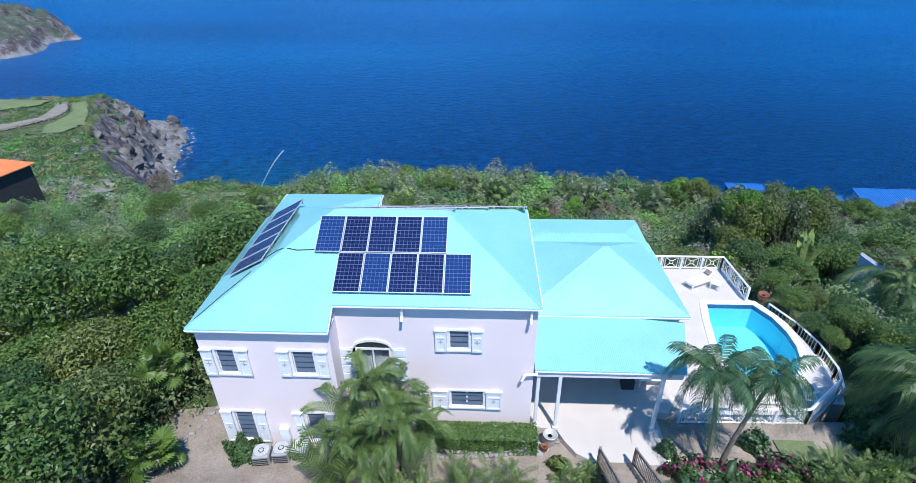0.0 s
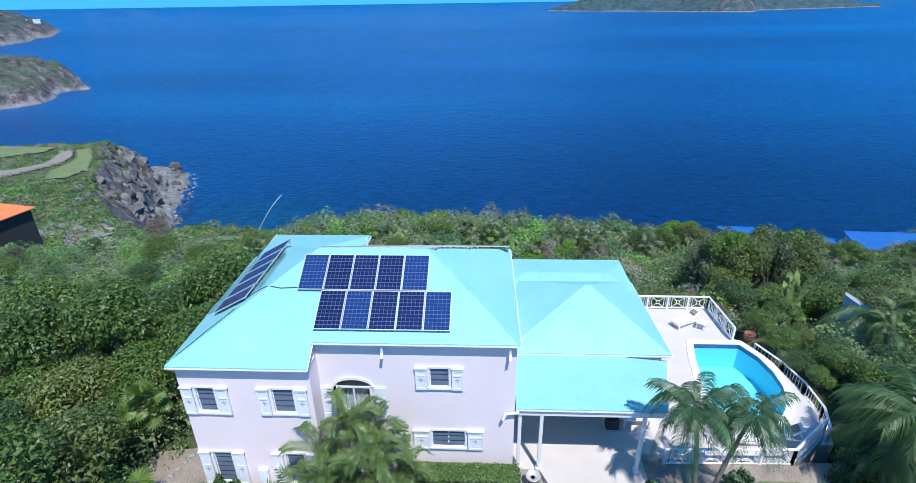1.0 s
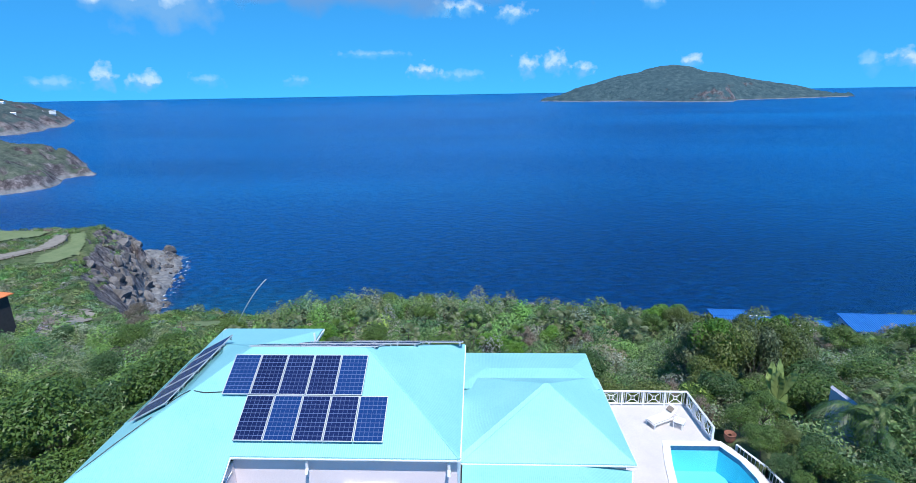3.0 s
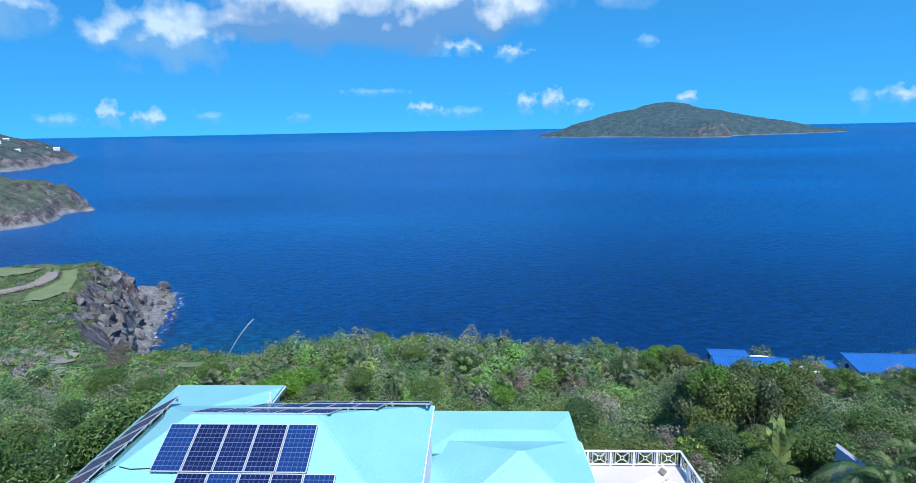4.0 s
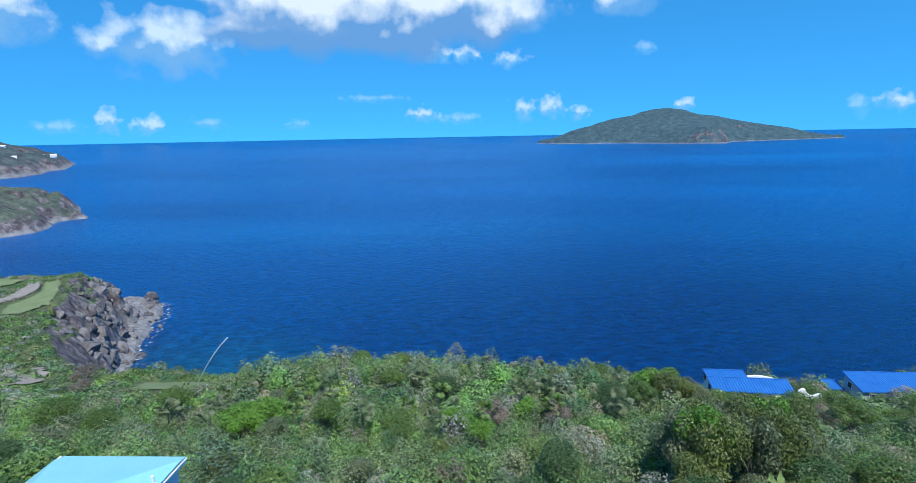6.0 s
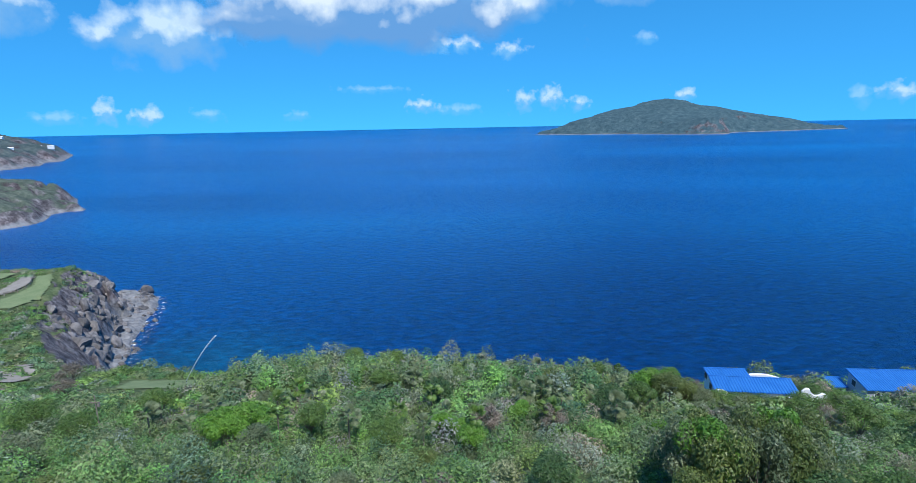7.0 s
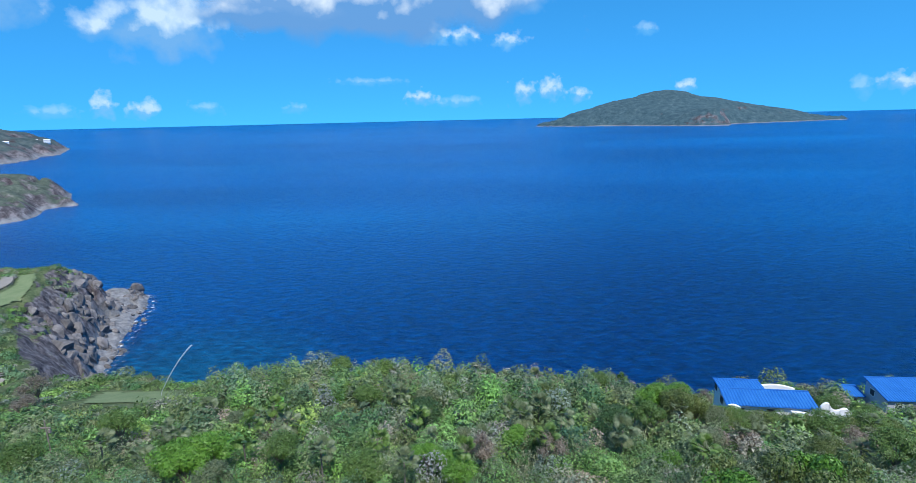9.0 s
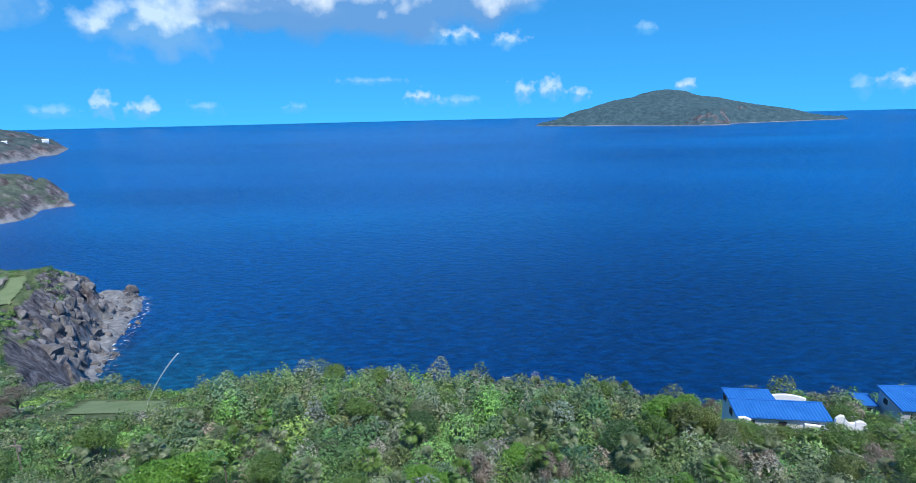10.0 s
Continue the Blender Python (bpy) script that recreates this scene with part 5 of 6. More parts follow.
cp = spread(26000, -200, -80, 84, 205, 1.7, lambda x, y: (ground_height(x, y) > -40 - 8 * rng.random(x.shape)) & ((inland(x, y, COAST) > 24 - 8 * rng.random(x.shape) ** 3) | ((bumps(x, y, 13, 2.2, 2) > 0.12) & (inland(x, y, COAST) > 13))) & (inland(x, y, [(-150, 182), (-141, 182), (-136, 176.4), (-131.5, 169), (-124.4, 157), (-123.5, 143), (-146, 141), (-178, 140), (-178, 152), (-153, 158), (-149, 164), (-155, 180)]) < 0) & (inland(x, y, [(-202, 194), (-159, 188), (-156, 178), (-172, 166), (-202, 170)]) < 0))
cz = ground_height(cp[:, 0], cp[:, 1])
cr = rng.uniform(0.9, 2.4, len(cp))
leaf_cloud(np.column_stack([cp, cz - 0.3]), cr, cr * 0.7, TINTS[rng.choice([0, 0, 1, 3, 4, 5], len(cp))], 26, 0.30, "cape_scrub", "low wind-cut scrub on the rocky cape", "shrubs")

# ---- trees ----
def crown_mesh(name, material, seed, r=2.0, h=1.8, n=2400, size=0.13, lumps=9, holes=0.25):
    """A crown of leaf sprays on clumps set at the ends of limbs, with gaps between the clumps."""
    g = np.random.default_rng(seed)
    k = g.normal(size=(lumps, 3))
    k /= np.linalg.norm(k, axis=1)[:, None]
    k[:, 2] = np.abs(k[:, 2]) * 0.9 - 0.1
    cent = k * (r * 0.68, r * 0.68, h * 0.7) * g.uniform(0.75, 1.12, (lumps, 1))
    rad = r * g.uniform(0.24, 0.5, lumps)
    w = rad ** 2 / (rad ** 2).sum()
    pick = g.choice(lumps, n, p=w)
    u = g.normal(size=(n, 3))
    u[:, 2] += 0.35
    u /= np.linalg.norm(u, axis=1)[:, None]
    p = cent[pick] + u * (rad[pick] * (1 - holes * g.random(n) ** 2))[:, None] * (1, 1, 0.85)
    nrm = u + g.normal(scale=0.5, size=(n, 3)) + (0, 0, 0.4)
    nrm /= np.linalg.norm(nrm, axis=1)[:, None]
    a = np.cross(nrm, g.normal(size=(n, 3)))
    a /= np.linalg.norm(a, axis=1)[:, None]
    b = np.cross(nrm, a)
    s = size * g.uniform(0.6, 1.5, (n, 1))
    q = np.stack([p - a * s, p + a * s * 0.55 + b * s * 0.5 - nrm * s * 0.15, p + a * s * 0.75 - b * s * 0.42], 1).reshape(-1, 3)
    me = bpy.data.meshes.new(name)
    me.from_pydata(q.tolist(), [], np.arange(3 * n).reshape(-1, 3).tolist())
    me.materials.append(material)
    return me, cent


def limbs_mesh(name, cent, height, thick=0.12):
    """A tapered trunk that forks into limbs reaching the clumps."""
    bm = bmesh.new()
    fork = Vector((0.05, 0.03, height * 0.45))
    rod(bm, (0, 0, -0.6), fork, thick, thick * 0.75, 7)
    for c in cent:
        tip = Vector(c) + Vector((0, 0, height))
        mid = fork.lerp(tip, 0.5) + Vector((0.1, -0.08, 0.12))
        rod(bm, fork, mid, thick * 0.55, thick * 0.35, 5)
        rod(bm, mid, tip, thick * 0.35, thick * 0.12, 5)
    return finish(name, bm, M_BARK)


SPECIES = {}
for kind, material, seed, r, h, n, size, lumps, holes, height in (
        ("broad", M_LEAF, 11, 2.3, 1.9, 7000, 0.088, 19, 0.3, 2.6), ("tall", M_LEAF, 12, 1.9, 2.3, 6600, 0.088, 18, 0.3, 3.2), ("olive", M_OLIVE, 13, 2.0, 1.7, 6000, 0.085, 16, 0.35, 2.2),
        ("deep", M_DEEP, 14, 2.1, 1.9, 6200, 0.09, 17, 0.3, 2.6), ("grey", M_GREYLEAF, 15, 1.8, 1.5, 4200, 0.08, 13, 0.5, 2.2), ("lime", M_LIME, 16, 2.2, 1.7, 6000, 0.10, 16, 0.25, 2.4),
        ("bare", M_TWIG, 17, 1.7, 1.5, 2600, 0.08, 12, 0.8, 2.2)):
    me, cent = crown_mesh("crown", material, seed, r, h, n, size, lumps, holes)
    SPECIES[kind] = (me, limbs_mesh("trunk", cent, height, 0.05 * r), height)
TREE_LABEL = {"broad": "broad green tree with a dense uneven crown", "tall": "tall green tree with a clumped crown", "olive": "olive-yellow tree with small leaves", "deep": "dark green tree with glossy leaves",
              "grey": "grey-green dry tree with thin foliage", "lime": "bright lime-green tree with large leaves", "bare": "nearly bare grey-brown tree with dry twigs"}


def tree(kind, x, y, scale=1.0, turn=0.0, z=None, where=" on the hillside", tall=1.0):
    crown, trunk, height = SPECIES[kind]
    f = thing("tree", TREE_LABEL[kind] + where, "tree", (x, y, ground_at(x, y) if z is None else z), "trees", turn=turn)
    f.scale = (scale, scale, scale * tall)
    c = new("crown", crown)
    c.parent, c.location = f, (0, 0, height)
    t = new("trunk", trunk)
    t.parent = f
    return f


tr = random.Random(21)
left = spread(900, -34, -11.8, 4, 31, 2.6, lambda x, y: ((x < -14.2) | ((y > 17) & (x < -12.2))))
for x, y in left:
    kind = tr.choice(["broad", "tall", "broad", "deep", "olive", "tall", "deep"])
    tree(kind, x, y, tr.uniform(0.7, 1.35), tr.uniform(0, 360), where=" beside the house")
for x, y in spread(700, 17.9, 24.5, 14.5, 28.5, 1.5, lambda x, y: (x > 18.35 - 0.1 * np.abs(y - 20)) & ~((x > 20.6) & (y > 22.0))):
    tree(tr.choice(["deep", "broad", "deep", "tall", "olive"]), x, y, tr.uniform(0.36, 0.52) + 0.05 * (x - 18), tr.uniform(0, 360), where=" under the pool")
right = spread(500, 20.5, 40, 12, 40, 2.9, lambda x, y: ~((x < 30.5) & (y > 14.0) & (y < 31.5)) & ~((x > 16.5) & (x < 25.2) & (y > 22) & (y < 34)))
for x, y in right:
    tree(tr.choice(["deep", "broad", "deep", "tall", "olive", "grey"]), x, y, tr.uniform(0.7, 1.1), tr.uniform(0, 360), where=" below the pool terrace")
for x, y in spread(400, -11, 19, 29.5, 35, 2.6, lambda x, y: (y > 30) | (x < 8)):
    tree(tr.choice(["deep", "grey", "bare", "deep", "olive", "broad"]), x, y, tr.uniform(0.6, 0.95), tr.uniform(0, 360), where=" behind the house")
hillside = spread(700, -60, 62, 34, 97, 5.2, lambda x, y: open_ground(x, y) & ~((x < -28) & (y > 68)))
for x, y in hillside[:95]:
    if abs(x + 16.5) < 4 and abs(y - 54.5) < 4:
        continue
    tree(tr.choice(["broad", "broad", "olive", "grey", "grey", "bare", "olive", "tall", "deep", "olive", "grey", "lime"]), x, y, tr.uniform(0.65, 1.1), tr.uniform(0, 360))
for x, y, s in ((-17.6, 54.0, 1.15), (-15.6, 54.8, 1.2), (-16.4, 52.8, 1.0)):
    tree("lime", x, y, s, 70 * s)
tree("bare", -58, 84, 1.5, 10, where="")
for k in range(13):
    tree(["olive", "broad", "grey"][k % 3], 38.5 + 1.6 * k, 72.5 + tr.uniform(-0.9, 0.9), tr.uniform(1.14, 1.3) * (0.9 if k > 7 else 1), tr.uniform(0, 360))
for x, y, s in ((32.0, 71.5, 1.6), (34.4, 72.6, 1.5), (30.0, 73.5, 1.3), (36.4, 71.0, 1.25), (38.4, 75.0, 1.15), (33.0, 74.5, 1.5), (35.6, 74.8, 1.35)):
    tree(["lime", "olive", "grey"][int(x * 5) % 3], x, y, 1.15, 50 * s, where=" beside the blue-roofed house", tall=s / 1.15)
for x, y, s in ((63.0, 84.0, 0.9), (66, 86, 0.9), (61.5, 87, 0.9), (64, 91, 0.9), (66.5, 94, 0.9)):
    tree(tr.choice(["olive", "broad", "grey"]), x, y, s, tr.uniform(0, 360))
for x, y, top, kind in ((21.4, 42, -0.9, "grey"), (23.6, 43.5, -1.4, "olive"), (26.2, 44.4, -1.8, "grey"), (28.0, 45.4, -2.2, "grey"), (22.6, 41, -0.7, "lime"), (24.8, 42.5, -0.9, "grey"), (27.0, 43, -1.2, "olive"), (29.3, 44, -1.6, "lime"), (31.6, 45, -2.4, "olive"), (26.0, 40, -0.6, "grey"), (28.4, 41.2, -0.9, "olive"), (23.8, 40.0, -0.6, "olive"), (30.5, 42.6, -1.9, "grey")):
    z = ground_at(x, y)
    tree(kind, x, y, 1.1, tr.uniform(0, 360), where=" below the pool terrace", tall=(top + 0.3 - z) / (SPECIES[kind][2] + 1.9) / 1.1)
for x, y in ((32.8, 64.0), (36.7, 64.6), (-15.6, 83.2), (8.6, 57.9), (15.0, 57.9), (-53.3, 77.3), (-51.5, 75.5)):
    tree("bare", x, y, 1.0, x * 7)
for x, y, s in ((3.9, 56.3, 0.75), (6.0, 55.2, 0.7), (12.3, 60.8, 0.75)):
    tree("lime", x, y, s, x * 9)


# ---- palms ----
def frond_mesh(material, length=2.2, droop=0.9, leaf=0.55, n=26, width=0.05, lift=0.6, seed=0, vee=0.5, hang=0.4):
    """A feathered frond along +y: an arched midrib with two rows of narrow hanging leaflets."""
    g = random.Random(seed)
    bm = bmesh.new()
    pt = lambda t: Vector((0, length * (t - 0.18 * droop * t * t), length * (lift * t - droop * t * t)))
    m = 10
    for i in range(m):
        rod(bm, pt(i / m), pt((i + 1) / m), 0.022 * (1 - 0.8 * i / m), 0.022 * (1 - 0.8 * (i + 1) / m), 4)
    for i in range(n):
        t = 0.12 + 0.88 * i / (n - 1)
        p, d = pt(t), (pt(min(1, t + 0.02)) - pt(t - 0.02)).normalized()
        up = Vector((1, 0, 0)).cross(d).normalized()
        ll = leaf * (0.55 + 0.45 * math.sin(math.pi * min(1, t * 0.9 + 0.1))) * g.uniform(0.85, 1.1)
        for s in (-1, 1):
            out = (Vector((s, 0, 0)) * 0.9 + d * (0.55 + 0.5 * t) + up * g.uniform(vee * 0.8, vee)).normalized()
            fall = Vector((0, 0, -1)) * g.uniform(0.6, 1.3) * hang * ll
            q1 = p + out * ll * 0.55 + fall * 0.25
            q2 = p + out * ll + fall
            side = d * width
            bm.faces.new([bm.verts.new(c) for c in (p - side * 0.5, q1 - side, q1 + side, p + side * 0.5)])
            bm.faces.new([bm.verts.new(c) for c in (q1 - side, q2, q1 + side)])
    return finish("frond", bm, material)


COCO = [frond_mesh(M_PALM, 2.6, d, 0.72, 36, 0.035, l, i, 0.1, 1.0) for i, (d, l) in enumerate(((0.7, 0.95), (1.1, 0.9), (1.4, 0.75), (1.5, 0.45)))]
ARECA = [frond_mesh(M_ARECA, 2.2, d, 0.54, 30, 0.032, l, 10 + i, 0.6, 0.35) for i, (d, l) in enumerate(((1.0, 1.5), (1.3, 1.45), (1.5, 1.25), (1.45, 0.9)))]
DARKPALM = [frond_mesh(M_DEEP, 3.0, d, 0.9, 38, 0.034, l, 20 + i, 0.15, 0.95) for i, (d, l) in enumerate(((0.7, 0.6), (0.95, 0.45)))]
SPIKY = [frond_mesh(M_ARECA, 1.5, d, 0.42, 24, 0.022, l, 30 + i, 0.5, 0.1) for i, (d, l) in enumerate(((0.4, 1.3), (0.7, 0.9)))]


def palm(base, top, fronds, meshes, r0, label, scale=1.0, seed=0):
    """A ringed, leaning trunk with a head of separate fronds."""
    g = random.Random(seed)
    f = thing("palm_tree", label, "palm", base, "palms")
    b = Vector(top) - Vector(base)
    bm = bmesh.new()
    last = Vector((0, 0, -0.3))
    for i in range(1, 11):
        t = i / 10
        p = Vector((b.x * t ** 1.6, b.y * t ** 1.6, b.z * t))
        rod(bm, last, p, r0 * (1.25 - 0.5 * (t - 0.1)) * 1.08, r0 * (1.25 - 0.5 * t), 8)
        last = p
    part("trunk", bm, M_BARK, f)
    for k in range(fronds):
        o = new("frond", meshes[(k * len(meshes)) // fronds if k % 4 else g.randrange(len(meshes))])
        o.parent = f
        s = scale * g.uniform(0.85, 1.1)
        o.matrix_local = Matrix.Translation(b) @ pose(0, 0, 0, g.uniform(-10, 14), g.uniform(-25, 25), k * 137.5 + g.uniform(-12, 12)) @ Matrix.Scale(s, 4)
    return f


palm((9.25, 13.3, ground_at(9.25, 13.3)), (8.75, 13.6, 4.7), 24, COCO, 0.085, "coconut palm with drooping green fronds by the terrace", 0.69, 1)
palm((9.75, 13.3, ground_at(9.75, 13.3)), (10.75, 13.6, 4.55), 20, COCO, 0.08, "leaning coconut palm with drooping fronds by the terrace", 0.6, 2)
palm((17.8, 14.6, ground_at(17.8, 14.6)), (17.5, 14.6, 3.6), 28, DARKPALM, 0.16, "large dark palm with long drooping fronds in the garden", 0.95, 3)
palm((17.6, 14.6, ground_at(17.6, 14.6)), (17.4, 14.5, 1.6), 14, DARKPALM, 0.12, "dark garden palm with feathery fronds below the terrace", 0.7, 4)
palm((21.4, 16.5, ground_at(21.4, 16.5)), (21.4, 16.6, 2.0), 16, DARKPALM, 0.13, "dark garden palm with long fronds", 0.95, 5)


def clump(at, stems, spread_r, height, meshes, per, label, seed, scale=1.0):
    """A palm of many stems, each with its own few fronds."""
    g = random.Random(seed)
    f = thing("palm_clump", label, "palm", at, "palms")
    for i in range(stems):
        a, d = i * 2.4, spread_r * math.sqrt((i + 0.5) / stems)
        p = Vector((d * math.cos(a), d * math.sin(a) * 0.7, 0))
        q = p * 1.7 + Vector((0, 0, height * g.uniform(0.45, 1.0) * (1 - 0.3 * d / max(spread_r, 0.1))))
        if height > 0.6:
            part("stem", rod(bmesh.new(), p - Vector((0, 0, 0.2)), q, 0.045, 0.03, 6), M_ARECA, f)
        for k in range(per):
            o = new("frond", meshes[g.randrange(len(meshes))])
            o.parent = f
            o.matrix_local = Matrix.Translation(q) @ pose(0, 0, 0, g.uniform(-8, 20), g.uniform(-20, 20), k * 360 / per + g.uniform(-30, 30)) @ Matrix.Scale(scale * g.uniform(0.75, 1.1), 4)


clump((-3.2, 13.05, ground_at(-3.2, 13.05)), 16, 1.15, 4.7, ARECA, 6, "bushy areca palm clump against the house wall", 5, 0.78)
clump((-4.6, 11.6, ground_at(-4.6, 11.6)), 3, 0.25, 0.9, SPIKY, 7, "young yellow-green palm in the garden bed", 6, 1.25)
clump((-0.2, 11.9, ground_at(-0.2, 11.9)), 4, 0.4, 0.5, SPIKY, 5, "low green palm in the garden bed", 7, 0.62)
clump((1.5, 11.9, ground_at(1.5, 11.9)), 4, 0.4, 0.6, SPIKY, 5, "low green palm in the garden bed", 8, 0.62)
clump((0.6, 10.9, ground_at(0.6, 10.9)), 4, 0.4, 0.5, SPIKY, 5, "low green palm in the garden bed", 9, 0.65)
clump((9.1, 12.0, ground_at(9.1, 12.0)), 5, 0.6, 0.4, COCO, 7, "low feathery palm behind the bougainvillea", 10, 0.45)
clump((14.3, 12.6, ground_at(14.3, 12.6)), 10, 0.9, 0.7, SPIKY, 9, "mound of grassy green palm fronds", 11, 0.6)
clump((4.3, 12.5, ground_at(4.3, 12.5)), 6, 0.5, 0.3, ARECA, 6, "yellow-green garden shrub with strap leaves by the stairs", 12, 0.38)
clump((-1.9, 11.3, ground_at(-1.9, 11.3)), 5, 0.6, 0.3, ARECA, 5, "dry grassy tuft in the garden bed", 13, 0.45)
clump((23.4, 21.5, ground_at(23.4, 21.5)), 12, 1.8, 1.8, [ARECA[2], COCO[3]], 7, "tall drooping grass clump below the terrace", 14, 0.9)
clump((27.2, 26.6, ground_at(27.2, 26.6)), 14, 1.8, 4.4, [ARECA[2], DARKPALM[1]], 6, "shaggy drooping palm clump over the lilac wall", 15, 0.85)


def fan_leaf(material, r=0.55, n=22):
    """A round fan leaf of folded pointed segments."""
    bm = bmesh.new()
    for i in range(n):
        a0, a1 = radians(-150 + 300 * i / n), radians(-150 + 300 * (i + 1) / n)
        am = (a0 + a1) / 2
        f = lambda a, d, z: (d * math.sin(a), 0.25 + d * math.cos(a), z)
        bm.faces.new([bm.verts.new(c) for c in ((0, 0.25, 0), f(a0, r * 0.6, 0.03), f(am, r, -0.10), f(a1, r * 0.6, -0.03))])
    rod(bm, (0, -0.35, -0.15), (0, 0.25, 0), 0.012, 0.010, 4)
    return finish("fan_leaf", bm, material)


FAN, GREYFAN = fan_leaf(M_LEAF), fan_leaf(M_GREYLEAF)


def fan_palm(x, y, trunk_h, leaves, mesh, scale, seed, label, z=None):
    g = random.Random(seed)
    f = thing("fan_palm", label, "palm", (x, y, ground_at(x, y) if z is None else z), "palms")
    part("trunk", rod(bmesh.new(), (0, 0, -0.3), (0.05, 0, trunk_h), 0.09, 0.07, 7), M_BARK, f)
    for k in range(leaves):
        o = new("fan_leaf", mesh)
        o.parent = f
        o.matrix_local = Matrix.Translation((0.05, 0, trunk_h)) @ pose(0, 0, 0, 0, 0, k * 137.5) @ pose(0, 0, 0, g.uniform(-50, 60), 0, 0) @ pose(0, 0.45 * scale, 0.1, g.uniform(-10, 20), g.uniform(-20, 20), 0) @ Matrix.Scale(scale, 4)


fan_palm(-12.3, 12.4, 0.9, 16, FAN, 1.1, 1, "low green fan palm at the edge of the bare yard")
fan_palm(-13.6, 16.2, 2.6, 14, FAN, 1.0, 2, "green fan palm among the trees")
fan_palm(-15.5, 21.8, 3.6, 14, FAN, 1.0, 3, "green fan palm among the trees")
fan_palm(-27.0, 22.0, 4.2, 12, GREYFAN, 1.1, 4, "grey-green fan palm among the trees")
skyline = spread(900, -28, 60, 52, 97, 4.2, open_ground)
for i, (x, y) in enumerate(skyline[:80]):
    fan_palm(x, y, tr.uniform(2.2, 3.6), 11, GREYFAN if i % 3 else FAN, tr.uniform(1.0, 1.4), 30 + i, "grey-green thatch palm standing above the scrub")


# traveller's palm with broad upright leaves
def paddle_mesh(material, length=1.7, w=0.32):
    bm = bmesh.new()
    n = 9
    rows = []
    for i in range(n + 1):
        t = i / n
        y, z = length * (0.25 * t + 0.3 * t * t), length * (t - 0.22 * t * t)
        ww = w * math.sin(math.pi * min(1, 0.06 + t * 0.93)) ** 0.7
        rows.append([bm.verts.new((s * ww, y + abs(s) * 0.03, z + abs(s) * 0.08 + (0.05 if i % 2 else -0.03) * abs(s))) for s in (-1, 0, 1)])
    for a, b in zip(rows, rows[1:]):
        for j in range(2):
            bm.faces.new((a[j], a[j + 1], b[j + 1], b[j]))
    rod(bm, (0, -0.1, -0.9), (0, 0, 0), 0.035, 0.03, 5)
    return finish("paddle_leaf", bm, material)


PADDLE = paddle_mesh(M_BANANA, 1.7, 0.34)
bz = ground_at(23.2, 32.2)
banana = thing("banana_palm", "tall banana plant with broad pale upright leaves", "palm", (23.2, 32.2, bz))
part("trunk", rod(bmesh.new(), (0, 0, -0.3), (0.1, 0, -3.6 - bz), 0.2, 0.13, 8), M_BARK, banana)
for k in range(17):
    o = new("paddle_leaf", PADDLE)
    o.parent = banana
    lean = (k - 5) * 4 if k < 11 else (-1) ** k * tr.uniform(60, 135)
    o.matrix_local = Matrix.Translation((0.1, 0, -3.3 - bz + (0.5 if k < 11 else 0))) @ pose(0, 0, 0, 0, 0, tr.uniform(-35, 35) + (180 if k % 2 else 0)) @ pose(0, 0, 0, 0, lean * (-1 if k % 2 else 1), 0) @ Matrix.Diagonal((1.0, 0.5, tr.uniform(1.5, 2.1) if k < 11 else 1.0, 1))


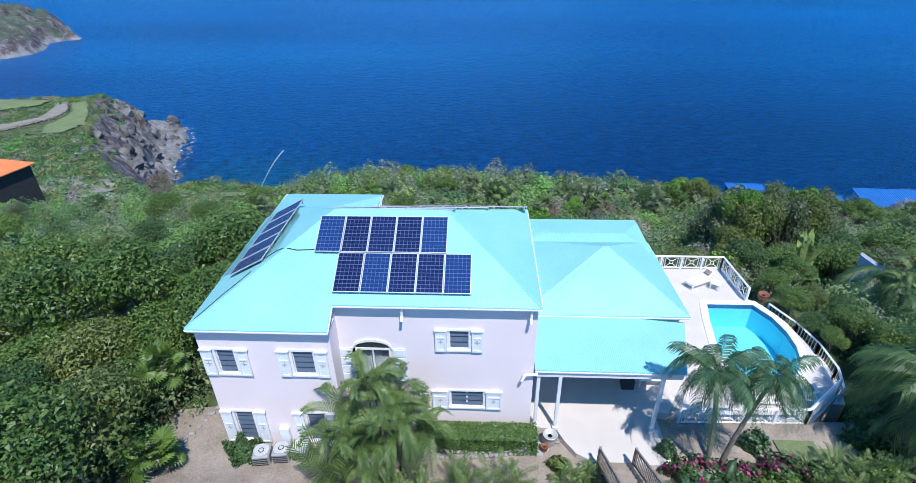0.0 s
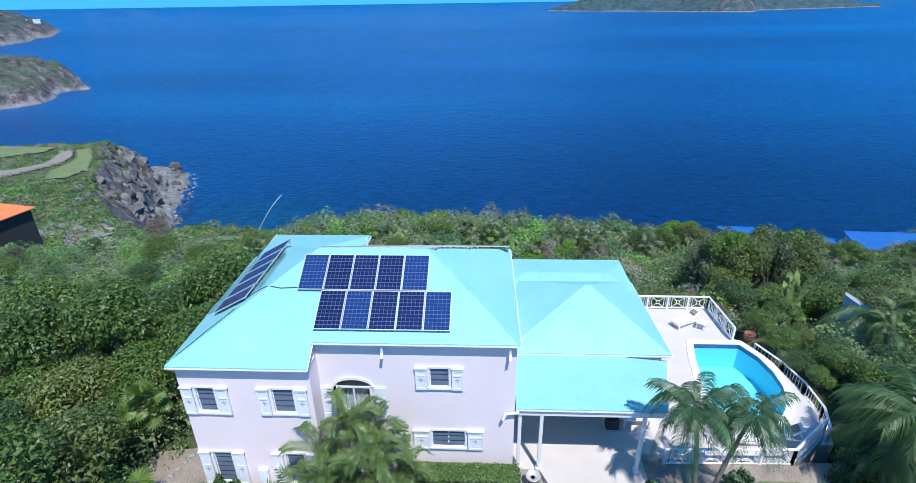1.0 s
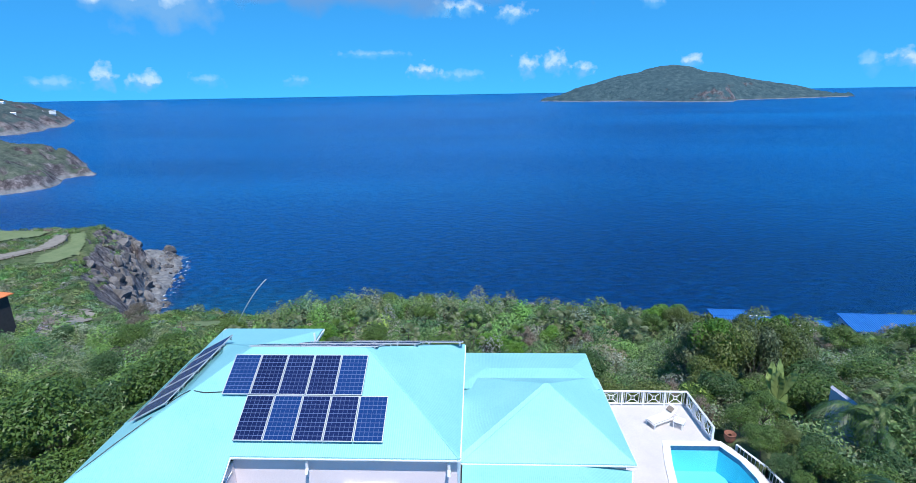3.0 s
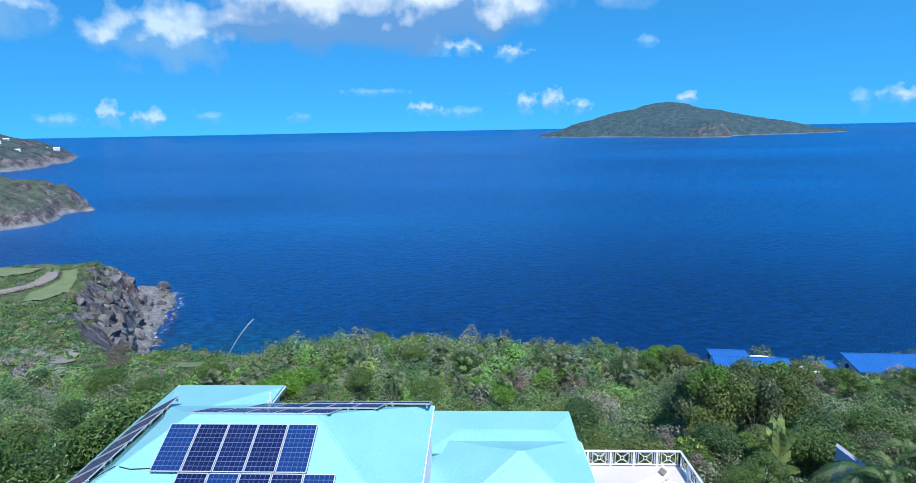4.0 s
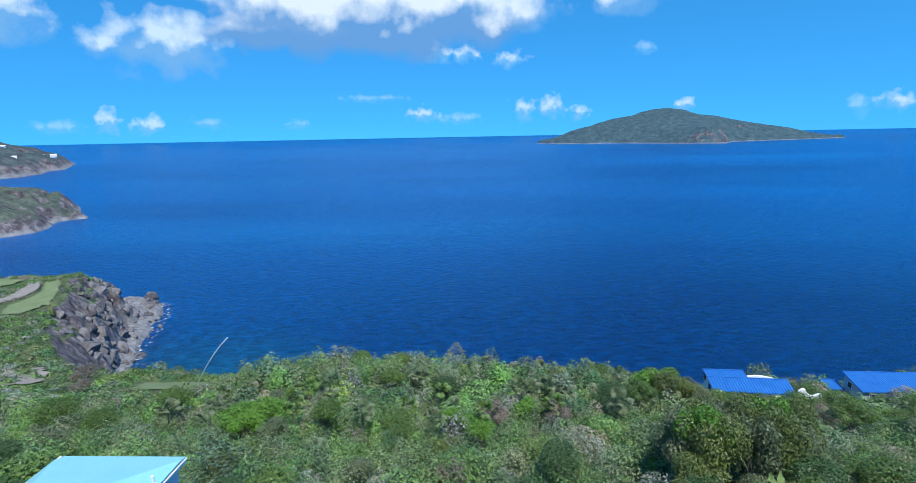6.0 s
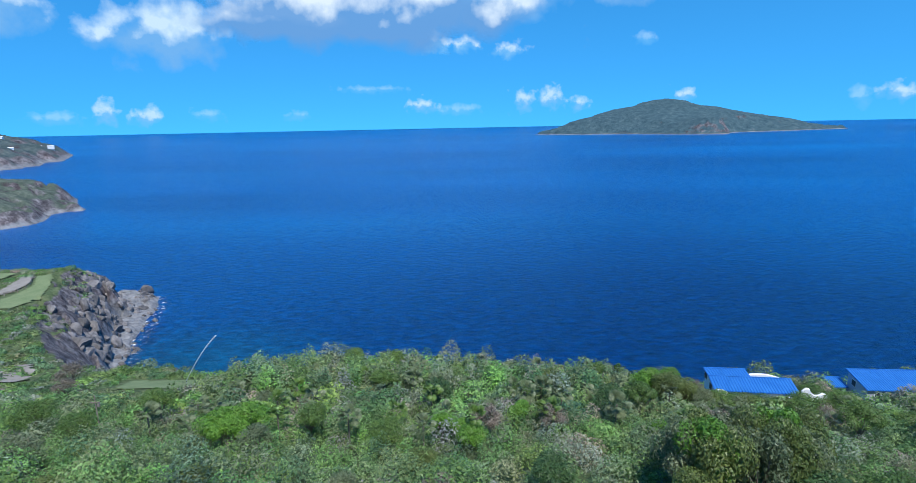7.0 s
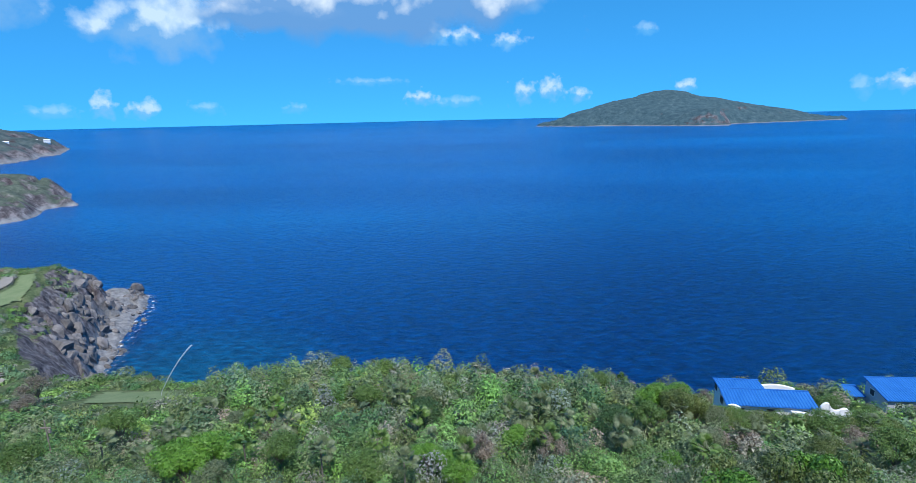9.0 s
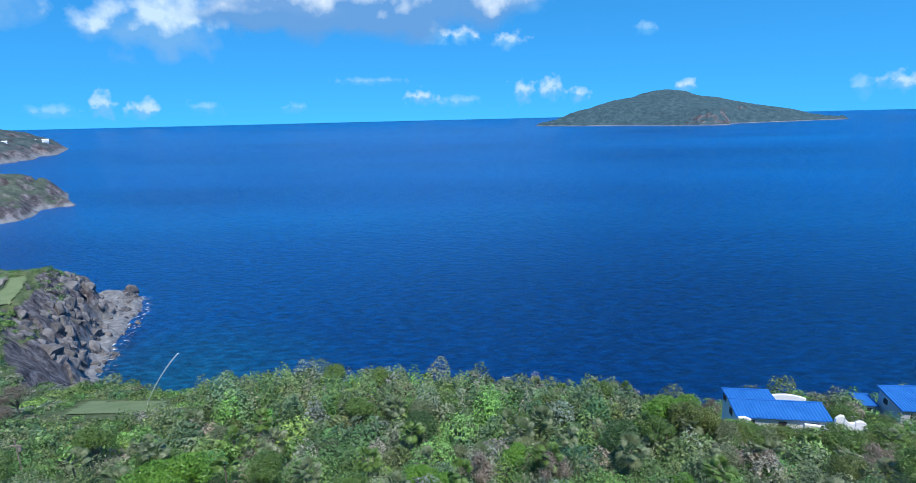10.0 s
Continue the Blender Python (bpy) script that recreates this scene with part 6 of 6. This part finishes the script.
# ---- hedge, flowers and edging ----
def bush(at, sx, sy, sz, n, size, materials, label, category, name, seed, boxy=False):
    """Leaf sprays over a rounded or clipped body; later materials colour the outer blossom."""
    g = np.random.default_rng(seed)
    f = thing(name, label, category, at)
    for i, m in enumerate(materials):
        k = n if i == 0 else n // 2
        if boxy:
            u = g.uniform(-1, 1, (k, 3))
            ax = g.choice([0, 1, 2, 2], k)
            u[np.arange(k), ax] = np.where(g.random(k) < 0.5, -1, 1)
            u[:, 2] = np.where(ax == 2, 1, (u[:, 2]))
            d = np.zeros((k, 3))
            d[np.arange(k), ax] = u[np.arange(k), ax]
            p = u * (sx, sy, sz) * (1 + g.normal(scale=0.03, size=(k, 1)))
            p[:, 2] += sz
        else:
            d = g.normal(size=(k, 3))
            d[:, 2] = np.abs(d[:, 2])
            d /= np.linalg.norm(d, axis=1)[:, None]
            p = d * (sx, sy, 2 * sz) * (0.75 + 0.3 * g.random((k, 1)) + 0.25 * np.sin(d[:, :1] * 7 + d[:, 1:2] * 5))
        if i:
            keep = np.sin(p[:, 0] * 6 + at[0] * 3) + np.sin(p[:, 1] * 7 + 1) + 0.6 * d[:, 2] > 0.1
            p, d, k = p[keep], d[keep], int(keep.sum())
        nr = d + g.normal(scale=0.5, size=(k, 3))
        nr /= np.linalg.norm(nr, axis=1)[:, None]
        a = np.cross(nr, g.normal(size=(k, 3)))
        a /= np.linalg.norm(a, axis=1)[:, None]
        b = np.cross(nr, a)
        s = size * g.uniform(0.6, 1.4, (k, 1))
        q = np.stack([p - a * s, p + b * s * 0.6, p + a * s, p - b * s * 0.6], 1).reshape(-1, 3)
        me = bpy.data.meshes.new("foliage" if i == 0 else "blossom")
        me.from_pydata(q.tolist(), [], np.arange(4 * k).reshape(-1, 4).tolist())
        me.materials.append(m)
        new("foliage" if i == 0 else "blossom", me).parent = f
    # solid dark filler, in place of the shaded inside between the leaves
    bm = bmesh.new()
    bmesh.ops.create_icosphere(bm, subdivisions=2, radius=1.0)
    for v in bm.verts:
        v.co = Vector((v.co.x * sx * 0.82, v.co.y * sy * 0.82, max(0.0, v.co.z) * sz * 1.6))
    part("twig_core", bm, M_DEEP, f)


hz = ground_at(0.3, 14.2)
bush((0.35, 14.2, hz), 2.35, 0.45, 0.48, 12000, 0.045, [M_HEDGE], "clipped green hedge along the house wall", "hedge", "hedge", 1, True)
bush((-9.1, 13.3, ground_at(-9.1, 13.3)), 0.75, 0.6, 0.5, 1800, 0.07, [M_DEEP], "round dark green shrub by the wall", "shrub", "shrub", 2)
bush((8.75, 12.9, ground_at(8.75, 12.9)), 1.1, 0.7, 0.5, 1500, 0.08, [M_DEEP, M_FLOWER], "bougainvillea with magenta flowers in the garden", "shrub", "bougainvillea", 3)
bush((10.4, 12.9, ground_at(10.4, 12.9)), 0.9, 0.6, 0.4, 1300, 0.08, [M_DEEP, M_FLOWER], "bougainvillea with magenta flowers in the garden", "shrub", "bougainvillea", 4)
bush((12.1, 13.1, ground_at(12.1, 13.1)), 0.9, 0.7, 0.5, 1300, 0.08, [M_DEEP, M_FLOWER], "bougainvillea with magenta flowers in the garden", "shrub", "bougainvillea", 5)
bush((11.4, 12.2, ground_at(11.4, 12.2)), 0.9, 0.6, 0.45, 1300, 0.08, [M_LEAF], "green garden shrub beside the bougainvillea", "shrub", "shrub", 6)
bush((-2.6, 11.9, ground_at(-2.6, 11.9)), 0.8, 0.5, 0.3, 900, 0.07, [M_GREYLEAF], "dry grey shrub in the garden bed", "shrub", "shrub", 7)
bush((3.6, 13.2, ground_at(3.6, 13.2)), 0.45, 0.35, 0.3, 600, 0.07, [M_OLIVE], "small olive shrub by the stairs", "shrub", "shrub", 8)
bush((16.3, 13.6, ground_at(16.3, 13.6)), 1.0, 0.8, 0.6, 1500, 0.09, [M_DEEP], "dark green shrub under the palms", "shrub", "shrub", 9)
for i, (x, y, w) in enumerate(((16.2, 14.9, 0.8), (17.3, 16.0, 0.9), (11.6, 14.5, 0.55), (13.2, 12.9, 0.6), (15.4, 12.9, 0.8), (7.9, 13.9, 0.4))):
    bush((x, y, ground_at(x, y)), w, w * 0.8, 0.35 + 0.2 * w, 1400, 0.075, [[M_DEEP, M_LEAF, M_PALM][i % 3]], "loose green garden shrub below the terrace", "shrub", "shrub", 40 + i)

STONE = []
for i in range(3):
    bm = bmesh.new()
    bmesh.ops.create_icosphere(bm, subdivisions=1, radius=1.0)
    for v in bm.verts:
        v.co *= 1 + 0.25 * noise.noise(v.co * 1.7 + Vector((i * 5, 0, 0)))
    STONE.append(finish("stone", bm, M_EDGING))
edging = thing("stone_edging", "row of rough grey stones edging the flower bed", "edging")
for k in range(34):
    t = k / 33
    x = -2.6 + 6.5 * t
    y = 13.45 + 0.25 * t + 0.85 * t ** 4
    o = new("stone", STONE[k % 3])
    o.parent = edging
    o.matrix_local = pose(x, y, ground_at(x, y) + 0.12, 0, 0, k * 50) @ Matrix.Diagonal((0.12, 0.10, 0.10, 1))
for k in range(16):
    x, y = -13.0 + 2.2 * (k / 15) ** 0.6, 12.6 + 5.5 * k / 15
    o = new("stone", STONE[k % 3])
    o.parent = edging
    o.matrix_local = pose(x, y, ground_at(x, y) + 0.10, 0, 0, k * 70) @ Matrix.Diagonal((0.16, 0.12, 0.09, 1))

# ---- neighbours ----
def gable_house(at, turn, w, d, wall_h, rise, roof, wall, label, windows=3):
    """A far house: walls, pitched roof, openings and a veranda."""
    f = thing("house", label, "house", at, turn=turn)
    part("wall", boxed(-w / 2, w / 2, -d / 2, d / 2, -4.0, wall_h), wall, f)
    o = 0.6
    pl = [(0, rise / (d / 2 + o), wall_h + rise / (d / 2 + o) * (d / 2 + o)), (0, -rise / (d / 2 + o), wall_h + rise), (rise / (d / 2 + o), 0, wall_h + rise / (d / 2 + o) * (w / 2 + o)), (-rise / (d / 2 + o), 0, wall_h + rise / (d / 2 + o) * (w / 2 + o))]
    part("roof", hip([(-w / 2 - o, -d / 2 - o), (w / 2 + o, -d / 2 - o), (w / 2 + o, d / 2 + o), (-w / 2 - o, d / 2 + o)], pl, 0.15), roof, f)
    for k in range(windows):
        x = -w / 2 + w * (k + 0.5) / windows
        v = part("window", boxed(x - 0.65, x + 0.65, -d / 2 - 0.05, -d / 2 - 0.004, wall_h - 2.0, wall_h - 0.6), M_WHITE, f)
        part("pane", boxed(x - 0.55, x + 0.55, -d / 2 - 0.07, -d / 2 - 0.052, wall_h - 1.9, wall_h - 0.7), M_DARK, v)
    for k in range(2):
        y = -d / 4 + k * d / 2
        v = part("window", boxed(-w / 2 - 0.05, -w / 2 - 0.004, y - 0.7, y + 0.7, wall_h - 2.0, wall_h - 0.6), M_WHITE, f)
        part("pane", boxed(-w / 2 - 0.07, -w / 2 - 0.052, y - 0.6, y + 0.6, wall_h - 1.9, wall_h - 0.7), M_DARK, v)
    return f


# the blue roofs lean towards the hill, single pitched over the pale walls
def shed_house(at, x1, d, low, high, roof, wall, label, turn=0, windows=(0.17, 0.5, 0.83)):
    f = thing("house", label, "house", at, turn=turn)
    s = (high - low) / d
    bm = bmesh.new()
    side = [(0.3, -5.0), (d - 0.3, -5.0), (d - 0.3, low + s * (d - 0.3) - 0.16), (0.3, low + s * 0.3 - 0.16)]
    lo, hi = [bm.verts.new((0.3, y, z)) for y, z in side], [bm.verts.new((x1 - 0.3, y, z)) for y, z in side]
    for i in range(4):
        bm.faces.new((lo[i], hi[i], hi[(i + 1) % 4], lo[(i + 1) % 4]))
    bm.faces.new(lo)
    bm.faces.new(hi[::-1])
    bmesh.ops.recalc_face_normals(bm, faces=bm.faces)
    part("wall", bm, wall, f)
    r = part("roof", hip([(0, 0), (x1, 0), (x1, d), (0, d)], [(0, s, low)], 0.15), roof, f)
    part("ridge_cap", boxed(-0.05, x1 + 0.05, d - 0.12, d + 0.12, high - 0.02, high + 0.06), roof, r)
    part("gutter", boxed(0, x1, -0.08, -0.004, low - 0.13, low - 0.05), roof, r)
    for u in windows:
        x = x1 * u
        v = part("window", boxed(x - 0.6, x + 0.6, 0.25, 0.296, low - 1.7, low - 0.5), M_WHITE, f)
        part("pane", boxed(x - 0.5, x + 0.5, 0.22, 0.248, low - 1.6, low - 0.6), M_DARK, v)
    v = part("window", boxed(0.25, 0.296, d * 0.55, d * 0.55 + 1.2, low - 1.3, low - 0.1), M_WHITE, f)
    part("pane", boxed(0.22, 0.248, d * 0.55 + 0.1, d * 0.55 + 1.1, low - 1.2, low - 0.2), M_DARK, v)
    return f


shed_house((42.4, 81.1, -24.5), 11.8, 3.2, 3.45, 4.2, M_BLUEROOF, M_WHITE, "white house with a blue ribbed metal roof below the hill", -5.8)
shed_house((43.2, 84.7, -24.6), 6.3, 3.0, 3.65, 3.85, M_BLUEROOF, M_WHITE, "white house wing with a blue ribbed metal roof", -4.5, ())
shed_house((73.3, 92.5, -30.0), 17, 5.8, 2.6, 3.6, M_BLUEROOF, M_LILAC, "pale grey house with a blue metal roof near the cliff", -3, (0.12, 0.4, 0.7))
shed_house((70.6, 97.0, -31.6), 2.8, 3.0, 2.4, 2.8, M_BLUEROOF, M_LILAC, "low grey annexe with a blue metal roof", -3, (0.5,))
gable_house((-82.5, 74.5, -16.6), -12, 14, 9, 3.0, 2.6, M_ORANGE, M_DARK, "dark timber house with an orange tiled roof", 4)

garden_wall = thing("garden_wall", "white rounded garden walls beside the blue-roofed house", "wall", (0, 0, 0))


def scalloped(x0, x1, y, base, t0, t1, dip, thick=0.35):
    """A white rendered wall whose top sweeps in a curve from t0 to t1."""
    n = 12
    bm = bmesh.new()
    rows = []
    for k in range(n + 1):
        u = k / n
        x, z = x0 + (x1 - x0) * u, t0 + (t1 - t0) * u - dip * math.sin(math.pi * u)
        rows.append([bm.verts.new(c) for c in ((x, y, base), (x, y, z - 0.08), (x, y + 0.08, z), (x, y + thick - 0.08, z), (x, y + thick, z - 0.08), (x, y + thick, base))])
    for p, q in zip(rows, rows[1:]):
        for i in range(6):
            bm.faces.new((p[i], q[i], q[(i + 1) % 6], p[(i + 1) % 6]))
    bm.faces.new(rows[0][::-1])
    bm.faces.new(rows[-1])
    bmesh.ops.recalc_face_normals(bm, faces=bm.faces)
    part("wall_length", bm, M_WHITE, garden_wall)


scalloped(54.0, 55.0, 79.4, -27, -20.4, -20.0, -0.25)
scalloped(55.0, 56.4, 79.3, -27, -20.2, -20.9, 0.35)
scalloped(56.4, 57.9, 79.2, -27, -20.8, -21.2, -0.35)
scalloped(50.0, 54.0, 79.0, -27, -20.9, -21.6, -0.1)
scalloped(42.0, 43.6, 79.6, -27, -20.3, -20.6, -0.2)
scalloped(54.2, 57.6, 78.0, -27, -22.2, -22.4, -0.4)
scalloped(58.2, 59.4, 78.8, -27, -22.2, -22.9, 0.2)
scalloped(59.2, 60.4, 79.6, -27, -22.5, -22.4, -0.3)
scalloped(51.6, 56.8, 89.6, -28, -23.0, -23.6, -0.35)
part("wall_length", boxed(57.55, 57.9, 76.6, 79.2, -27, -21.4, 0.1), M_WHITE, garden_wall)

screen = thing("boundary_wall", "tall lilac-grey rendered wall among the trees", "wall", (24.6, 29.3, 0), turn=-80)
bm = bmesh.new()
face = [(0.0, -6.5), (3.6, -6.5), (3.6, -0.15), (0, 0.0)]
lo, hi = [bm.verts.new((x, 0, z)) for x, z in face], [bm.verts.new((x, 0.3, z)) for x, z in face]
for i in range(4):
    bm.faces.new((lo[i], lo[(i + 1) % 4], hi[(i + 1) % 4], hi[i]))
bm.faces.new(lo[::-1])
bm.faces.new(hi)
part("panel", bm, M_LILAC, screen)
part("coping", rod(bmesh.new(), (-0.1, 0.15, 0.0), (3.65, 0.15, -0.15), 0.12, 0.12, 4), M_LILAC, screen)

# white houses dotted over the far headland
vr = random.Random(9)
for k in range(16):
    x, y = -960 - vr.uniform(10, 190), 1130 + vr.uniform(-120, 190)
    z = SEA + 12 + 0.33 * vr.uniform(40, 150)
    hit, place, nrm, idx, ob, _ = scene.ray_cast(bpy.context.evaluated_depsgraph_get(), Vector((x, y, 400)), Vector((0, 0, -1)))
    if not hit or place.z < SEA + 8:
        continue
    f = thing("villa", "small white villa on the far headland", "house", (x, y, place.z), "villas on the headland", turn=vr.uniform(20, 60))
    w, d = vr.uniform(9, 16), vr.uniform(7, 10)
    part("wall", boxed(-w / 2, w / 2, -d / 2, d / 2, -3, 4.0), M_WHITE, f)
    part("roof", hip([(-w / 2 - 0.5, -d / 2 - 0.5), (w / 2 + 0.5, -d / 2 - 0.5), (w / 2 + 0.5, d / 2 + 0.5), (-w / 2 - 0.5, d / 2 + 0.5)], [(0, 0.4, 4.0 + 0.2 * d), (0, -0.4, 4.0 + 0.2 * d)], 0.2), M_WHITE, f)

# a lawn sprinkler's jet
jet = bpy.data.materials.new("water_jet")
jet.use_nodes = True
jn, jl = jet.node_tree.nodes, jet.node_tree.links
jt, jm = jn.new("ShaderNodeBsdfTransparent"), jn.new("ShaderNodeMixShader")
jn["Principled BSDF"].inputs["Base Color"].default_value = (0.8, 0.85, 0.9, 1)
jm.inputs[0].default_value = 0.38
jl.new(jt.outputs[0], jm.inputs[1])
jl.new(jn["Principled BSDF"].outputs[0], jm.inputs[2])
jl.new(jm.outputs[0], jn["Material Output"].inputs["Surface"])
sprinkler = thing("sprinkler", "lawn sprinkler throwing an arched jet of white water", "sprinkler", (-42.6, 89.5, ground_at(-42.6, 89.5)))
part("riser", rod(bmesh.new(), (0, 0, -0.2), (0, 0, 0.6), 0.06, 0.05, 6), M_GREY, sprinkler)
top = -15.7 - ground_at(-42.6, 89.5)
bm = bmesh.new()
rings = []
for k in range(15):
    t = k / 14
    p = Vector((6.2 * t, 0, 0.6 + (top - 0.6) * (1.3 * t - 0.3 * t * t)))
    r = 0.05 + 0.13 * t
    rings.append([bm.verts.new(p + Vector((r * math.cos(q * math.pi / 3), r * math.sin(q * math.pi / 3), 0))) for q in range(6)])
for p, q in zip(rings, rings[1:]):
    for i in range(6):
        bm.faces.new((p[i], p[(i + 1) % 6], q[(i + 1) % 6], q[i]))
bm.faces.new(rings[0][::-1])
bm.faces.new(rings[-1])
part("jet", bm, jet, sprinkler, "thin white jet of water")


pole = thing("utility_pole", "thin grey utility pole with a cross-arm among the scrub", "pole", (-36.0, 61.5, ground_at(-36, 61.5) - 1.2))
part("mast", rod(bmesh.new(), (0, 0, -0.4), (0.1, 0, 5.6), 0.09, 0.06, 7), M_TIMBER, pole)
part("cross_arm", boxed(-0.5, 0.6, -0.05, 0.05, 4.7, 4.82), M_TIMBER, pole)
part("insulator", boxed(0.3, 0.55, -0.12, 0.12, 4.2, 4.6, 0.03), M_TIMBER, pole)


# ---- surf ----
foam = bpy.data.materials.new("foam")
foam.use_nodes = True
fn, fl = foam.node_tree.nodes, foam.node_tree.links
ft, fm = fn.new("ShaderNodeBsdfTransparent"), fn.new("ShaderNodeMixShader")
fn["Principled BSDF"].inputs["Base Color"].default_value = (0.85, 0.88, 0.9, 1)
fl.new(ramp_of(fn, fl, noise_of(fn, fl, 0.55, 6, 0.7), [(0.56, (0, 0, 0)), (0.68, (0.8, 0.8, 0.8))]), fm.inputs[0])
fl.new(ft.outputs[0], fm.inputs[1])
fl.new(fn["Principled BSDF"].outputs[0], fm.inputs[2])
fl.new(fm.outputs[0], fn["Material Output"].inputs["Surface"])
bm = bmesh.new()
run = [(-104, 154), (-108, 162), (-113, 173), (-118, 184), (-122, 196), (-126, 207), (-131, 219), (-138, 230)]
for (ax, ay), (bx, by) in zip(run, run[1:]):
    bm.faces.new([bm.verts.new(c) for c in ((ax - 4, ay, SEA + 0.15), (ax + 4.0, ay, SEA + 0.15), (bx + 4.0, by, SEA + 0.15), (bx - 4, by, SEA + 0.15))])
tagged(part("surf", bm, foam), "broken white surf along the foot of the rocks", "surf", kind="stuff")


# ---- clouds, far behind everything ----
def cloud_material(name, cover, base, top, grain, soft, thick, gain=0.62):
    m = bpy.data.materials.new(name)
    m.use_nodes = True
    n, l = m.node_tree.nodes, m.node_tree.links
    uv = n.new("ShaderNodeUVMap")
    mp = n.new("ShaderNodeMapping")
    mp.inputs["Location"].default_value, mp.inputs["Scale"].default_value = (-1, -1, 0), (2, 2, 1)
    l.new(uv.outputs[0], mp.inputs["Vector"])
    sp = n.new("ShaderNodeTexGradient")
    sp.gradient_type = "SPHERICAL"
    l.new(mp.outputs[0], sp.inputs["Vector"])
    puff = noise_of(n, l, grain, 6, 0.5)
    ad = n.new("ShaderNodeMath")
    ad.operation = "MULTIPLY_ADD"
    l.new(sp.outputs["Fac"], ad.inputs[0])
    ad.inputs[1].default_value = gain
    l.new(puff, ad.inputs[2])
    alpha = ramp_of(n, l, ad.outputs[0], [(cover, (0, 0, 0)), (min(1, cover + soft), (thick,) * 3)])
    sx = n.new("ShaderNodeSeparateXYZ")
    l.new(uv.outputs[0], sx.inputs[0])
    sh = n.new("ShaderNodeMath")
    sh.operation = "MULTIPLY_ADD"
    l.new(puff, sh.inputs[0])
    sh.inputs[1].default_value = 0.8
    l.new(sx.outputs["Y"], sh.inputs[2])
    # the sheet glows; sunlit top and shaded base are painted into the emission
    em = n.new("ShaderNodeEmission")
    l.new(ramp_of(n, l, sh.outputs[0], [(0.84, base), (1.08, top)]), em.inputs["Color"])
    tr_, mx = n.new("ShaderNodeBsdfTransparent"), n.new("ShaderNodeMixShader")
    l.new(alpha, mx.inputs[0])
    l.new(tr_.outputs[0], mx.inputs[1])
    l.new(em.outputs[0], mx.inputs[2])
    l.new(mx.outputs[0], n["Material Output"].inputs["Surface"])
    return m


C_BIG = cloud_material("cloud_grey_base", 0.70, (0.12, 0.31, 0.64), (0.68, 0.80, 0.92), 0.0030, 0.30, 0.95, 1.05)
C_MID = cloud_material("cloud_soft", 0.68, (0.16, 0.40, 0.75), (0.60, 0.77, 0.91), 0.0055, 0.34, 0.85, 0.8)
C_SMALL = cloud_material("cloud_white", 0.66, (0.18, 0.47, 0.82), (0.56, 0.74, 0.90), 0.014, 0.36, 0.75)
C_FAINT = cloud_material("cloud_faint", 0.60, (0.16, 0.48, 0.84), (0.40, 0.66, 0.90), 0.014, 0.5, 0.45)


def cloud(az, el, w, h, material, label="white fair-weather cloud low in a blue sky"):
    """A far cloud sheet at compass angle az and height el, both in degrees, w by h degrees across."""
    d = 4380 + 25 * len([o for o in scene.objects if o.name.startswith("backdrop_cloud")])
    bm = bmesh.new()
    uv = bm.loops.layers.uv.new("UVMap")
    n = 12
    for i in range(n):
        for j in range(4):
            q = []
            for a, b in ((i, j), (i + 1, j), (i + 1, j + 1), (i, j + 1)):
                aa, ee = radians(az + w * (a / n - 0.5)), radians(el + h * (b / 4 - 0.5))
                q.append(((d * math.sin(aa) * math.cos(ee), d * math.cos(aa) * math.cos(ee), 18 + d * math.sin(ee)), (a / n, b / 4)))
            f = bm.faces.new([bm.verts.new(c) for c, _ in q])
            for lp, (_, u) in zip(f.loops, q):
                lp[uv].uv = u
    bmesh.ops.remove_doubles(bm, verts=bm.verts, dist=0.01)
    return tagged(part("backdrop_cloud", bm, material), label, "cloud", kind="structure")


for a in ((-10.5, 11.2, 44, 11.5), (-20, 9.6, 18, 5.0)):
    cloud(*a, C_BIG, "large cumulus cloud with a grey base")
for a in ((2.0, 12.2, 20, 8.0), (-30.0, 8.0, 17, 8.0), (-42.0, 9.6, 12.0, 8.0), (14.9, 12.0, 9.0, 4.8)):
    cloud(*a, C_MID)
for a in ((-3.9, 7.7, 4.0, 3.0), (-1.2, 7.5, 4.6, 2.6), (3.3, 6.9, 5.4, 2.8)):
    cloud(*a, C_SMALL)
for a in ((5.0, 1.8, 3.6, 3.4), (7.7, 2.0, 4.4, 3.8), (10.6, 1.3, 3.0, 2.4), (-5.9, 1.5, 4.8, 2.4), (-35.1, 1.2, 3.0, 3.6), (-32.2, 0.8, 4.2, 2.6), (36.8, 1.5, 3.8, 2.4), (20.6, 1.9, 2.8, 2.3)):
    cloud(*a, C_SMALL)
for a in ((34.6, 1.2, 2.4, 2.6), (-11.0, 3.2, 9.0, 1.2), (-26.9, 0.9, 3.4, 1.6), (16.8, 7.3, 3.0, 1.9), (-1.8, 1.1, 6.0, 1.6), (-18.5, 0.7, 4.0, 1.4), (-39.0, 0.8, 5.0, 1.6)):
    cloud(*a, C_FAINT)
